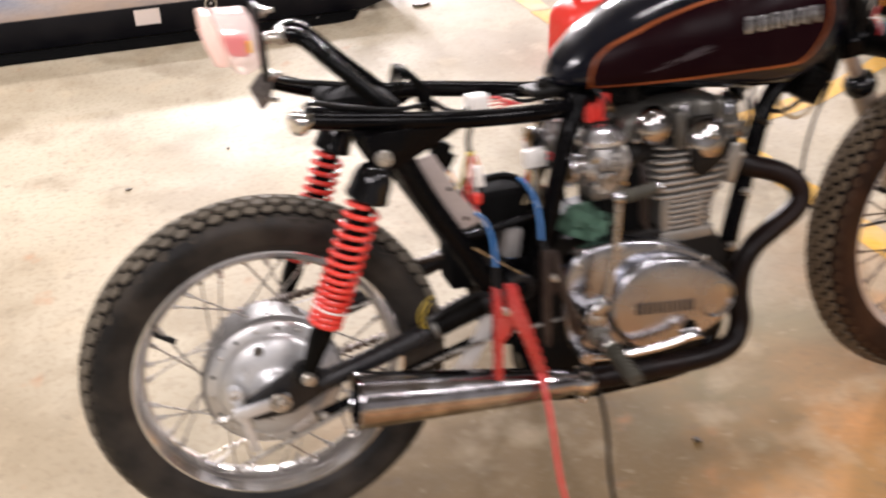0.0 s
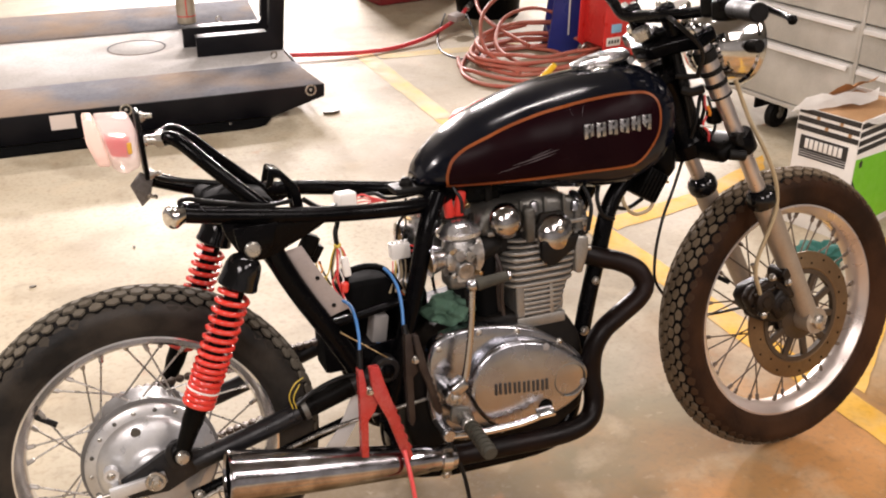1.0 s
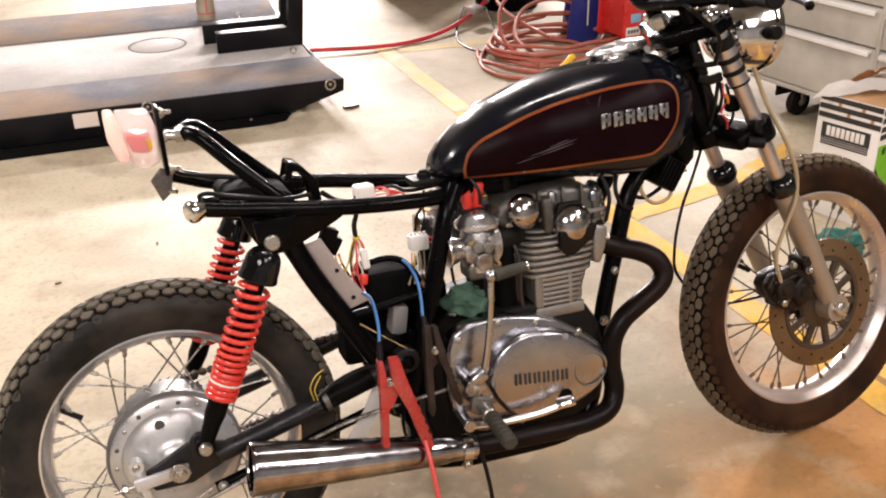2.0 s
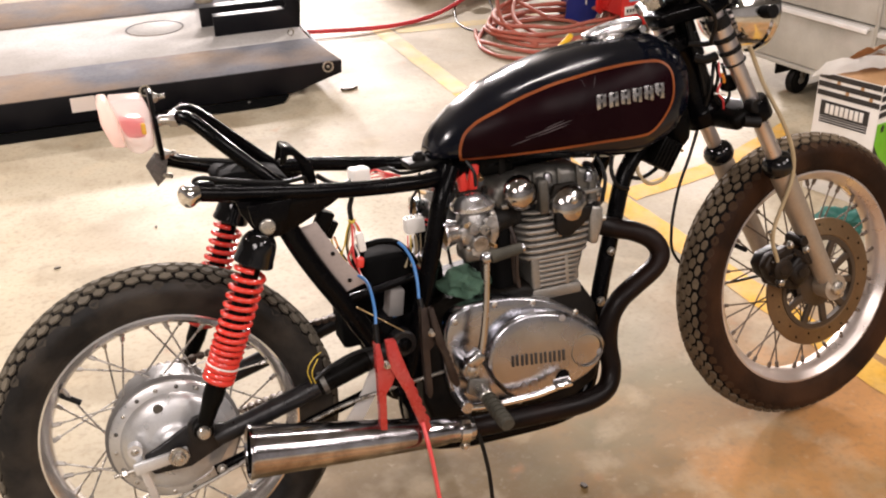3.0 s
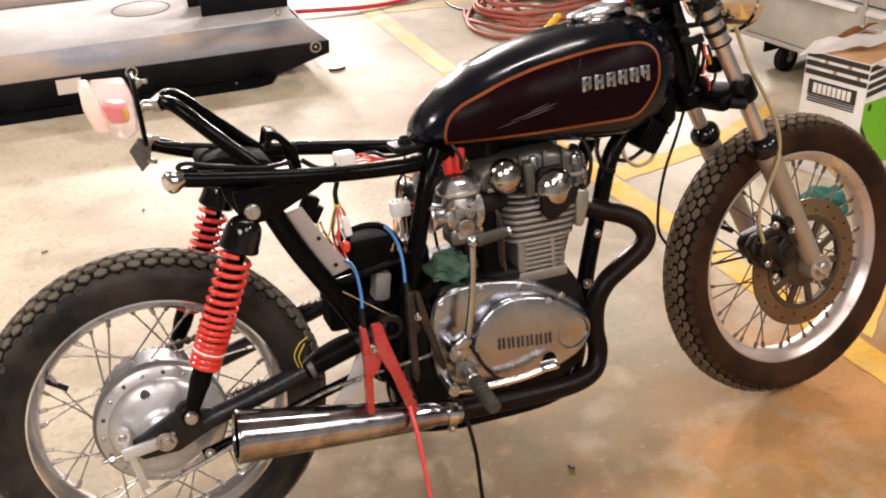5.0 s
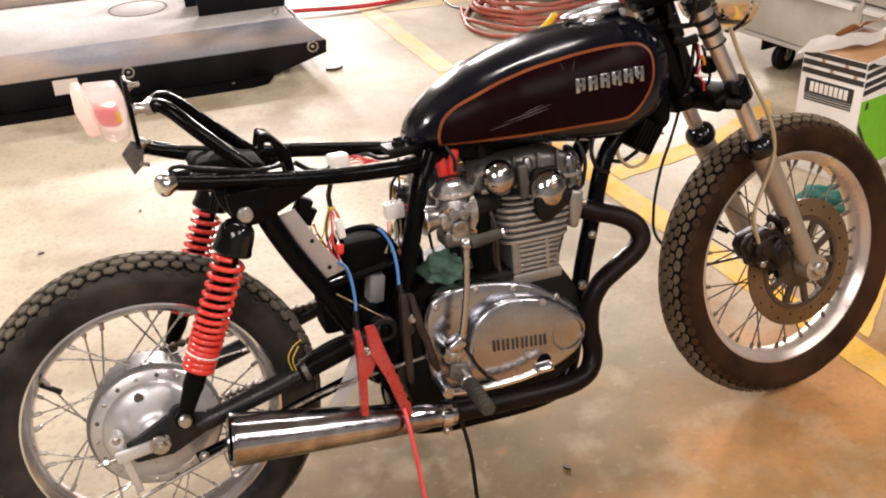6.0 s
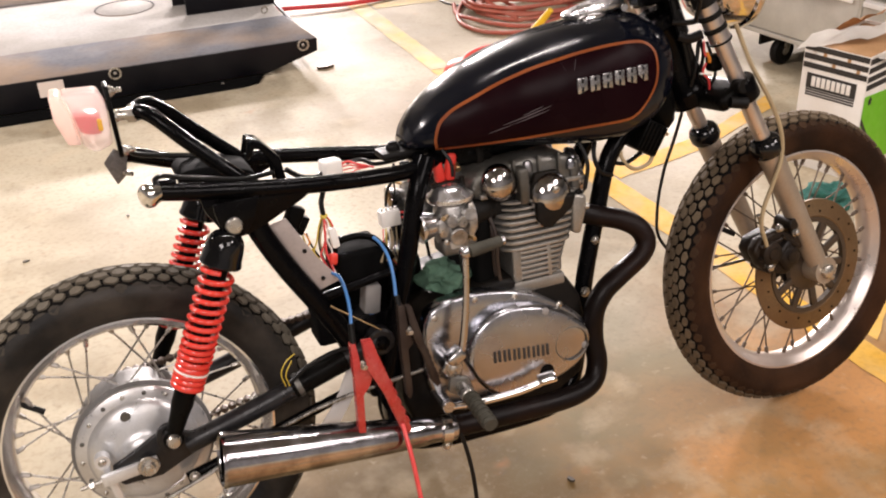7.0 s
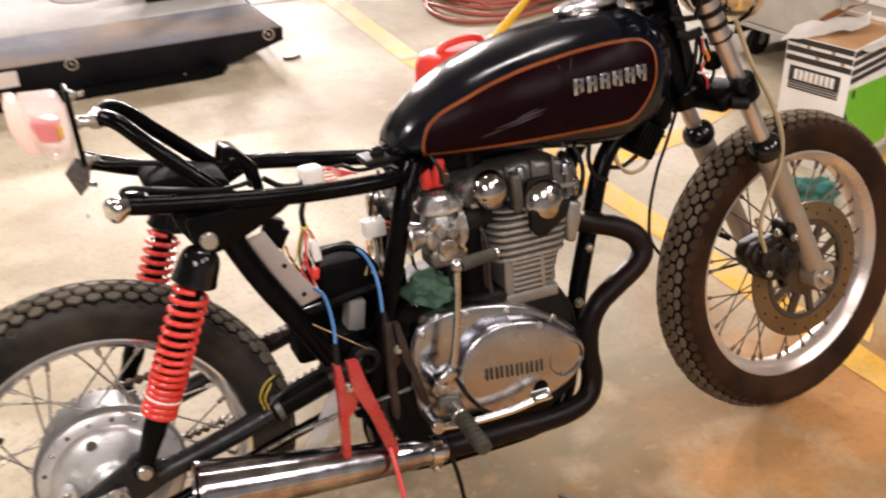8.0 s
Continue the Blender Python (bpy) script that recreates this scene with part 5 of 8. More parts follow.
# the raised seat hoop and its bracket
part("seat_hoop", pipe([(0.270, -0.100, 0.756), (0.218, -0.096, 0.807), (0.165, -0.086, 0.862), (0.131, -0.070, 0.898), (0.114, -0.052, 0.907), (0.102, -0.028, 0.902), (0.100, 0.0, 0.899), (0.104, 0.028, 0.899), (0.124, 0.054, 0.902), (0.148, 0.072, 0.889), (0.208, 0.088, 0.830), (0.280, 0.098, 0.762)], 0.0125, 14, 8), BLACK_PAINT, frame_part)
strap = [(0.259, 0.803), (0.268, 0.836), (0.272, 0.839), (0.288, 0.834), (0.318, 0.800), (0.324, 0.752), (0.307, 0.752), (0.302, 0.795), (0.285, 0.819), (0.277, 0.821), (0.272, 0.808)]
part("seat_bracket", plate(strap, 0.006, "y", -0.084, 0.002), BLACK_PAINT, frame_part)
part("seat_bracket", plate([(0.268, 0.833), (0.272, 0.8385), (0.288, 0.8335), (0.318, 0.799), (0.313, 0.796), (0.286, 0.826), (0.274, 0.829)], 0.040, "y", -0.0775, 0.0015), BLACK_PAINT, frame_part)
part("seat_bracket", plate(strap, 0.006, "y", -0.037, 0.002), BLACK_PAINT, frame_part)
gp = plate([(0.276, 0.690), (0.308, 0.697), (0.350, 0.618), (0.388, 0.565), (0.342, 0.552), (0.308, 0.610)], 0.004, "y", -0.100, 0.001)
part("side_plate", gp, GREY_PLATE, frame_part, "bare grey metal side bracket")
for q in ((0.331, 0.632), (0.356, 0.575)):
    part("plate_bolt", bolt((q[0], -0.1005, q[1]), (0, -1, 0), 0.0032, 0.002), CAST_DARK, frame_part)
part("relay", block(0.028, 0.026, 0.038, (0.326, -0.075, 0.690), 0.003, m=pose(0, 0, 0, 0, 28, 0)), BLACK_PLASTIC, bike)

part("pivot_gusset", plate([(0.366, 0.470), (0.470, 0.486), (0.482, 0.350), (0.446, 0.322), (0.412, 0.352), (0.384, 0.412)], 0.006, "y", -0.098, 0.002), BLACK_PAINT, frame_part, "black gusset round the arm pivot")
part("pivot_gusset", plate([(0.366, 0.470), (0.470, 0.486), (0.482, 0.350), (0.446, 0.322), (0.412, 0.352), (0.384, 0.412)], 0.006, "y", 0.092, 0.002), BLACK_PAINT, frame_part)
part("pivot_bolt", bolt((0.440, -0.128, 0.436), (0, -1, 0), 0.011, 0.006), BLACK_PAINT, frame_part)

# swinging arm
swing = part("swinging_arm", rod((0.44, -0.125, 0.436), (0.44, 0.125, 0.436), 0.026), SATIN_BLACK, bike, "black tubular rear swinging arm")
for s in (-1, 1):
    part("arm_tube", pipe([(0.435, s * 0.112, 0.436), (0.33, s * 0.112, 0.404), (0.20, s * 0.112, 0.364), (0.07, s * 0.112, 0.330)], 0.0185, 14, 6), SATIN_BLACK, swing)
    part("arm_end", plate([(0.092, 0.354), (0.060, 0.360), (0.034, 0.366), (0.020, 0.365), (-0.030, 0.338), (-0.058, 0.326), (-0.056, 0.300), (-0.045, 0.286), (0.020, 0.286), (0.060, 0.304), (0.092, 0.318)], 0.012, "y", s * 0.112 - 0.006, 0.003), SATIN_BLACK, swing)
    part("shock_lug", plate(oval(0.046, 0.360, 0.024, 0.028, 20), 0.012, "y", s * 0.126 - 0.006, 0.003), SATIN_BLACK, swing)
    part("chain_adjuster", block(0.098, 0.010, 0.0225, (-0.030, s * 0.124, 0.3145), 0.003, m=pose(0, 0, 0, 0, -7, 0)), DRUM, swing, "bare aluminium axle adjuster block")
    part("adjuster_screw", rod((-0.115, s * 0.122, 0.304), (-0.07, s * 0.122, 0.309), 0.004), STEEL, swing)
    part("adjuster_nut", rod((-0.100, s * 0.122, 0.3055), (-0.091, s * 0.122, 0.3065), 0.0075, seg=6), STEEL, swing)
    part("axle_washer", lathe([(0, 0), (0.0175, 0), (0.0185, 0.001), (0.0175, 0.004), (0, 0.004)], aligned((0, s * 0.129, RR), (0, s * 0.2, RR)), 28), STEEL, swing)
    part("axle_nut", lathe([(0, 0), (0.0128, 0), (0.0128, 0.010), (0.011, 0.012), (0.0068, 0.012), (0.0068, 0.016), (0, 0.017)], aligned((0, s * 0.131, RR), (0, s * 0.2, RR)), 6), STEEL, swing)
part("arm_sleeve", rod((0.268, -0.112, 0.3853), (0.372, -0.112, 0.4172), 0.0203, 0.0215, 20), BLACK_PLASTIC, swing, "black rubber sleeve on the arm")
part("sleeve_clip", lathe([(0.0180, -0.005), (0.0218, -0.005), (0.0226, 0.0), (0.0218, 0.005), (0.0180, 0.005)], aligned((0.280, -0.112, 0.389), (0.372, -0.112, 0.4172)), 22, closed=True), CAST_GREY, swing)
part("torque_rod_bolt", bolt((0.072, -0.104, 0.258), (0, -1, 0), 0.008, 0.007), STEEL, bike)
part("torque_rod", pipe([(0.060, -0.095, 0.254), (0.12, -0.092, 0.268), (0.30, -0.090, 0.318), (0.42, -0.09, 0.35)], 0.0105, 10, 4), BLACK_PAINT, bike, "thin black brake torque rod")
part("brake_rod", pipe([(-0.085, -0.112, 0.200), (0.10, -0.112, 0.262), (0.30, -0.110, 0.330), (0.52, -0.12, 0.36)], 0.004, 8, 4), STEEL, bike, "thin bright rear brake rod")

# ---- shock absorbers ----
def shock(s):
    y = s * 0.146
    top, low = Vector((0.211, y, 0.722)), Vector((0.050, y, 0.369))
    n = (low - top).length
    m = aligned(top, low)
    sh = part("shock_absorber", lathe([(0, 0.07), (0.016, 0.07), (0.016, 0.255), (0.0185, 0.26), (0.0190, 0.325), (0.0165, 0.34), (0.014, n - 0.012), (0, n - 0.012)], m, 26), BLACK_PLASTIC, bike, "shock absorber with red coil spring and black cap")
    part("top_cap", lathe([(0, 0.012), (0.009, 0.0125), (0.017, 0.0150), (0.0235, 0.0195), (0.0280, 0.0255), (0.0308, 0.033), (0.0325, 0.045), (0.0334, 0.060), (0.0350, 0.066), (0.0352, 0.070), (0.0335, 0.072), (0.031, 0.070), (0.020, 0.069), (0, 0.069)], m, 40), GLOSS_BLACK, sh, "glossy black cap")
    part("top_eye", rod(top + Vector((0, -s * 0.020, -0.004)), top + Vector((0, s * 0.002, -0.004)), 0.012), BLACK_PLASTIC, sh)
    turns, R_, pts = 10.8, 0.0262, []
    total = int(turns * 14)
    for i in range(total + 1):
        f = i / total
        h = 0.080 + 0.161 * (f * 1.18 - 0.18 * f ** 3.2) / 1.0
        a = 2 * math.pi * turns * f
        pts.append(m @ Vector((R_ * math.cos(a), R_ * math.sin(a), h)))
    part("spring", pipe(pts, 0.0046, 9, 1, soft=False), RED_SPRING, sh, "red coil spring")
    for k in range(5):
        h = 0.242 + k * 0.0105
        part("preload_ring", lathe([(0.020, h), (0.0268, h), (0.0288, h + 0.003), (0.0288, h + 0.007), (0.0268, h + 0.0095), (0.020, h + 0.0095)], m, 30, closed=True), RED_SPRING, sh)
    part("white_ring", lathe([(0.021, 0.2612), (0.0288, 0.2612), (0.0296, 0.2627), (0.0288, 0.2644), (0.021, 0.2644)], m, 30, closed=True), WHITE_RING, sh, "thin white ring")
    part("lower_eye", rod(low + Vector((0, -s * 0.014, 0)), low + Vector((0, s * 0.012, 0)), 0.0175, seg=24), BLACK_PLASTIC, sh)
    part("lower_bolt", lathe([(0, 0), (0.0120, 0), (0.0125, 0.006), (0.010, 0.011), (0, 0.013)], aligned(low + Vector((0, s * 0.011, 0)), low + Vector((0, s, 0))), 24), STEEL, sh)
    return sh


shock(-1)
shock(1)

# ---- tail lamp ----
LM = pose(0.0635, 0, 0.893, 0, -1.5, 0)
lamp = part("tail_lamp", plate([(-0.036, 0.060), (0.0, 0.064), (0.036, 0.060), (0.042, 0.0), (0.036, -0.048), (0.018, -0.058), (0.008, -0.075), (-0.004, -0.066), (-0.018, -0.060), (-0.036, -0.048), (-0.042, 0.0)], 0.008, "x", 0.0, 0.003),
            BLACK_PLASTIC, bike, "cracked pink and red tail lamp on a black plate", m=LM)
part("end_lens", plate([(-0.0225, 0.953), (-0.0060, 0.952), (0.0030, 0.922), (0.0125, 0.868), (-0.0080, 0.871), (-0.0215, 0.912)], 0.088, "y", -0.044, 0.005, seg=3), LENS_CLEAR, lamp, "pale end lens with its glare painted in")
part("main_lens", plate([(-0.0045, 0.951), (0.052, 0.948), (0.0615, 0.922), (0.0600, 0.862), (0.036, 0.852), (0.024, 0.856), (0.0140, 0.866), (0.0045, 0.922)], 0.082, "y", -0.041, 0.006, seg=3), LENS_PINK, lamp, "clouded pale pink lens")
part("red_lens", plate([(0.006, 0.920), (0.050, 0.914), (0.048, 0.878), (0.016, 0.882)], 0.060, "y", -0.036, 0.008, seg=4), LENS_RED, lamp, "red inner reflector behind the clouded lens")
part("amber_insert", block(0.008, 0.006, 0.020, (0.046, -0.0395, 0.896), 0.002), LENS_AMBER, lamp)
for y, z in ((-0.032, 0.052), (-0.036, 0.010), (-0.022, -0.050)):
    stud = rod(LM @ Vector((0.008, y, z)), LM @ Vector((0.028, y, z)), 0.0042)
    bolt(LM @ Vector((0.010, y, z)), (1, 0, 0), 0.0075, 0.006, bm=stud)
    part("stud", stud, STEEL, lamp)
part("lamp_stay", rod((0.074, -0.034, 0.906), (0.104, -0.040, 0.904), 0.0090), STEEL, lamp, "bright steel lamp stay")
part("lamp_stay", lathe([(0.0, -0.007), (0.013, -0.007), (0.013, 0.007), (0, 0.007)], aligned((0.098, -0.039, 0.904), (0.12, -0.043, 0.902)), 6), STEEL, lamp)
part("reflector_kite", plate([(0.058, 0.848), (0.078, 0.834), (0.070, 0.800), (0.053, 0.786), (0.038, 0.826)], 0.006, "y", -0.014, 0.002), surface("smoky_grey_plastic", (0.085, 0.075, 0.068), 0.3, 0, (0.16, 0.145, 0.13), 25, 0.5), lamp, "smoky grey pointed reflector")
part("kite_stud", rod((0.066, -0.016, 0.806), (0.080, -0.024, 0.803), 0.0042), STEEL, lamp)

# ---- fuel tank ----
TX = [0.556, 0.566, 0.585, 0.622, 0.680, 0.752, 0.834, 0.900, 0.980, 1.040, 1.080, 1.102, 1.112]
TT = [0.774, 0.794, 0.818, 0.850, 0.883, 0.910, 0.929, 0.939, 0.946, 0.940, 0.918, 0.890, 0.862]
TBOT = [0.758, 0.756, 0.752, 0.748, 0.742, 0.733, 0.721, 0.711, 0.710, 0.732, 0.772, 0.805, 0.835]
TW = [0.030, 0.050, 0.067, 0.086, 0.106, 0.123, 0.134, 0.137, 0.134, 0.121, 0.098, 0.068, 0.030]


def tank_at(x):
    t, b, w = (float(np.interp(x, TX, a)) for a in (TT, TBOT, TW))
    return t, b, w, b + 0.36 * (t - b)


def tank_y(x, z, n_up=2.35, n_low=3.2):
    """Half-width of the tank at height z."""
    t, b, w, c = tank_at(x)
    if z >= c:
        q = min(1.0, (z - c) / (t - c))
        return w * (1 - q ** n_up) ** (1 / n_up)
    q = min(1.0, (c - z) / (c - b))
    return w * (1 - q ** n_low) ** (1 / n_low)


own = bmesh.new()
rings = []
xs = [x for a, b in zip(TX, TX[1:]) for x in np.linspace(a, b, 4, endpoint=False)] + [TX[-1]]
# ease the profile so that no kink shows between stations
for x in xs:
    t, b, w, c = tank_at(x)
    ring = []
    for k in range(40):
        a = 2 * math.pi * k / 40
        ca, sa = math.cos(a), math.sin(a)
        n = 2.35 if sa >= 0 else 3.2
        ring.append((x, w * math.copysign(abs(ca) ** (2 / n), ca), c + (t - c if sa >= 0 else c - b) * math.copysign(abs(sa) ** (2 / n), sa)))
    rings.append([own.verts.new(p) for p in ring])
for a, b in zip(rings, rings[1:]):
    for k in range(40):
        own.faces.new((a[k], a[(k + 1) % 40], b[(k + 1) % 40], b[k]))
own.faces.new(rings[0])
own.faces.new(rings[-1])
for _ in range(3):
    bmesh.ops.smooth_vert(own, verts=own.verts, factor=0.4, use_axis_x=True, use_axis_y=True, use_axis_z=True)
tank = part("fuel_tank", own, TANK_BLACK, bike, "glossy black fuel tank with maroon side panel", angle=70)

PANEL = [(0.602, 0.756), (0.598, 0.770), (0.600, 0.786), (0.609, 0.806), (0.626, 0.822), (0.650, 0.835), (0.710, 0.860), (0.766, 0.877), (0.823, 0.888), (0.882, 0.896), (0.943, 0.900), (0.993, 0.899), (1.018, 0.892), (1.032, 0.876),
         (1.034, 0.849), (1.026, 0.816), (1.003, 0.786), (0.976, 0.766), (0.950, 0.760), (0.864, 0.761), (0.754, 0.759), (0.651, 0.757)]


def panel_outline(inset):
    pts = smooth_line([(x, 0, z) for x, z in PANEL] + [(PANEL[0][0], 0, PANEL[0][1])], 6)[:-1]
    n = len(pts)
    out = []
    for i, p in enumerate(pts):
        t = (pts[(i + 1) % n] - pts[i - 1]).normalized()
        out.append((p.x + t.z * inset, p.z - t.x * inset))
    return out


def on_tank(x, z, s, lift):
    y = tank_y(x, z)
    e = 0.004
    dy = Vector(((tank_y(x - e, z) - tank_y(x + e, z)) / (2 * e), 1.0, (tank_y(x, z - e) - tank_y(x, z + e)) / (2 * e))).normalized()
    return (x + dy.x * lift, s * (y + dy.y * lift), z + dy.z * lift)


for s in (-1, 1):
    outer, inner = panel_outline(0.0), panel_outline(0.0046)
    own = bmesh.new()
    n = len(inner)
    cx, cz = 0.82, 0.822
    rings = []
    for f in (1.0, 0.93, 0.85, 0.75, 0.62, 0.48, 0.34, 0.2, 0.08):
        rings.append([own.verts.new(on_tank(cx + (x - cx) * f, cz + (z - cz) * f, s, 0.0016)) for x, z in inner])
    rings.insert(0, [own.verts.new(on_tank(x, z, s, -0.004)) for x, z in inner])
    for a, b in zip(rings, rings[1:]):
        for i in range(n):
            own.faces.new((a[i], a[(i + 1) % n], b[(i + 1) % n], b[i]))
    own.faces.new(rings[-1])
    part("side_panel", own, TANK_MAROON, tank, "dark maroon side panel", angle=70)
    own = bmesh.new()
    rings = [[own.verts.new(on_tank(x, z, s, l)) for x, z in o] for o, l in ((outer, -0.003), (outer, 0.0021), (inner, 0.0021), (inner, -0.003))]
    for a, b in zip(rings, rings[1:]):
        for i in range(n):
            own.faces.new((a[i], a[(i + 1) % n], b[(i + 1) % n], b[i]))
    part("pinstripe", own, STRIPE_GOLD, tank, "orange-gold border stripe", angle=70)
    # the maker's badge: six plain silver shapes with dark inlays
    for k in range(6):
        x = 0.868 + k * 0.0254
        z = 0.8385 + (x - 0.862) * 0.028
        y = tank_y(x, z)
        mark = part("badge_shape", block(0.0205, 0.005, 0.030, (x, s * (y + 0.001), z), 0.0014), BADGE, tank)
        part("badge_inlay", block(0.0046, 0.002, 0.0125, (x, s * (y + 0.0032), z - 0.0070), 0.0008), TANK_BLACK, mark)
        part("badge_inlay", block(0.0046, 0.002, 0.0075, (x, s * (y + 0.0032), z + 0.0095), 0.0008), TANK_BLACK, mark)
# a few thin pale marks on the near side panel
for (xa, za), (xb, zb), wid in (((0.716, 0.7905), (0.806, 0.8135), 0.0011), ((0.735, 0.7905), (0.800, 0.8065), 0.0009), ((0.752, 0.8035), (0.792, 0.8150), 0.0008),
                                ((0.690, 0.7790), (0.735, 0.7905), 0.0007), ((0.842, 0.868), (0.838, 0.884), 0.0008), ((0.858, 0.866), (0.868, 0.886), 0.0008)):
    own = bmesh.new()
    rows_ = []
    for k in range(7):
        f = k / 6
        w_ = wid * (0.25 + 0.75 * math.sin(math.pi * f))
        x, z = xa + (xb - xa) * f, za + (zb - za) * f
        rows_.append([own.verts.new(on_tank(x, z + w_, -1, 0.0021)), own.verts.new(on_tank(x, z - w_, -1, 0.0021))])
    for a, b in zip(rows_, rows_[1:]):
        own.faces.new((a[0], a[1], b[1], b[0]))
    part("scratch", own, PALE_MARK, tank)
part("filler_cap", lathe([(0, 0), (0.036, 0), (0.039, 0.003), (0.039, 0.006), (0.034, 0.010), (0, 0.011)], pose(0.955, 0.0, 0.936, 0, -4, 0), 36), CHROME, tank, "chrome filler cap")
lid = bmesh.new()
bmesh.ops.create_uvsphere(lid, u_segments=40, v_segments=20, radius=1.0)
for v in lid.verts:
    p = v.co.copy()
    round_ = 0.86 + 0.14 * p.x
    v.co = Vector((p.x * 0.067, p.y * 0.037 * round_, math.copysign(abs(p.z) ** 0.7, p.z) * 0.0175 * (0.80 + 0.25 * p.x)))
part("cap_cover", lid, CAP_CHROME, tank, "domed chrome cap cover", m=pose(0.966, 0, 0.953, 0, -6, 0), angle=80)
part("cap_hinge", rod((1.024, -0.022, 0.948), (1.024, 0.022, 0.948), 0.008), CHROME, tank)
mnt = block(0.092, 0.060, 0.014, (0.556, -0.005, 0.750), 0.005)
rod((0.538, -0.010, 0.754), (0.538, -0.010, 0.766), 0.013, bm=mnt)
bolt((0.538, -0.010, 0.766), (0, 0, 1), 0.009, 0.006, bm=mnt)
part("tank_mount", mnt, RUBBER, tank)

# ---- engine ----
case = [(0.470, 0.300), (0.490, 0.240), (0.560, 0.215), (0.780, 0.222), (0.845, 0.262), (0.865, 0.340), (0.850, 0.430), (0.820, 0.478), (0.690, 0.500), (0.600, 0.490), (0.520, 0.470), (0.478, 0.410)]
engine = part("engine", plate(case, 0.235, "y", -0.118, 0.012, seg=3), CAST_DARK, bike, "air-cooled parallel-twin engine, grimy castings and polished covers")
back_outline = smooth_line([(x, 0, z) for x, z in [(0.510, 0.400), (0.516, 0.450), (0.535, 0.480), (0.572, 0.493), (0.626, 0.495), (0.700, 0.481), (0.766, 0.453), (0.824, 0.408), (0.850, 0.370), (0.850, 0.330), (0.815, 0.290), (0.740, 0.268), (0.650, 0.260), (0.570, 0.262), (0.528, 0.290), (0.512, 0.345), (0.510, 0.400)]], 5)[:-1]
back = part("clutch_cover", dome([(p.x, p.z) for p in back_outline], -0.112, -0.142, 0.002, 0.012), POLISHED, engine, "polished aluminium engine side cover")
face_outline = smooth_line([(x, 0, z) for x, z in [(0.586, 0.369), (0.592, 0.406), (0.616, 0.438), (0.655, 0.459), (0.700, 0.459), (0.750, 0.446), (0.800, 0.417), (0.836, 0.383), (0.841, 0.350), (0.817, 0.312), (0.745, 0.284), (0.655, 0.281), (0.610, 0.318), (0.586, 0.369)]], 5)[:-1]
cover = part("side_cover", dome([(p.x, p.z) for p in face_outline], -0.136, -0.170, 0.004, 0.015), POLISHED, engine, "polished oval aluminium side cover")
for k in range(6):
    for q in (-0.0045, 0.0045):
        part("badge_bar", block(0.0046, 0.003, 0.023, (0.643 + k * 0.0196 + q, -0.1742, 0.3735 - 0.0022 * k), 0.0004), CARTON_BLACK, cover)
for x, z in ((0.770, 0.362), (0.826, 0.349), (0.748, 0.438)):
    part("cover_screw", bolt((x, -0.169, z), (0, -1, 0), 0.0058, 0.0030, hexed=False), CARTON_GREY, cover)
part("oil_window", lathe([(0.0325, -0.002), (0.0325, 0.0016), (0.0334, 0.0022), (0.0343, 0.0016), (0.0343, -0.002)], aligned((0.797, -0.1720, 0.360), (0.797, -0.18, 0.3605)), 44, closed=True), CAST_GREY, cover)
part("level_hole", lathe([(0, 0), (0.0125, 0), (0.0140, -0.001), (0.0140, 0.002), (0.0125, 0.0015), (0, 0.0005)], aligned((0.742, -0.1725, 0.316), (0.742, -0.18, 0.316)), 24), DEAD_BLACK, cover)
for x, z in ((0.539, 0.465), (0.621, 0.483), (0.700, 0.470), (0.790, 0.430), (0.526, 0.350), (0.843, 0.372), (0.57, 0.275), (0.66, 0.268)):
    part("case_screw", bolt((x, -0.139, z), (0, -1, 0), 0.0062, 0.005, hexed=False), STEEL, back)

# cylinder block and its fins
cyl = part("cylinder", block(0.108, 0.222, 0.125, (0.766, 0, 0.545), 0.01), CAST, engine, "finned aluminium cylinder block")
for k in range(6):
    x0, x1 = 0.686 + 0.0006 * abs(k - 2), 0.846 + 0.0044 * k
    fin_mesh = finish(plate(oval(0, 0, (x1 - x0) / 2, 0.128, 40, 5.0), 0.0066, "z", -0.0033, 0.0018, seg=2), "fin", CAST)
    piece("fin", fin_mesh, pose((x0 + x1) / 2, 0, 0.5535 + k * 0.0128), cyl)
for k in range(6):
    x1 = 0.816 + 0.0035 * k
    low_fin = finish(plate(oval(0, 0, (x1 - 0.711) / 2, 0.121, 40, 6.0), 0.0056, "z", -0.0028, 0.0014, seg=2), "fin", CAST)
    piece("fin", low_fin, pose((x1 + 0.711) / 2, 0, 0.4925 + k * 0.0100), cyl)
for s in (-1, 1):
    part("rib", block(0.009, 0.016, 0.066, (0.787, s * 0.113, 0.518), 0.003), CAST, cyl)
    part("corner_post", block(0.020, 0.020, 0.068, (0.7215, s * 0.1095, 0.518), 0.006, 3), CAST, cyl)
part("base_flange", block(0.106, 0.242, 0.024, (0.764, 0, 0.474), 0.005), CAST, cyl)
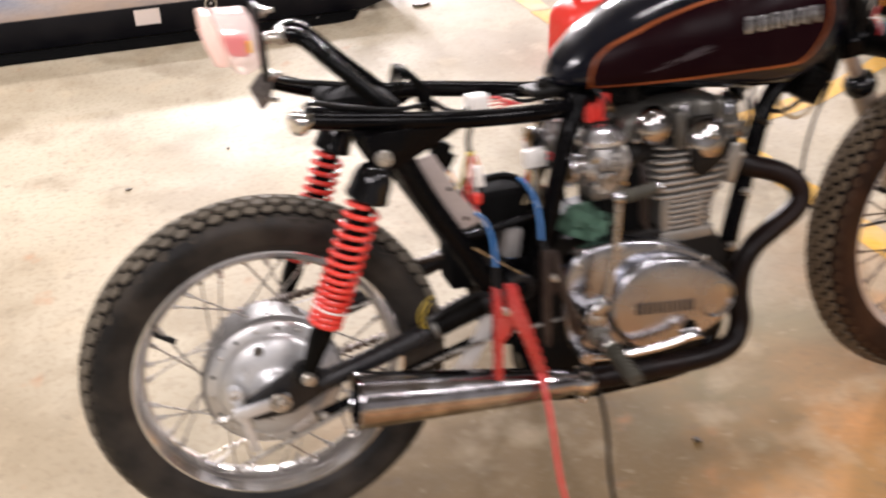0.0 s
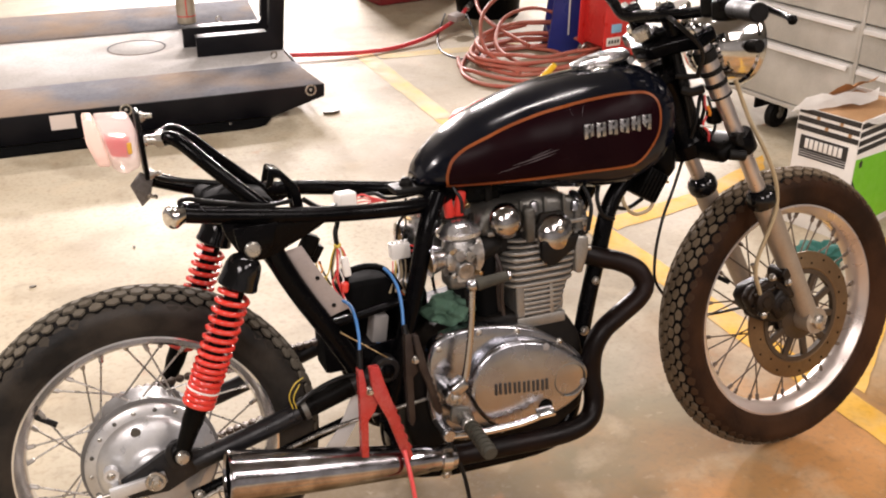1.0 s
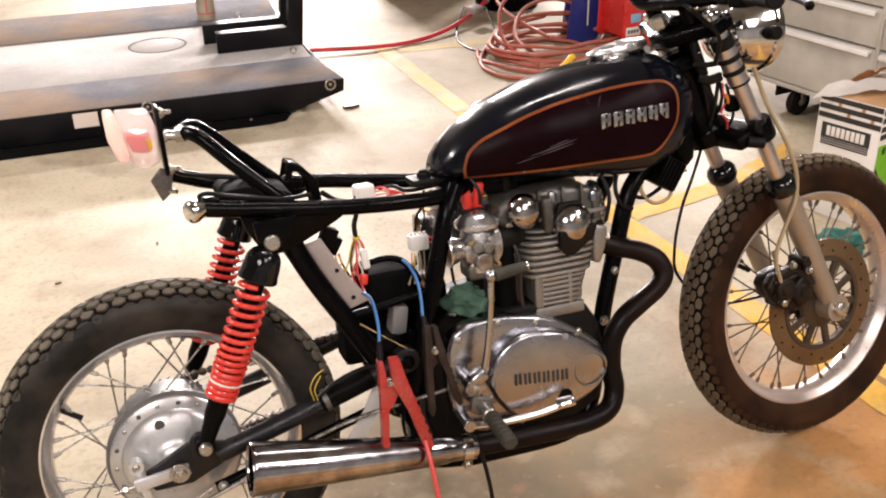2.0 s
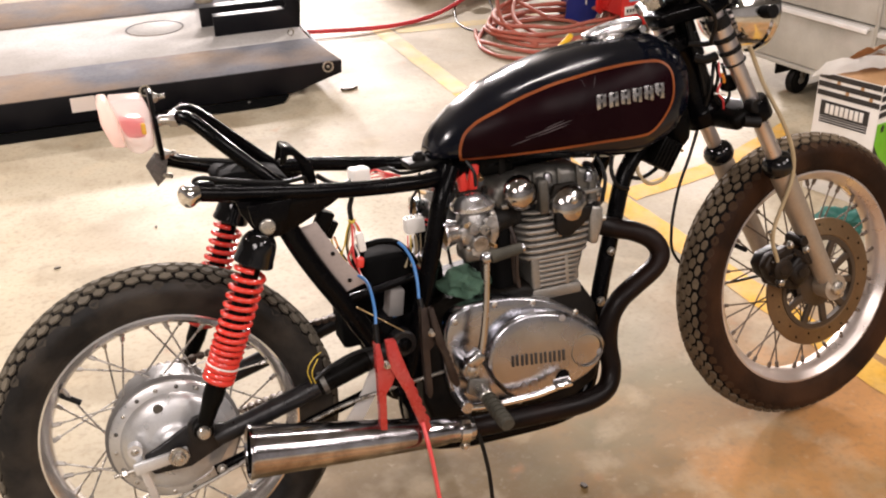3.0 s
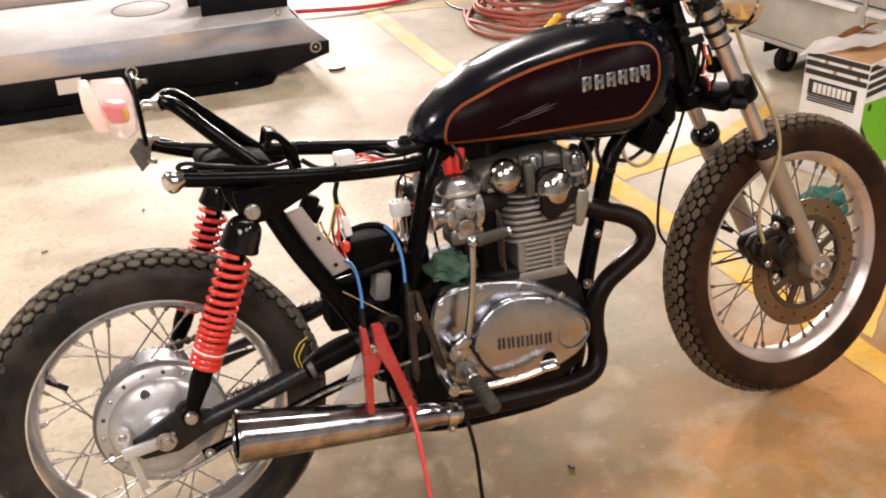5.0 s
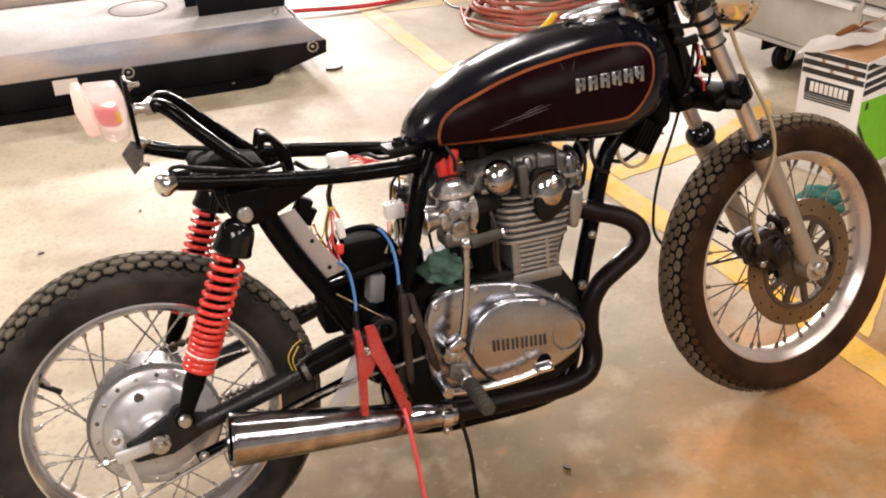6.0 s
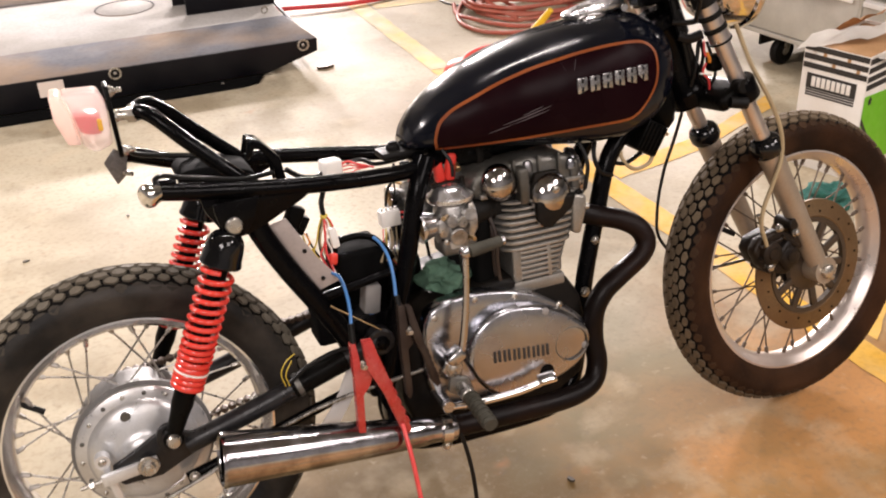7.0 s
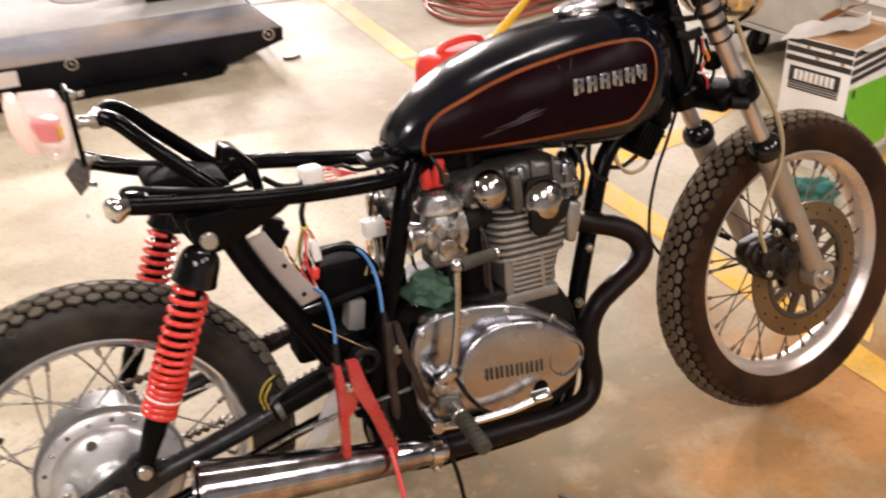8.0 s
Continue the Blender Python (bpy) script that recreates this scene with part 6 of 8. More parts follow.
# cylinder head and rocker box
head = part("cylinder_head", block(0.165, 0.205, 0.060, (0.764, 0, 0.640), 0.016, 3), CAST_DARK, engine, "cast cylinder head with chrome rocker caps")
head_fin = finish(plate(oval(0, 0, 0.090, 0.124, 40, 4.6), 0.0045, "z", -0.0022, 0.001, seg=1), "head_fin", CAST)
for k in range(3):
    piece("head_fin", head_fin, pose(0.784, 0, 0.6165 + k * 0.0125), head)
rb = plate([(0.645, 0.668), (0.655, 0.698), (0.680, 0.713), (0.765, 0.719), (0.845, 0.711), (0.876, 0.688), (0.880, 0.660), (0.86, 0.645), (0.66, 0.648)], 0.20, "y", -0.10, 0.014, seg=4)
part("rocker_box", rb, CAST_GREY, head)
for s in (-1, 1):
    part("side_pillar", block(0.020, 0.046, 0.070, (0.745, s * 0.104, 0.672), 0.006, 3), CAST_GREY, head)
    part("stud_nut", bolt((0.775, s * 0.124, 0.596), (0, s, 0), 0.007, 0.006), STEEL, head)
    part("cap_flange", plate([(0.752, 0.640), (0.768, 0.588), (0.790, 0.584), (0.832, 0.622), (0.838, 0.660), (0.815, 0.690), (0.770, 0.690)], 0.014, "y", s * 0.112 - 0.007, 0.004), CAST_DARK, head)
    part("side_pillar", block(0.018, 0.026, 0.060, (0.858, s * 0.094, 0.668), 0.006, 3), CAST_GREY, head)
    part("cam_boss", rod((0.757, s * 0.090, 0.655), (0.757, s * 0.114, 0.655), 0.013), CAST_GREY, head)
    part("plug_lead", pipe([(0.872, s * 0.115, 0.640), (0.882, s * 0.110, 0.690), (0.870, s * 0.085, 0.735), (0.85, s * 0.04, 0.752)], 0.0042, 8, 6), WIRE_BLACK, head)
    part("front_cover", lathe([(0, 0), (0.034, 0), (0.037, 0.004), (0.037, 0.014), (0.030, 0.022), (0, 0.026)], aligned((0.868, s * 0.066, 0.652), (0.95, s * 0.090, 0.670)), 30), POLISHED, head)
for s in (-1, 1):
    part("rocker_cap", lathe([(0, 0), (0.039, 0), (0.0435, 0.007), (0.0435, 0.014), (0.0385, 0.028), (0.027, 0.038), (0.011, 0.0425), (0, 0.043)], aligned((0.797, s * 0.100, 0.644), (0.806, s * 0.2, 0.655)), 40), PITTED, head, "domed pitted chrome rocker cap")
    part("rocker_cap", lathe([(0, 0), (0.032, 0), (0.0355, 0.005), (0.0355, 0.013), (0.031, 0.025), (0.019, 0.034), (0, 0.037)], aligned((0.701, s * 0.094, 0.682), (0.716, s * 0.2, 0.690)), 36), PITTED, head)
    part("tappet_cap", lathe([(0, 0), (0.026, 0), (0.029, 0.004), (0.029, 0.010), (0.022, 0.018), (0, 0.021)], aligned((0.866, s * 0.066, 0.682), (0.92, s * 0.08, 0.702)), 28), POLISHED, head)
    part("cap_nut", lathe([(0, 0), (0.011, 0), (0.011, 0.010), (0.008, 0.018), (0, 0.020)], pose(0.764, s * 0.098, 0.693), 12), POLISHED, head)
    part("cap_nut", lathe([(0, 0), (0.011, 0), (0.011, 0.010), (0.008, 0.018), (0, 0.020)], pose(0.852, s * 0.098, 0.682), 12), POLISHED, head)
    part("spark_plug", rod((0.842, s * 0.100, 0.630), (0.858, s * 0.122, 0.636), 0.009), RUBBER, head)
    part("port_stud", rod((0.862, s * 0.098, 0.602), (0.884, s * 0.102, 0.600), 0.0062), STEEL, head)
    part("tube_bolt", bolt((0.905, s * 0.083, 0.520), (0.2, s, 0), 0.007, 0.006), STEEL, frame_part)
    part("tube_bolt", bolt((0.872, s * 0.093, 0.420), (0.2, s, 0), 0.008, 0.007), STEEL, frame_part)
    part("exhaust_flange", lathe([(0, 0), (0.034, 0), (0.034, 0.012), (0.026, 0.014), (0, 0.014)], aligned((0.852, s * 0.072, 0.590), (0.90, s * 0.08, 0.580)), 28), CAST_DARK, head)
for s in (-1, 1):
    for rx in (0.735, 0.786, 0.826):
        part("box_rib", block(0.006, 0.012, 0.050, (rx, s * 0.102, 0.694), 0.002), CAST_GREY, head)
    part("box_flange", block(0.215, 0.012, 0.008, (0.770, s * 0.104, 0.662), 0.002), CAST, head)
for s in (-1, 1):
    part("rocker_bracket", plate([(0.760, 0.640), (0.760, 0.606), (0.772, 0.591), (0.788, 0.588), (0.812, 0.604), (0.832, 0.619), (0.842, 0.645)], 0.014, "y", s * 0.133 - 0.007, 0.004, seg=3), CAST_DARK, head, "dark oily rocker bracket")
    part("corner_boss", plate([(0.838, 0.640), (0.868, 0.632), (0.866, 0.600), (0.852, 0.558), (0.836, 0.562)], 0.034, "y", s * 0.112 - 0.017, 0.006, seg=3), CAST, cyl)
part("rocker_bolt", bolt((0.797, -0.145, 0.662), (0.05, -1, 0.05), 0.006, 0.004), STEEL, head)

# dark cover that stands in for the shade on the fins' rear
part("intake_rubber", block(0.040, 0.205, 0.150, (0.664, 0, 0.556), 0.014, 3), DEAD_BLACK, engine, "black block standing in for shade behind the cylinders")
for q in (-0.088, -0.070):
    part("drain_hose", pipe([(0.676, q, 0.640), (0.684, q - 0.026, 0.590), (0.682, q - 0.028, 0.530), (0.690, q - 0.02, 0.480)], 0.0042, 8, 6), CLAMP_BLACK, engine)

# carburettors
def carb(s):
    c = Vector((0.610, s * 0.092, 0.631))
    body = lathe([(0, -0.056), (0.026, -0.056), (0.033, -0.048), (0.033, -0.020), (0.030, -0.014), (0.033, 0.0), (0.034, 0.018), (0.030, 0.030), (0, 0.032)], Matrix.Translation(c), 26)
    block(0.078, 0.056, 0.040, (c.x + 0.002, c.y, c.z - 0.008), 0.010, bm=body)
    cb = part("carburettor", body, CARB, bike, "cast aluminium carburettor with chrome top")
    part("chrome_top", lathe([(0.0, 0.030), (0.036, 0.032), (0.043, 0.038), (0.043, 0.045), (0.038, 0.049), (0.032, 0.057), (0.024, 0.063), (0.012, 0.066), (0, 0.067)], Matrix.Translation(c), 32), CAP_CHROME, cb)
    part("intake_bell", lathe([(0.020, 0.0), (0.021, 0.025), (0.028, 0.046), (0.031, 0.050), (0.031, 0.053), (0.026, 0.050), (0.018, 0.026), (0.017, 0.0)], aligned(c + Vector((-0.012, 0, -0.004)), c + Vector((-1, 0, -0.02))), 28, closed=True), CAP_CHROME, cb)
    part("throat", lathe([(0, 0), (0.0165, 0), (0.0165, 0.002), (0, 0.002)], aligned(c + Vector((-0.030, 0, -0.004)), c + Vector((-1, 0, -0.02))), 20), DEAD_BLACK, cb)
    part("manifold", pipe([c + Vector((0.025, 0, 0.0)), c + Vector((0.05, 0, 0.004)), c + Vector((0.075, -s * 0.01, 0.006))], 0.024, 16, 4), RUBBER, cb)
    part("float_bowl", block(0.070, 0.056, 0.032, (c.x + 0.002, c.y, c.z - 0.048), 0.010, 3), CAST_GREY, cb)
    part("flange_ring", lathe([(0, 0), (0.034, 0), (0.036, 0.004), (0.036, 0.010), (0.028, 0.013), (0, 0.013)], aligned(c + Vector((0.026, 0, 0.0)), c + Vector((1, 0, 0.0))), 24), CARB, cb)
    part("side_boss", rod(c + Vector((-0.004, s * 0.024, -0.022)), c + Vector((-0.004, s * 0.043, -0.024)), 0.017), CARB, cb)
    part("side_boss", rod(c + Vector((0.020, s * 0.020, 0.012)), c + Vector((0.022, s * 0.040, 0.014)), 0.013), CARB, cb)
    part("drain_plug", bolt((c.x, c.y, c.z - 0.062), (0, 0, -1), 0.006, 0.006), STEEL, cb)
    for a in (40, 140, 220, 320):
        part("top_screw", bolt(c + Vector((0.039 * math.cos(radians(a)), 0.039 * math.sin(radians(a)), 0.044)), (0, 0, 1), 0.0035, 0.003), STEEL, cb)
    part("throttle_drum", rod(c + Vector((-0.012, s * 0.026, 0.006)), c + Vector((-0.012, s * 0.040, 0.006)), 0.012), CARB, cb)
    part("idle_screw", rod(c + Vector((-0.020, s * 0.030, 0.016)), c + Vector((-0.034, s * 0.052, 0.020)), 0.0042), BRASS, cb)
    part("mixture_screw", rod(c + Vector((0.018, s * 0.028, -0.030)), c + Vector((0.024, s * 0.046, -0.032)), 0.004), BRASS, cb)
    part("bell_insert", lathe([(0.020, 0.047), (0.024, 0.049), (0.0205, 0.030), (0.018, 0.030)], aligned(c + Vector((-0.012, 0, -0.004)), c + Vector((-1, 0, -0.02))), 20, closed=True), BRASS, cb)
    part("choke_lever", plate([(c.x + 0.004, c.z + 0.020), (c.x + 0.016, c.z + 0.024), (c.x + 0.034, c.z - 0.006), (c.x + 0.026, c.z - 0.030), (c.x + 0.016, c.z - 0.026), (c.x + 0.020, c.z - 0.006)], 0.003, "y", c.y + s * 0.038, 0.0008), CARB, cb)
    part("bowl_rim", plate(oval(c.x, c.y, 0.031, 0.030, 24, 3.0), 0.006, "z", c.z - 0.036, 0.0015), CAST_DARK, cb)
    part("cable_post", rod(c + Vector((-0.024, 0.004, 0.046)), c + Vector((-0.024, 0.004, 0.070)), 0.005), CAST_DARK, cb)
    part("cable_post", rod(c + Vector((0.026, 0.0, 0.046)), c + Vector((0.026, 0.0, 0.074)), 0.0055), CAST_DARK, cb)
    part("cable_bracket", block(0.062, 0.010, 0.005, c + Vector((0.0, 0.006, 0.066)), 0.0015), CAST_DARK, cb)
    for k, (dx, dz) in enumerate(((-0.024, -0.034), (0.022, -0.034), (-0.026, 0.012), (0.028, 0.026))):
        part("body_screw", bolt(c + Vector((dx, s * 0.028, dz)), (0, s, 0), 0.0042, 0.004, hexed=False), STEEL, cb)
    part("return_spring", rod(c + Vector((0.004, s * 0.042, 0.004)), c + Vector((0.004, s * 0.047, 0.004)), 0.010), STEEL, cb)
    part("fuel_hose", pipe([c + Vector((0.004, s * 0.006, -0.062)), c + Vector((0.006, s * 0.010, -0.095)), c + Vector((0.012, s * 0.012, -0.15))], 0.0035, 8, 6), RUBBER, cb)
    return cb


carb(-1)
carb(1)

# kick starter, foot peg, brake pedal
kick = part("kick_starter", pipe([(0.553, -0.184, 0.388), (0.571, -0.188, 0.420), (0.581, -0.193, 0.480), (0.587, -0.197, 0.540), (0.590, -0.200, 0.600)], 0.0075, 14, 6, radii=[0.0095, 0.0078, 0.0068, 0.0062, 0.0066]), LEVER, bike, "chrome kick-start lever with a folding rubber pedal")
hubm = rod((0.548, -0.140, 0.385), (0.548, -0.195, 0.385), 0.019)
part("boss", hubm, LEVER, kick)
part("knuckle", block(0.036, 0.030, 0.026, (0.556, -0.186, 0.404), 0.007, 3, m=pose(0, 0, 0, 0, -35, 0)), LEVER, kick)
part("boss_bolt", bolt((0.548, -0.195, 0.385), (0, -1, 0), 0.009, 0.006), STEEL, kick)
part("joint", lathe([(0, -0.011), (0.007, -0.010), (0.0105, -0.006), (0.0115, 0), (0.0105, 0.006), (0.007, 0.010), (0, 0.011)], pose(0.590, -0.201, 0.603, 0, 0, 0), 20), LEVER, kick)
part("pedal_rubber", rod((0.598, -0.202, 0.603), (0.657, -0.206, 0.611), 0.0115, 0.0100), PEG_RUBBER, kick, "worn grey-brown pedal rubber")
part("pedal_tip", rod((0.657, -0.206, 0.611), (0.663, -0.2064, 0.6118), 0.0088), LEVER, kick)
peg = part("foot_peg", rod((0.566, -0.175, 0.335), (0.566, -0.215, 0.332), 0.014), STEEL, bike, "folding foot peg with a ribbed rubber")
pg = rod((0.567, -0.205, 0.333), (0.571, -0.300, 0.315), 0.0118, 0.0136, 20)
for k in range(7):
    a, b = Vector((0.567, -0.205, 0.333)), Vector((0.571, -0.305, 0.314))
    p = a.lerp(b, 0.12 + 0.12 * k)
    part("rubber_rib", lathe([(0.010, -0.0030), (0.0150, -0.0022), (0.0150, 0.0022), (0.010, 0.0030)], aligned(p, b + (b - a)), 20), PEG_RUBBER, peg)
part("peg_rubber", pg, PEG_RUBBER, peg)
part("peg_bracket", plate([(0.545, 0.362), (0.580, 0.352), (0.590, 0.325), (0.568, 0.312), (0.540, 0.330)], 0.010, "y", -0.180, 0.003), CAST_GREY, peg)
ped = part("brake_pedal", pipe([(0.540, -0.178, 0.300), (0.600, -0.190, 0.300), (0.670, -0.196, 0.303), (0.715, -0.198, 0.310)], 0.0075, 12, 6), CHROME, bike, "chrome rear brake pedal")
pad = block(0.036, 0.026, 0.009, (0.728, -0.200, 0.317), 0.004, 2, m=pose(0, 0, 0, 18, -6, -8))
part("pedal_pad", pad, CHROME, ped)
part("pedal_boss", rod((0.535, -0.140, 0.304), (0.535, -0.186, 0.304), 0.0125), LEVER, ped)
stand = part("side_stand", pipe([(0.52, 0.13, 0.215), (0.56, 0.22, 0.11), (0.60, 0.30, -0.045)], 0.0125, 12, 4), BLACK_PAINT, bike, "black side stand")
part("stand_foot", block(0.07, 0.045, 0.008, (0.605, 0.305, -0.052), 0.003, m=pose(0, 0, 0, 11, 0, 0)), BLACK_PAINT, stand)

# ---- exhaust ----
hdr = part("exhaust_header", pipe([(0.862, -0.076, 0.588), (0.905, -0.086, 0.572), (0.948, -0.104, 0.560), (0.979, -0.120, 0.541), (0.990, -0.130, 0.512), (0.972, -0.135, 0.487), (0.925, -0.138, 0.459), (0.888, -0.140, 0.434), (0.865, -0.140, 0.395), (0.860, -0.140, 0.341), (0.862, -0.148, 0.292),
                              (0.840, -0.160, 0.256), (0.780, -0.170, 0.245), (0.662, -0.175, 0.250), (0.538, -0.175, 0.256)], 0.0205, 18, 8), WRAP, bike, "sooty brown-black exhaust header pipe")
part("port_clamp", lathe([(0.020, 0), (0.027, 0), (0.027, 0.010), (0.020, 0.010)], aligned((0.868, -0.077, 0.586), (0.91, -0.087, 0.571)), 24, closed=True), STEEL, hdr)
mm = aligned((0.545, -0.175, 0.254), (0.118, -0.175, 0.318))
ml = 0.432
muf = part("muffler", lathe([(0.022, 0), (0.0235, 0.004), (0.0235, 0.05), (0.0265, 0.06), (0.030, 0.10), (0.036, 0.20), (0.0425, 0.32), (0.0485, 0.424), (0.0495, ml - 0.003), (0.0485, ml), (0.0465, ml), (0.044, ml - 0.004), (0.041, ml - 0.05), (0.0, ml - 0.052)], mm, 56), MUFFLER, bike, "short flared chrome megaphone muffler")
part("muffler_bore", lathe([(0, ml - 0.049), (0.0405, ml - 0.049), (0.0425, ml - 0.012), (0.0440, ml - 0.0045), (0.0432, ml - 0.0045), (0.0395, ml - 0.048), (0, ml - 0.048)], mm, 40), DEAD_BLACK, muf)
part("muffler_clamp", lathe([(0.0235, 0.012), (0.028, 0.012), (0.028, 0.030), (0.0235, 0.030)], mm, 30, closed=True), CHROME, muf)
part("clamp_bolt", rod((0.525, -0.178, 0.222), (0.525, -0.178, 0.240), 0.006), STEEL, muf)
part("clamp_bolt", bolt((0.525, -0.178, 0.224), (0, 0, -1), 0.008, 0.008), STEEL, muf)
part("muffler_stay", block(0.012, 0.05, 0.03, (0.43, -0.145, 0.300), 0.003), BLACK_PAINT, muf)

# ---- front end, all turned with the steering ----
A = Vector((WB, 0, RF))
for s in (-1, 1):
    def at(k, y=0.095):
        return A + UP * k + Vector((0, s * y, 0))

    leg = rod(at(0.0) + UP * -0.02, at(0.328), 0.0215, 0.0262, 28)
    lathe([(0, -0.020), (0.030, -0.020), (0.030, 0.020), (0, 0.020)], Matrix.Translation(at(0.0)) @ AXIS_Y, 26, bm=leg)
    fl = part("fork_leg", leg, FORK_LEG, bike, "grey-beige fork leg with a bright upper tube", m=STEER)
    part("stanchion", rod(at(0.30), at(0.735), 0.0163, seg=26), FORK_CHROME, fl, "bright steel fork tube", m=STEER)
    part("dust_seal", lathe([(0.020, -0.010), (0.029, -0.012), (0.0335, -0.003), (0.0335, 0.012), (0.029, 0.022), (0.021, 0.028), (0.0175, 0.030)], Matrix.Translation(at(0.330)) @ UP.to_track_quat("Z", "Y").to_matrix().to_4x4(), 30), GLOSS_BLACK, fl, "black rubber dust seal", m=STEER)
    part("axle_clamp_bolt", bolt(at(0.0) + Vector((0.012, s * 0.02, -0.016)), (0, s, 0), 0.007, 0.008), STEEL, fl, m=STEER)
    part("axle_nut", lathe([(0, 0), (0.016, 0), (0.016, 0.010), (0.012, 0.013), (0, 0.014)], aligned(at(0.0, 0.115), at(0.0, 0.2)), 6), STEEL, fl, m=STEER)
    ear = lathe([(0.0180, 0.588), (0.0208, 0.588), (0.0208, 0.690), (0.0180, 0.690)], Matrix.Translation(at(0)) @ UP.to_track_quat("Z", "Y").to_matrix().to_4x4(), 28, closed=True)
    part("lamp_ear", ear, FORK_CHROME, fl, "chrome headlamp bracket sleeve", m=STEER)
    for k, h in ((0.590, 0.0025), (0.619, 0.0055), (0.647, 0.0060), (0.682, 0.012)):
        part("rubber_ring", lathe([(0.020, k - h), (0.0232, k - h + 0.001), (0.0232, k + h - 0.001), (0.020, k + h)], Matrix.Translation(at(0)) @ UP.to_track_quat("Z", "Y").to_matrix().to_4x4(), 26, closed=True), RUBBER, fl, m=STEER)

lower = part("lower_yoke", block(0.075, 0.225, 0.036, (0, 0, 0), 0.014, 3), BLACK_PLASTIC, bike, "black lower fork yoke", m=STEER @ Matrix.Translation(A + UP * 0.476 + Vector((-0.030, 0, -0.008))) @ pose(0, 0, 0, 0, -25.4, 0))
for s in (-1, 1):
    part("yoke_clamp", lathe([(0.017, -0.022), (0.029, -0.022), (0.031, -0.018), (0.031, 0.018), (0.029, 0.022), (0.017, 0.022)], STEER @ Matrix.Translation(A + UP * 0.476 + Vector((0, s * 0.095, 0))) @ UP.to_track_quat("Z", "Y").to_matrix().to_4x4(), 28, closed=True), BLACK_PAINT, lower)
    part("signal_stub", rod(A + UP * 0.464 + Vector((-0.050, s * 0.112, -0.006)), A + UP * 0.464 + Vector((-0.018, s * 0.126, -0.012)), 0.0115), RUBBER, lower, m=STEER)
    part("signal_stub", rod(A + UP * 0.488 + Vector((-0.016, s * 0.100, 0)), A + UP * 0.488 + Vector((-0.014, s * 0.124, 0.0)), 0.0145), RUBBER, lower, m=STEER)
yoke_shape = [(-0.072, -0.030), (-0.050, -0.058), (-0.030, -0.100), (-0.026, -0.124), (0.020, -0.126), (0.030, -0.110), (0.030, -0.080), (0.012, -0.050), (0.012, 0.050), (0.030, 0.080), (0.030, 0.110), (0.020, 0.126), (-0.026, 0.124), (-0.030, 0.100), (-0.050, 0.058), (-0.072, 0.030)]
upper = part("upper_yoke", plate(yoke_shape, 0.028, "z", -0.014, 0.006, seg=3), BLACK_PAINT, bike, "black upper fork yoke", m=STEER @ Matrix.Translation(A + UP * 0.722) @ pose(0, 0, 0, 0, -25.4, 0))
for s in (-1, 1):
    part("fork_cap", lathe([(0, 0), (0.019, 0), (0.019, 0.010), (0.015, 0.016), (0, 0.018)], STEER @ Matrix.Translation(A + UP * 0.737 + Vector((0, s * 0.095, 0))) @ UP.to_track_quat("Z", "Y").to_matrix().to_4x4(), 24), CHROME, upper)
    part("bar_riser", rod(A + UP * 0.73 + Vector((-0.020, s * 0.055, 0)), A + UP * 0.775 + Vector((-0.020, s * 0.055, 0)), 0.016), BLACK_PAINT, upper, m=STEER)
part("stem_nut", rod(A + UP * 0.733 + Vector((-0.055, 0, -0.01)), A + UP * 0.757 + Vector((-0.055, 0, -0.01)), 0.018, seg=6), STEEL, upper, m=STEER)
part("ignition_lock", rod(A + UP * 0.60 + Vector((-0.02, 0.0, 0)), A + UP * 0.74 + Vector((-0.005, 0.0, 0)), 0.022), BLACK_PLASTIC, upper, m=STEER)
for s in (-1, 1):
    part("bar_clamp", block(0.034, 0.030, 0.034, (0, 0, 0), 0.008, 3), BLACK_PAINT, upper, m=STEER @ Matrix.Translation(A + UP * 0.780 + Vector((-0.020, s * 0.055, 0))) @ pose(0, 0, 0, 0, -25.4, 0))
    for q in (-0.011, 0.011):
        part("clamp_bolt", bolt(A + UP * 0.798 + Vector((-0.020 + q, s * 0.055, 0)), UP, 0.0055, 0.006), STEEL, upper, m=STEER)
part("instrument_cup", lathe([(0, -0.030), (0.022, -0.028), (0.031, -0.015), (0.033, 0.012), (0.030, 0.018), (0, 0.018)], STEER @ Matrix.Translation(Vector((1.112, -0.045, 1.030))) @ pose(0, 0, 0, 0, -20, 0), 30), CHROME, upper, "chrome instrument cup")
part("cable_clip", pipe([A + UP * 0.775 + Vector((-0.03, -0.06, 0)), A + UP * 0.76 + Vector((-0.05, -0.11, 0)), A + UP * 0.70 + Vector((-0.03, -0.13, 0)), A + UP * 0.64 + Vector((-0.04, -0.10, 0))], 0.0045, 8, 8), WIRE_BLACK, upper, m=STEER)

hl = Vector((1.272, 0.0, 0.957))
hm = aligned(hl, hl + Vector((1, 0, -0.06)))
bowl = lathe([(0, -0.082), (0.030, -0.080), (0.055, -0.066), (0.072, -0.040), (0.080, -0.005), (0.083, 0.018), (0.089, 0.022), (0.0905, 0.030), (0.088, 0.038), (0.080, 0.040)], hm, 48)
lampf = part("headlamp", bowl, CHROME, bike, "chrome round headlamp", m=STEER)
part("headlamp_lens", lathe([(0.081, 0.036), (0.06, 0.046), (0.03, 0.052), (0, 0.054)], hm, 40), GLASS, lampf, m=STEER)
part("reflector", lathe([(0.080, 0.030), (0.06, -0.005), (0.03, -0.03), (0, -0.035)], hm, 40), CHROME, lampf, m=STEER)
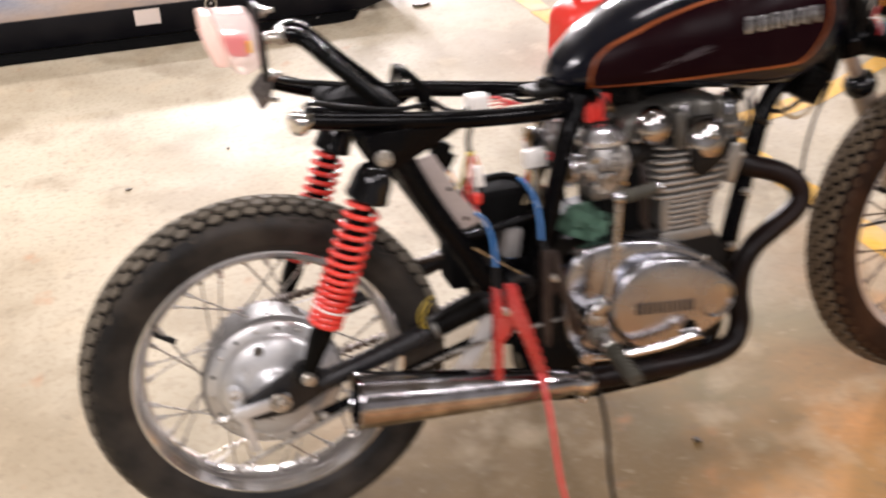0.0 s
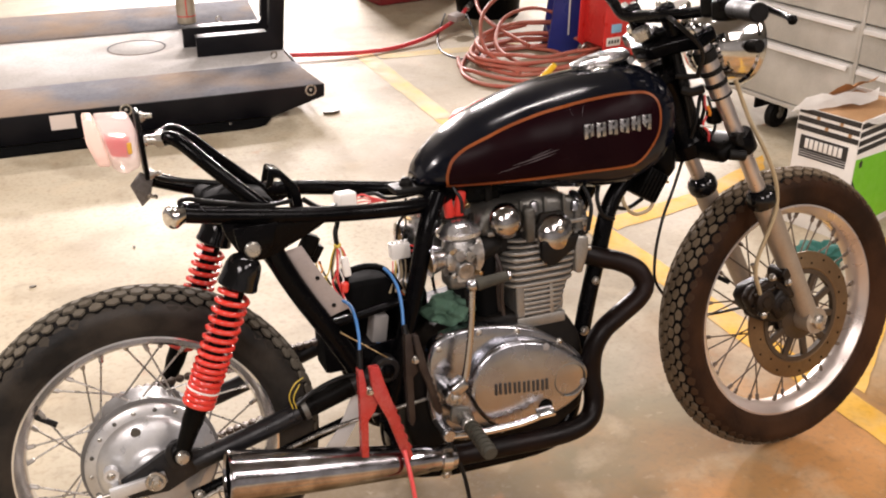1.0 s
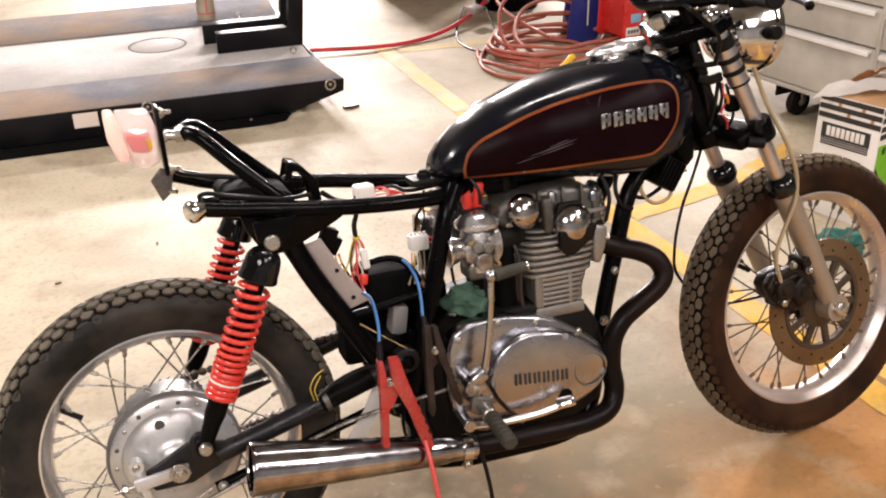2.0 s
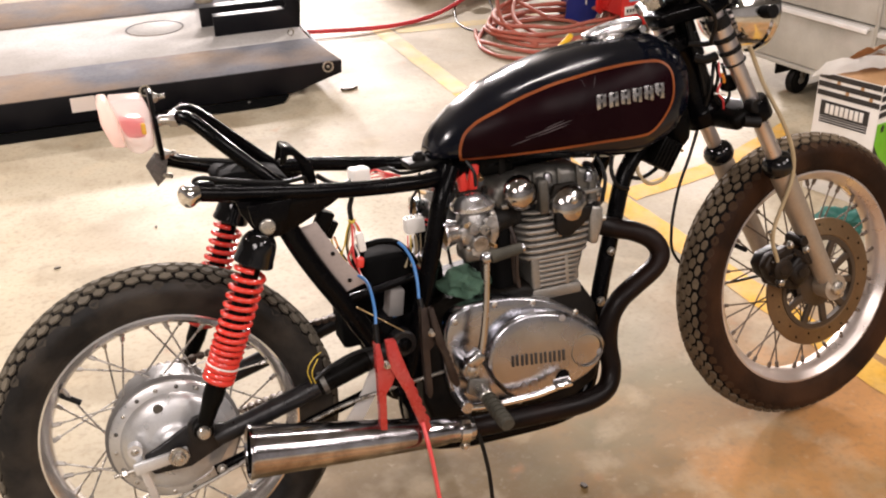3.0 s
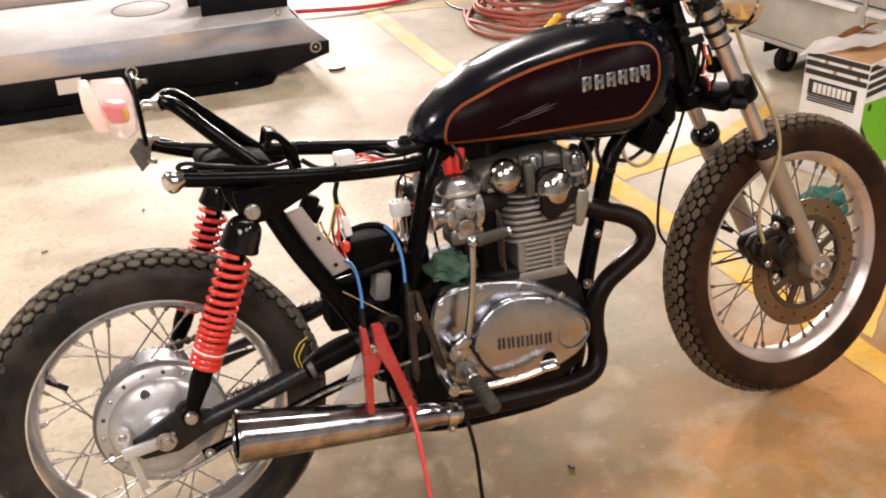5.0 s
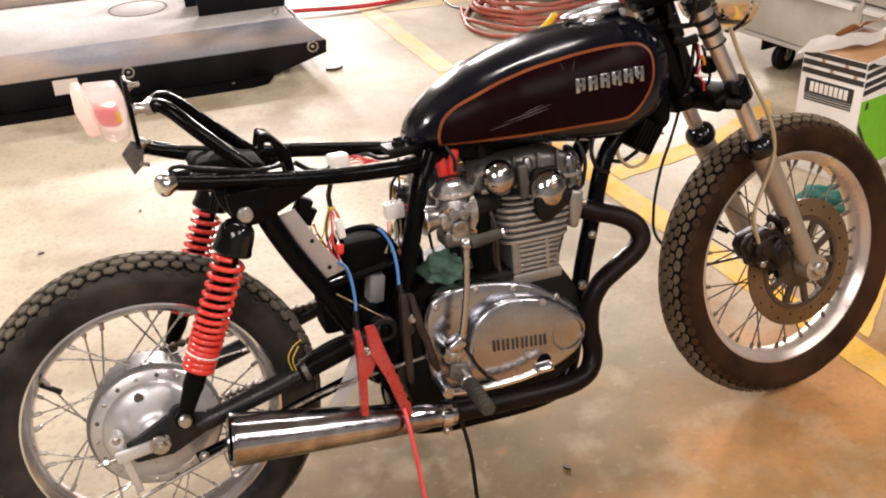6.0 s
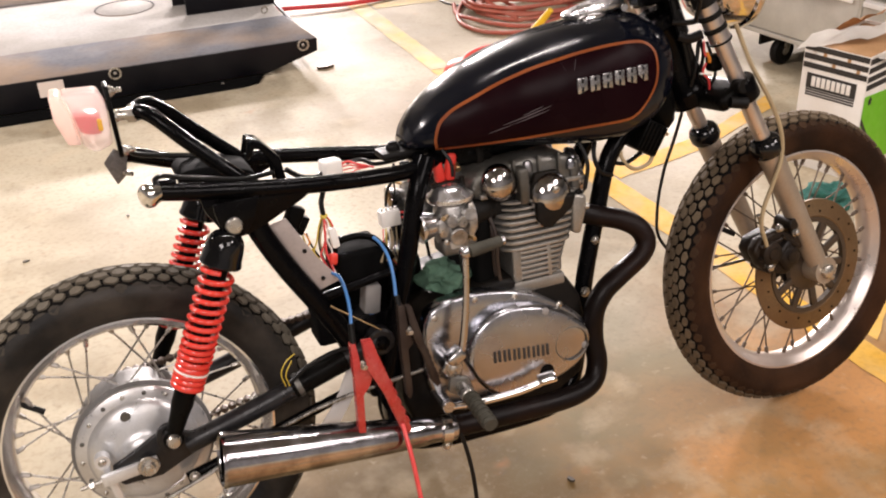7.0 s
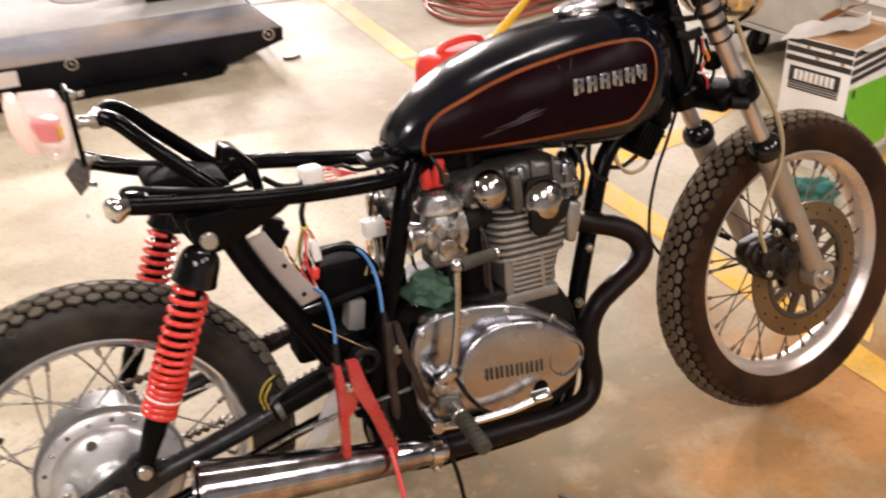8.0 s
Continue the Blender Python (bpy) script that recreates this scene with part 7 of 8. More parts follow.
for s in (-1, 1):
    part("mount_knob", rod(hl + Vector((0.0, s * 0.080, -0.004)), hl + Vector((0.0, s * 0.108, -0.004)), 0.014), RUBBER, lampf, m=STEER)

b0 = A + UP * 0.775 + Vector((-0.004, 0, 0))
near_bar = [(-0.030, -0.07, 0.0), (-0.020, -0.13, 0.002), (-0.020, -0.20, 0.008), (-0.040, -0.27, 0.010), (-0.090, -0.39, 0.006)]
far_bar = [(-0.030, 0.07, 0.0), (-0.020, 0.13, 0.035), (-0.020, 0.20, 0.066), (-0.040, 0.27, 0.080), (-0.090, 0.39, 0.076)]
bars = part("handlebar", pipe([b0 + Vector(p) for p in reversed(near_bar)] + [b0 + Vector((-0.030, 0, 0))] + [b0 + Vector(p) for p in far_bar], 0.011, 14, 6), BLACK_PAINT, bike, "low black handlebar with black grips", m=STEER)
for s, hz in ((-1, 0.008), (1, 0.078)):
    part("grip", rod(b0 + Vector((-0.042, s * 0.275, hz + 0.002)), b0 + Vector((-0.092, s * 0.392, hz - 0.002)), 0.017), RUBBER, bars, m=STEER)
    part("switch_block", block(0.036, 0.045, 0.040, b0 + Vector((-0.034, s * 0.245, hz)), 0.008, 3), BLACK_PLASTIC, bars, m=STEER)
    ball = b0 + Vector((-0.013, s * 0.385, hz - 0.020))
    part("lever", pipe([b0 + Vector((0.0, s * 0.205, hz)), b0 + Vector((0.034, s * 0.225, hz)), b0 + Vector((0.040, s * 0.265, hz - 0.004)), b0 + Vector((0.018, s * 0.33, hz - 0.013)), ball], 0.0058, 10, 8), BLACK_PLASTIC, bars, "black hand lever", m=STEER)
    part("lever_ball", lathe([(0, -0.009), (0.006, -0.007), (0.009, 0), (0.006, 0.007), (0, 0.009)], Matrix.Translation(ball), 14), BLACK_PLASTIC, bars, m=STEER)
part("master_cylinder", block(0.098, 0.052, 0.050, b0 + Vector((0.015, -0.195, 0.018)), 0.010, 3), BLACK_PLASTIC, bars, m=STEER)
part("reservoir_lid", block(0.090, 0.056, 0.012, b0 + Vector((0.015, -0.195, 0.046)), 0.004, 2), BLACK_PAINT, bars, m=STEER)
part("instrument_bracket", block(0.07, 0.13, 0.012, b0 + Vector((0.01, 0.0, -0.01)), 0.004), BLACK_PLASTIC, bars, m=STEER)

# brake caliper and hose on the right leg
CM = STEER @ pose(WB - 0.118, -0.070, RF + 0.066) @ Matrix.Scale(0.86, 4)
body_shape = [(-0.085, 0.022), (-0.066, 0.052), (-0.010, 0.064), (0.034, 0.044), (0.058, 0.004), (0.064, -0.036), (0.020, -0.060), (-0.006, -0.052), (-0.040, -0.040), (-0.066, -0.018)]
cal = part("brake_caliper", plate(body_shape, 0.030, "y", -0.042, 0.008, seg=3), CALIPER, bike, "black front brake caliper", m=CM)
part("caliper_half", plate([(u * 0.88, v * 0.88) for u, v in body_shape], 0.038, "y", -0.006, 0.008, seg=3), CALIPER, cal, m=CM)
for u, v, r in ((-0.038, 0.012, 0.030), (0.018, -0.008, 0.026)):
    part("piston_housing", lathe([(0, 0.0), (r - 0.006, 0.0), (r - 0.001, 0.003), (r, 0.008), (r, 0.020), (0, 0.020)], CM @ pose(u, -0.058, v) @ pose(0, 0, 0, -90, 0, 0), 28), CALIPER, cal)
    part("piston_cap", lathe([(0, -0.001), (r * 0.45, -0.001), (r * 0.50, 0.001), (r * 0.50, 0.006), (0, 0.006)], CM @ pose(u, -0.060, v) @ pose(0, 0, 0, -90, 0, 0), 20), CALIPER, cal)
for u0, v0, u1, v1 in ((-0.070, 0.034, -0.004, 0.040), (-0.072, 0.006, -0.020, -0.028), (0.0, 0.046, 0.046, 0.010)):
    part("caliper_rib", rod((u0, -0.045, v0), (u1, -0.047, v1), 0.0055, seg=10), CALIPER, cal, m=CM)
part("bleed_nipple", rod((WB - 0.150, -0.085, RF + 0.135), (WB - 0.162, -0.088, RF + 0.158), 0.005), STEEL, cal, m=STEER)
part("caliper_lug", rod((WB - 0.085, -0.062, RF + 0.125), (WB - 0.085, -0.112, RF + 0.125), 0.013), CALIPER, cal, m=STEER)
part("caliper_lug", rod((WB - 0.152, -0.062, RF + 0.045), (WB - 0.152, -0.112, RF + 0.045), 0.013), CALIPER, cal, m=STEER)
part("caliper_bridge", block(0.050, 0.085, 0.060, (0, 0, 0), 0.010, 3), CALIPER, cal, m=STEER @ pose(WB - 0.105, -0.075, RF + 0.060, 0, -38, 0))
part("caliper_lug", block(0.09, 0.030, 0.040, (0, 0, 0), 0.008, 2), CALIPER, cal, m=STEER @ pose(WB - 0.070, -0.088, RF + 0.080, 0, -10, 0))
for q in ((-0.125, 0.125), (-0.145, 0.055), (-0.080, 0.105)):
    part("caliper_bolt", bolt((WB + q[0], -0.108, RF + q[1]), (0, -1, 0), 0.007, 0.008), STEEL, cal, m=STEER)
part("brake_hose", pipe([(1.232, -0.080, 0.895), (1.262, -0.090, 0.812), (1.294, -0.110, 0.735), (1.314, -0.118, 0.672), (1.314, -0.120, 0.616), (1.293, -0.120, 0.563), (1.273, -0.120, 0.517), (1.269, -0.120, 0.479), (1.281, -0.120, 0.438), (1.292, -0.120, 0.388)], 0.0045, 10, 8), WIRE_TAN, bike, "tan brake hose")
part("hose_fitting", bolt((1.292, -0.116, 0.384), (0, -1, 0), 0.009, 0.010), STEEL, cal)
part("speedometer_cable", pipe([(1.222, 0.07, 0.740), (1.205, 0.095, 0.640), (1.180, 0.105, 0.560), (1.158, 0.100, 0.470), (1.160, 0.085, 0.405), (1.24, 0.07, 0.33), (1.40, 0.06, 0.325)], 0.0036, 8, 8), WIRE_BLACK, bike, "thin black speedometer cable")

# regulator and wiring under the headstock
REG = pose(1.041, -0.055, 0.700, 0, 32, 0)
reg = part("regulator", block(0.050, 0.056, 0.064, (0, 0, 0), 0.006, 2), BLACK_PLASTIC, bike, "black finned regulator box", m=REG)
for k in range(5):
    part("regulator_fin", block(0.004, 0.005, 0.058, (-0.018 + k * 0.009, -0.0295, 0), 0.001), BLACK_PLASTIC, reg, m=REG)
part("regulator_tab", block(0.010, 0.014, 0.006, (0.027, -0.018, 0.020), 0.002), BRASS, reg, "coppery terminal tab", m=REG)
part("horn", lathe([(0, -0.050), (0.016, -0.049), (0.026, -0.036), (0.030, -0.012), (0.030, 0.014), (0.025, 0.036), (0.014, 0.047), (0, 0.049)], pose(1.080, -0.045, 0.756, 0, -6, 0), 30), BLACK_PLASTIC, bike, "black round horn")
loom = part("wiring_loom", pipe([(0.985, -0.05, 0.702), (0.985, -0.06, 0.665), (1.01, -0.06, 0.640), (1.045, -0.055, 0.642), (1.062, -0.05, 0.660)], 0.0042, 8, 8), WIRE_TAN, bike, "loose wiring loom with white plugs")
part("wire", pipe([(0.930, -0.06, 0.725), (0.915, -0.075, 0.690), (0.925, -0.08, 0.655), (0.955, -0.07, 0.640)], 0.0045, 8, 8), WIRE_BLACK, loom)
part("wire", pipe([(0.972, -0.04, 0.70), (0.960, -0.055, 0.668), (0.990, -0.06, 0.655), (1.03, -0.055, 0.668)], 0.0045, 8, 8), WIRE_BLACK, loom)
for pts, mt, r in (
        ([(1.112, -0.046, 0.955), (1.122, -0.050, 0.905), (1.138, -0.050, 0.855), (1.152, -0.046, 0.800)], WIRE_BLACK, 0.0060),
        ([(1.128, -0.040, 0.930), (1.140, -0.046, 0.880), (1.156, -0.044, 0.830), (1.160, -0.040, 0.790)], WIRE_BLACK, 0.0075),
        ([(1.104, -0.060, 0.912), (1.128, -0.074, 0.910), (1.150, -0.082, 0.912)], WIRE_BLACK, 0.0055),
        ([(1.118, -0.060, 0.884), (1.134, -0.070, 0.878), (1.158, -0.078, 0.884)], WIRE_BLACK, 0.0095),
        ([(1.172, -0.050, 0.870), (1.174, -0.058, 0.840), (1.170, -0.052, 0.800), (1.186, -0.05, 0.775)], WIRE_BLACK, 0.0036),
        ([(1.170, -0.066, 0.868), (1.168, -0.070, 0.850), (1.172, -0.070, 0.838)], WIRE_RED, 0.0020),
        ([(1.174, -0.070, 0.846), (1.178, -0.072, 0.834), (1.180, -0.070, 0.826)], WIRE_ORANGE, 0.0032),
        ([(1.172, -0.070, 0.826), (1.166, -0.068, 0.808), (1.180, -0.066, 0.790), (1.186, -0.06, 0.770)], WIRE_RED, 0.0022),
        ([(1.160, -0.066, 0.806), (1.172, -0.070, 0.804), (1.184, -0.068, 0.800)], WHITE_RING, 0.0018),
        ([(1.195, -0.04, 0.86), (1.20, -0.06, 0.80), (1.185, -0.05, 0.765)], WIRE_BLACK, 0.0032),
        ([(1.17, -0.05, 0.87), (1.155, -0.06, 0.82), (1.150, -0.05, 0.78)], WIRE_BLACK, 0.004),
        ([(0.392, -0.05, 0.735), (0.386, -0.062, 0.718), (0.379, -0.068, 0.702), (0.379, -0.070, 0.679)], WIRE_BLACK, 0.0048),
        ([(0.374, -0.071, 0.680), (0.379, -0.075, 0.676), (0.385, -0.072, 0.680)], WIRE_YELLOW, 0.0030),
        ([(0.377, -0.070, 0.679), (0.368, -0.072, 0.661), (0.360, -0.072, 0.634), (0.353, -0.070, 0.615), (0.362, -0.07, 0.598)], WIRE_YELLOW, 0.0015),
        ([(0.380, -0.070, 0.679), (0.372, -0.074, 0.655), (0.366, -0.073, 0.630), (0.372, -0.072, 0.606)], WIRE_TAN, 0.0016),
        ([(0.379, -0.072, 0.679), (0.376, -0.075, 0.643), (0.374, -0.074, 0.614), (0.378, -0.078, 0.592), (0.386, -0.085, 0.558)], WIRE_RED, 0.0022),
        ([(0.381, -0.070, 0.679), (0.382, -0.073, 0.650), (0.370, -0.074, 0.622), (0.364, -0.073, 0.606), (0.376, -0.078, 0.575)], WIRE_RED, 0.0017),
        ([(0.378, -0.071, 0.679), (0.384, -0.076, 0.664), (0.378, -0.076, 0.636), (0.384, -0.076, 0.612), (0.380, -0.08, 0.585), (0.392, -0.09, 0.548)], WHITE_RING, 0.0014),
        ([(0.381, -0.068, 0.679), (0.389, -0.070, 0.668), (0.393, -0.071, 0.655)], WIRE_RED, 0.0016),
        ([(0.379, -0.068, 0.679), (0.386, -0.069, 0.670), (0.390, -0.070, 0.655)], WIRE_YELLOW, 0.0014),
        ([(0.378, -0.066, 0.679), (0.366, -0.068, 0.640), (0.368, -0.068, 0.600), (0.386, -0.076, 0.560)], WIRE_BLACK, 0.0022),
        ([(0.338, -0.066, 0.652), (0.340, -0.070, 0.634), (0.345, -0.071, 0.620), (0.352, -0.071, 0.621), (0.350, -0.07, 0.606)], WIRE_YELLOW, 0.0015),
        ([(0.342, -0.066, 0.652), (0.348, -0.070, 0.636), (0.342, -0.070, 0.624), (0.357, -0.070, 0.600)], WIRE_ORANGE, 0.0014),
        ([(0.345, -0.064, 0.652), (0.350, -0.066, 0.630), (0.362, -0.068, 0.602)], WIRE_BLACK, 0.0018),
        ([(0.330, -0.05, 0.768), (0.355, -0.04, 0.748), (0.385, -0.02, 0.736), (0.405, -0.005, 0.738)], WIRE_BLACK, 0.005),
        ([(0.436, 0.0, 0.742), (0.452, 0.0, 0.748), (0.470, 0.0, 0.740), (0.50, 0, 0.728)], WIRE_RED, 0.002),
        ([(0.452, 0.01, 0.744), (0.480, 0.01, 0.744), (0.51, 0.01, 0.730), (0.57, 0.0, 0.735)], WIRE_BLACK, 0.004),
        ([(0.530, -0.03, 0.735), (0.518, -0.05, 0.712), (0.505, -0.052, 0.694), (0.501, -0.046, 0.664)], WIRE_BLACK, 0.0028),
        ([(0.520, -0.04, 0.72), (0.522, -0.045, 0.69), (0.513, -0.042, 0.655)], WIRE_BLACK, 0.0018),
        ([(0.500, -0.04, 0.612), (0.488, -0.045, 0.585), (0.478, -0.05, 0.560)], WIRE_TAN, 0.0026),
        ([(0.508, -0.04, 0.612), (0.502, -0.045, 0.588), (0.490, -0.05, 0.560)], WIRE_TAN, 0.0026),
        ([(0.44, -0.06, 0.47), (0.50, -0.07, 0.46), (0.54, -0.06, 0.46)], WIRE_BLUE, 0.003),
        ([(0.255, -0.130, 0.402), (0.250, -0.136, 0.430), (0.262, -0.134, 0.450), (0.280, -0.128, 0.458)], WIRE_YELLOW, 0.0011),
        ([(0.262, -0.130, 0.400), (0.258, -0.134, 0.425), (0.272, -0.132, 0.448)], WIRE_YELLOW, 0.0011),
        ([(0.262, -0.128, 0.405), (0.300, -0.128, 0.428), (0.36, -0.12, 0.44), (0.42, -0.11, 0.425)], WIRE_BLACK, 0.0042),
        ([(0.112, -0.130, 0.800), (0.108, -0.128, 0.812), (0.122, -0.124, 0.815), (0.150, -0.120, 0.806), (0.19, -0.118, 0.796), (0.25, -0.110, 0.782), (0.30, -0.09, 0.778)], WIRE_BLACK, 0.0042),
        ([(0.074, 0.010, 0.842), (0.100, 0.025, 0.822), (0.17, 0.05, 0.802), (0.24, 0.06, 0.785)], WIRE_BLACK, 0.0048)):
    part("wire", pipe(pts, r, 8, 8), mt, loom)
bundle = random.Random(31)
for n, mt in enumerate((WIRE_RED, WIRE_YELLOW, WHITE_RING, WIRE_TAN, WIRE_BLACK, WIRE_TAN)):
    dx = (n - 2.5) * 0.005
    part("wire", pipe([(0.504 + dx, -0.042, 0.620), (0.503 + dx + bundle.uniform(-0.003, 0.003), -0.050, 0.597), (0.500 + dx * 0.8, -0.052, 0.578), (0.515 + dx * 0.3, -0.040, 0.545)], 0.0013, 6, 8), mt, loom)
for n, mt in enumerate((WIRE_RED, WIRE_RED, WIRE_BLACK)):
    part("wire", pipe([(0.516, -0.040, 0.640 - 0.008 * n), (0.534, -0.045, 0.644 - 0.01 * n), (0.545, -0.04, 0.60), (0.548, -0.03, 0.54)], 0.0022, 6, 8), mt, loom)
for n in range(4):
    part("wire", pipe([(0.434, -0.010, 0.748 - 0.006 * n), (0.446 + 0.004 * n, -0.015, 0.752 - 0.007 * n), (0.462, -0.01, 0.744 - 0.004 * n), (0.49, 0, 0.730)], 0.0014, 6, 8), WIRE_RED, loom)
part("plug", block(0.030, 0.026, 0.034, (1.196, -0.062, 0.822), 0.008, 3), BLACK_PLASTIC, loom, "black rubber connector block")
part("relay_plug", block(0.026, 0.022, 0.034, (0, 0, 0), 0.003, 2), BLACK_PLASTIC, loom, "black relay plug", m=pose(0.334, -0.070, 0.673, 0, 32, 0))
part("plug", block(0.038, 0.030, 0.032, (0.418, -0.005, 0.744), 0.006, 3, m=pose(0, 0, 0, 0, 2, 12)), WHITE_RING, loom, "white plastic connector")
socket = part("plug", block(0.038, 0.026, 0.030, (0.506, -0.042, 0.640), 0.004, 2), WHITE_RING, loom, "white plastic connector")
for k in range(4):
    part("terminal", rod((0.493 + k * 0.0086, -0.044, 0.653), (0.493 + k * 0.0086, -0.044, 0.660), 0.0032, seg=8), WHITE_RING, socket)
part("plug", block(0.014, 0.013, 0.038, (0, 0, 0), 0.003, 2), WHITE_RING, loom, m=pose(0.391, -0.074, 0.636, 0, -6, 0))
part("plug", block(0.015, 0.014, 0.022, (0, 0, 0), 0.005, 3), RED_SPRING, loom, "red wire boot", m=pose(0.384, -0.078, 0.598, 0, 10, 0))
for n, (dx, tilt) in enumerate(((-0.014, -8), (0.010, 10))):
    part("red_boot", block(0.020, 0.016, 0.052, (0, 0, 0), 0.006, 3), RED_CAN, loom, "red rubber boot", m=pose(0.620 + dx, -0.052, 0.716, 0, tilt, 0))
part("cable_tail", pipe([(0.612, -0.07, 0.755), (0.622, -0.082, 0.732), (0.622, -0.085, 0.706)], 0.0035, 8, 6), WIRE_BLACK, loom)

part("frame_spine", block(0.30, 0.11, 0.055, (0.748, 0.0, 0.7475), 0.012, 3), BLACK_PAINT, frame_part, "black frame spine under the tank")
# made-up block, shaped like a coil, that closes the bright gap under the tank
coil = part("ignition_coil", block(0.085, 0.050, 0.046, (0.675, -0.030, 0.735), 0.010, 3), BLACK_PLASTIC, bike, "black filler block under the tank")
part("coil_terminal", rod((0.640, -0.050, 0.720), (0.640, -0.068, 0.712), 0.006), BRASS, coil)
part("coil_strap", block(0.014, 0.056, 0.052, (0.690, -0.030, 0.735), 0.003), CAST_DARK, coil)

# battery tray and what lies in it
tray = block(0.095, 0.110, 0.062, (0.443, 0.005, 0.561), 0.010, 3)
part("battery_box", tray, DEAD_BLACK, bike, "black plastic battery box")
# filler added to hide the pale floor behind the battery box
part("battery_tray", block(0.150, 0.075, 0.150, (0.425, 0.045, 0.465), 0.010, 2), DEAD_BLACK, bike, "dead black block filling the gap below the box")
part("battery_lip", pipe([(0.392, -0.056, 0.600), (0.398, -0.056, 0.618), (0.43, -0.057, 0.624), (0.462, -0.057, 0.616), (0.484, -0.056, 0.592), (0.498, -0.055, 0.566)], 0.0065, 10, 6), BLACK_PLASTIC, bike, "black rounded tray lip")
part("fuse_box", block(0.030, 0.040, 0.055, (0.447, -0.055, 0.500), 0.004, 2, m=pose(0, 0, 0, 0, 10, 0)), CARTON_GREY, bike, "grey plastic fuse holder")
part("side_brace", rod((0.335, -0.09, 0.532), (0.500, -0.09, 0.557), 0.0085), BLACK_PAINT, bike, "black cross brace")
part("needle_rod", rod((0.355, -0.135, 0.534), (0.436, -0.150, 0.473), 0.0015, 0.0009), BRASS, bike, "thin coppery wire")
part("air_filter_rubber", block(0.07, 0.12, 0.11, (0.53, 0.03, 0.50), 0.02, 3), BLACK_PLASTIC, bike, "black inner engine bracket")

cl = part("green_rag", cloth(0.043, 0.05, 0.028, 8.0), RAG_GREEN, m=pose(0, 0, 0.0065, LEAN, 0, 0) @ pose(0.592, -0.055, 0.492))
tagged(cl, "dark green cloth stuffed behind the engine case", "rag")


part("plastic_strip", plate([(0.376, 0.392), (0.392, 0.384), (0.388, 0.345), (0.346, 0.283), (0.309, 0.288), (0.330, 0.312), (0.352, 0.345)], 0.003, "y", -0.100, 0.001), surface("milky_plastic", (0.62, 0.60, 0.57), 0.4, 0, (0.5, 0.48, 0.45), 20, 0.5), bike, "milky white plastic strip")


# ---- jump-start clamps and their leads ----
def clamp(name, label, arms, material, at_y, deep, ribs, lead, lead_mat, sleeve):
    """Two folded sheet-metal arms on a pin, with a spring between them; outlines in the machine's x and z."""
    LM_ = pose(0, 0, 0.0065, LEAN, 0, 0)
    t = thing(name, label, "clamp")
    for (outline, off), wide in zip(arms, (1.0, 0.8)):
        y = at_y + off
        d = deep * wide
        n = len(outline)
        cx, cz = sum(p[0] for p in outline) / n, sum(p[1] for p in outline) / n
        # a folded channel: two cheeks and a web along the outer edge
        arm = part("jaw_arm", plate(outline, 0.0034, "y", y - d / 2, 0.0012), material, t, m=LM_)
        part("cheek", plate(outline, 0.0034, "y", y + d / 2 - 0.0034, 0.0012), material, arm, m=LM_)
        k = n // 2 + 1
        for (xa, za), (xb, zb) in zip(outline[:k], outline[1:k]):
            a, b = Vector((xa, 0, za)), Vector((xb, 0, zb))
            u = (b - a).normalized()
            inn = Vector((cx, 0, cz)) - (a + b) / 2
            inn = (inn - u * inn.dot(u)).normalized()
            web = bmesh.new()
            v = [web.verts.new(p + inn * e_ + Vector((0, y + g, 0))) for p in (a, b) for e_ in (0.0002, 0.0032) for g in (-d / 2 + 0.003, d / 2 - 0.003)]
            for q in ((0, 1, 5, 4), (2, 3, 7, 6), (0, 2, 6, 4), (1, 3, 7, 5), (0, 1, 3, 2), (4, 5, 7, 6)):
                web.faces.new([v[i] for i in q])
            part("web", web, material, arm, m=LM_)
    for (xa, za), (xb, zb) in ribs[:1]:
        for f in (0.10, 0.30, 0.50, 0.70, 0.90):
            p = Vector((xa, at_y - 0.006, za)).lerp(Vector((xb, at_y - 0.006, zb)), f)
            part("grip_rib", block(0.0030, deep * 0.62, 0.0105, (0, 0, 0), 0.0012), material, t, m=LM_ @ Matrix.Translation(p) @ Matrix.Rotation(math.atan2(xb - xa, zb - za), 4, "Y"))
    (px, pz), _ = ribs[1]
    part("pivot_pin", rod((px, at_y - deep / 2 - 0.003, pz), (px, at_y + deep / 2 + 0.003, pz), 0.0045), STEEL, t, m=LM_)
    coil_ = [(px + 0.0062 * math.cos(a), at_y - deep * 0.3 + deep * 0.6 * a / 31.4, pz + 0.0062 * math.sin(a)) for a in np.linspace(0, 31.4, 60)]
    part("spring", pipe(coil_, 0.0013, 6, 1, soft=False), STEEL, t, m=LM_)
    part("sleeve", rod(Vector(sleeve[0]), Vector(sleeve[1]), 0.0056), WIRE_BLACK, t, m=LM_)
    part("upper_lead", pipe(sleeve[2], 0.0030, 10, 8), WIRE_BLUE, t, "blue cable", m=LM_)
    part("lead", pipe(lead, 0.0042, 10, 8), lead_mat, t)
    return t


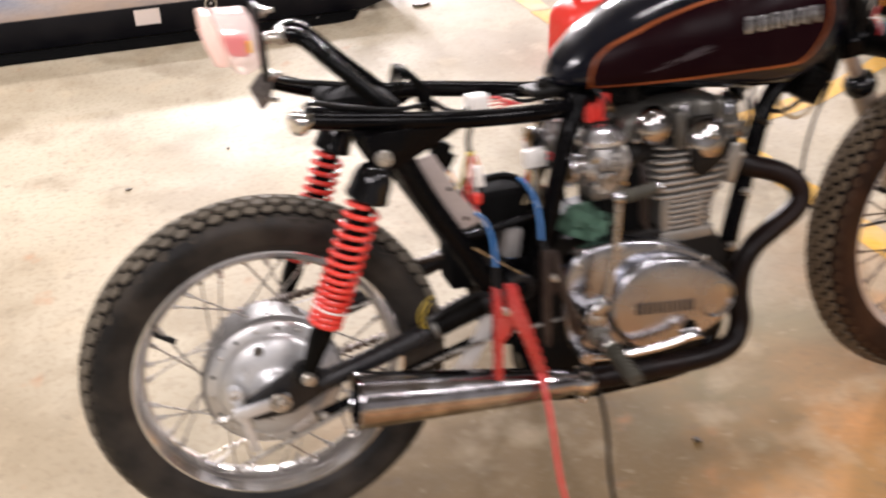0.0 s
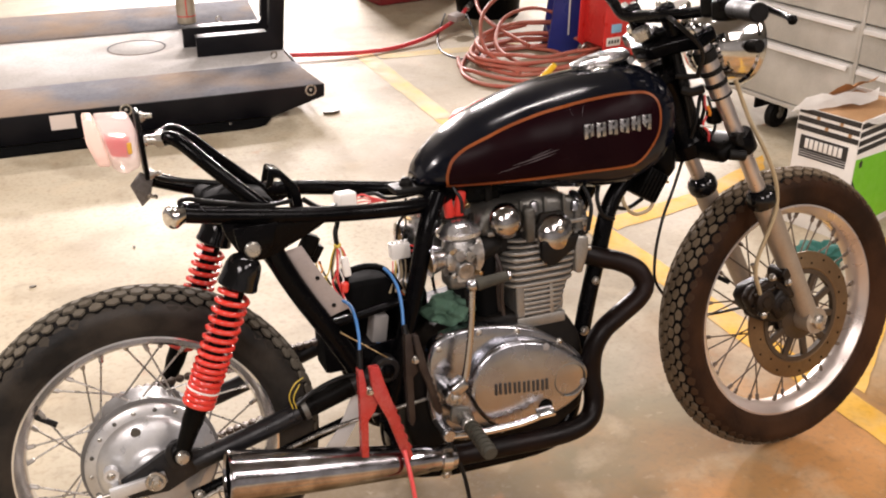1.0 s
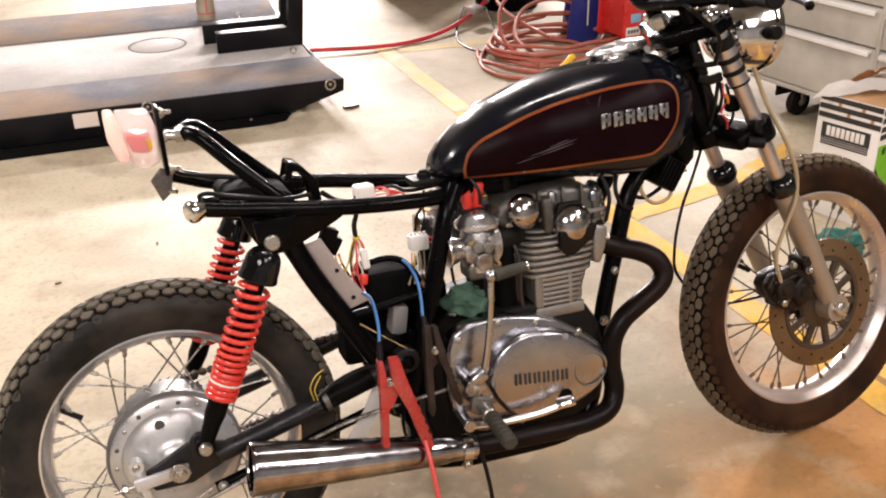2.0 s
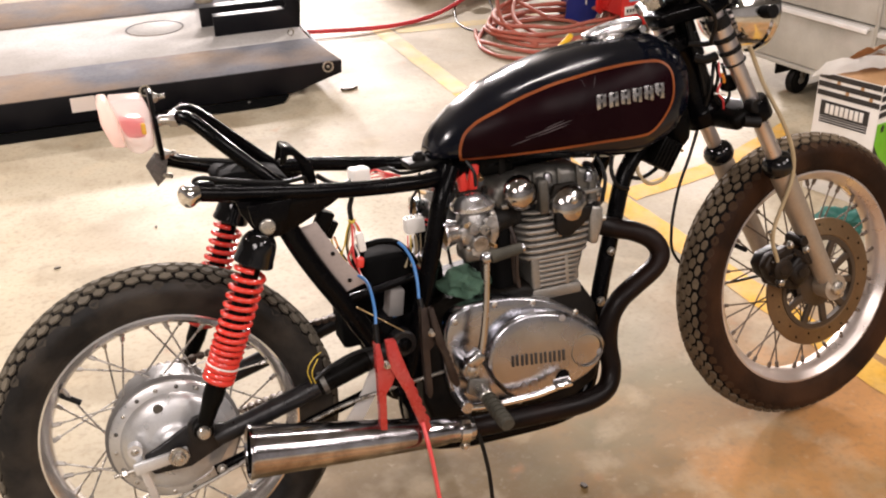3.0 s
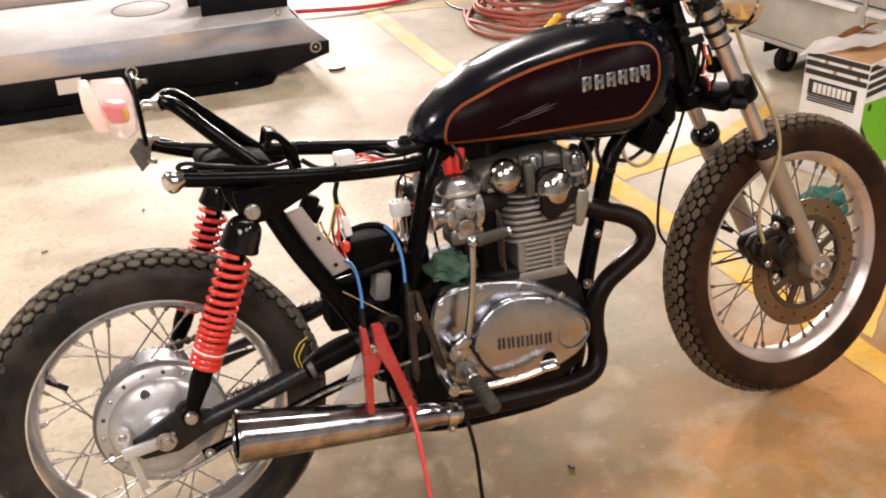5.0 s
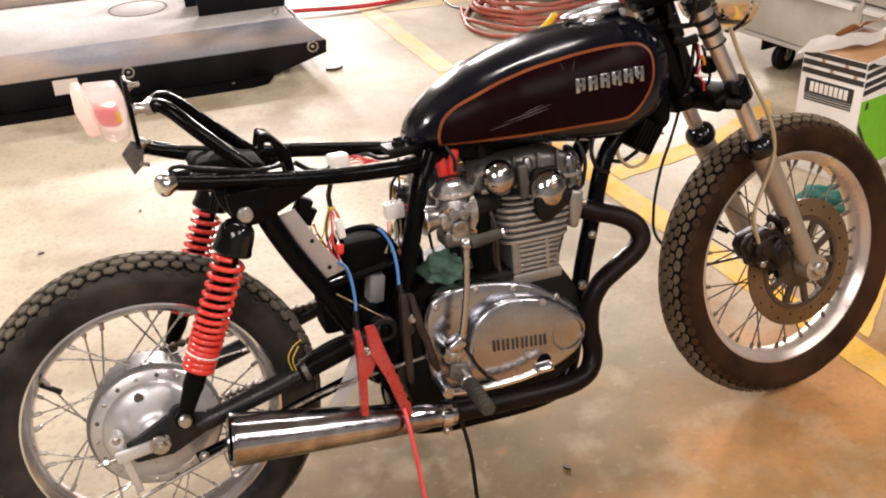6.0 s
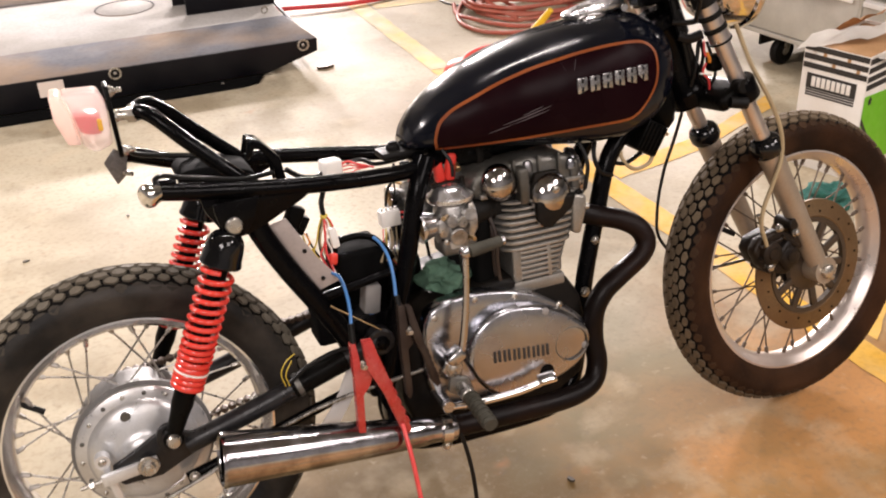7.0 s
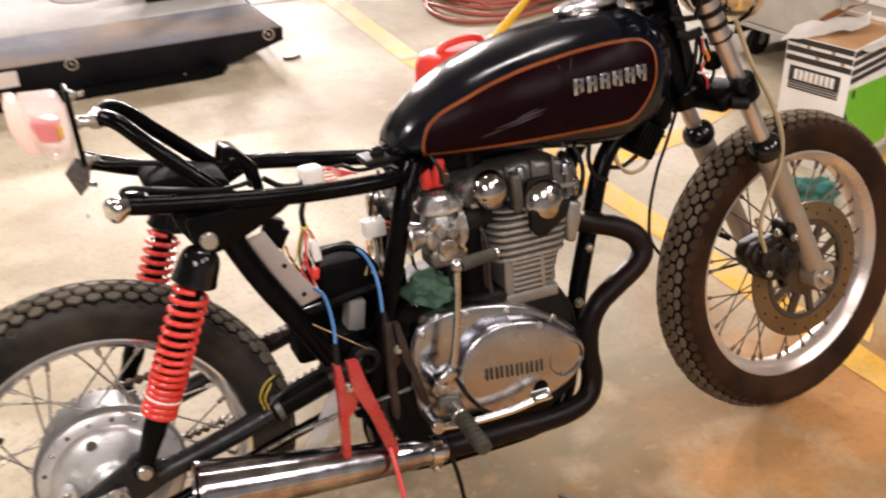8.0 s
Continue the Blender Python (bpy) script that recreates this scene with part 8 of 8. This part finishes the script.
clamp("red_clamp", "worn red jump-lead clamp hanging from the frame with a blue cable",
      (([(0.3665, 0.481), (0.3645, 0.405), (0.3575, 0.275), (0.3620, 0.265), (0.3700, 0.278), (0.3775, 0.380), (0.3900, 0.394), (0.3975, 0.410), (0.3930, 0.430), (0.3800, 0.440), (0.3755, 0.481)], 0.005),
       ([(0.4040, 0.483), (0.4110, 0.454), (0.4340, 0.372), (0.4550, 0.292), (0.4490, 0.284), (0.4350, 0.298), (0.4140, 0.372), (0.4000, 0.404), (0.3890, 0.430), (0.3860, 0.484)], -0.002)), CLAMP_RED, -0.194, 0.017,
      (((0.4250, 0.405), (0.4530, 0.304)), ((0.3850, 0.436), None)),
      [(0.438, -0.148, 0.345), (0.440, -0.190, 0.290), (0.446, -0.245, 0.16), (0.470, -0.30, 0.05), (0.52, -0.34, 0.010), (0.62, -0.42, 0.008), (0.78, -0.60, 0.008), (0.9, -0.95, 0.008)], WIRE_RED,
      ((0.3725, -0.190, 0.470), (0.3765, -0.178, 0.512), [(0.3762, -0.180, 0.508), (0.381, -0.166, 0.532), (0.384, -0.140, 0.558), (0.383, -0.110, 0.573), (0.370, -0.095, 0.582)]))
clamp("black_clamp", "grimy brown-black jump-lead clamp beside the engine cover",
      (([(0.4640, 0.522), (0.4600, 0.440), (0.4610, 0.345), (0.4670, 0.338), (0.4720, 0.350), (0.4735, 0.436), (0.4850, 0.446), (0.4790, 0.470), (0.4760, 0.522)], 0.005),
       ([(0.4870, 0.520), (0.5020, 0.450), (0.5190, 0.386), (0.5260, 0.356), (0.5180, 0.350), (0.5090, 0.364), (0.4980, 0.420), (0.4860, 0.450), (0.4780, 0.520)], -0.002)), CLAMP_BLACK, -0.174, 0.017,
      (((0.5060, 0.435), (0.5220, 0.368)), ((0.4800, 0.470), None)),
      [(0.512, -0.105, 0.365), (0.545, -0.140, 0.300), (0.560, -0.170, 0.215), (0.565, -0.195, 0.10), (0.58, -0.215, 0.02), (0.62, -0.26, 0.009), (0.66, -0.50, 0.008), (0.72, -0.95, 0.008)], WIRE_BLACK,
      ((0.469, -0.165, 0.515), (0.469, -0.158, 0.535), [(0.467, -0.160, 0.524), (0.473, -0.140, 0.562), (0.474, -0.120, 0.593), (0.470, -0.095, 0.612), (0.462, -0.078, 0.622)]))
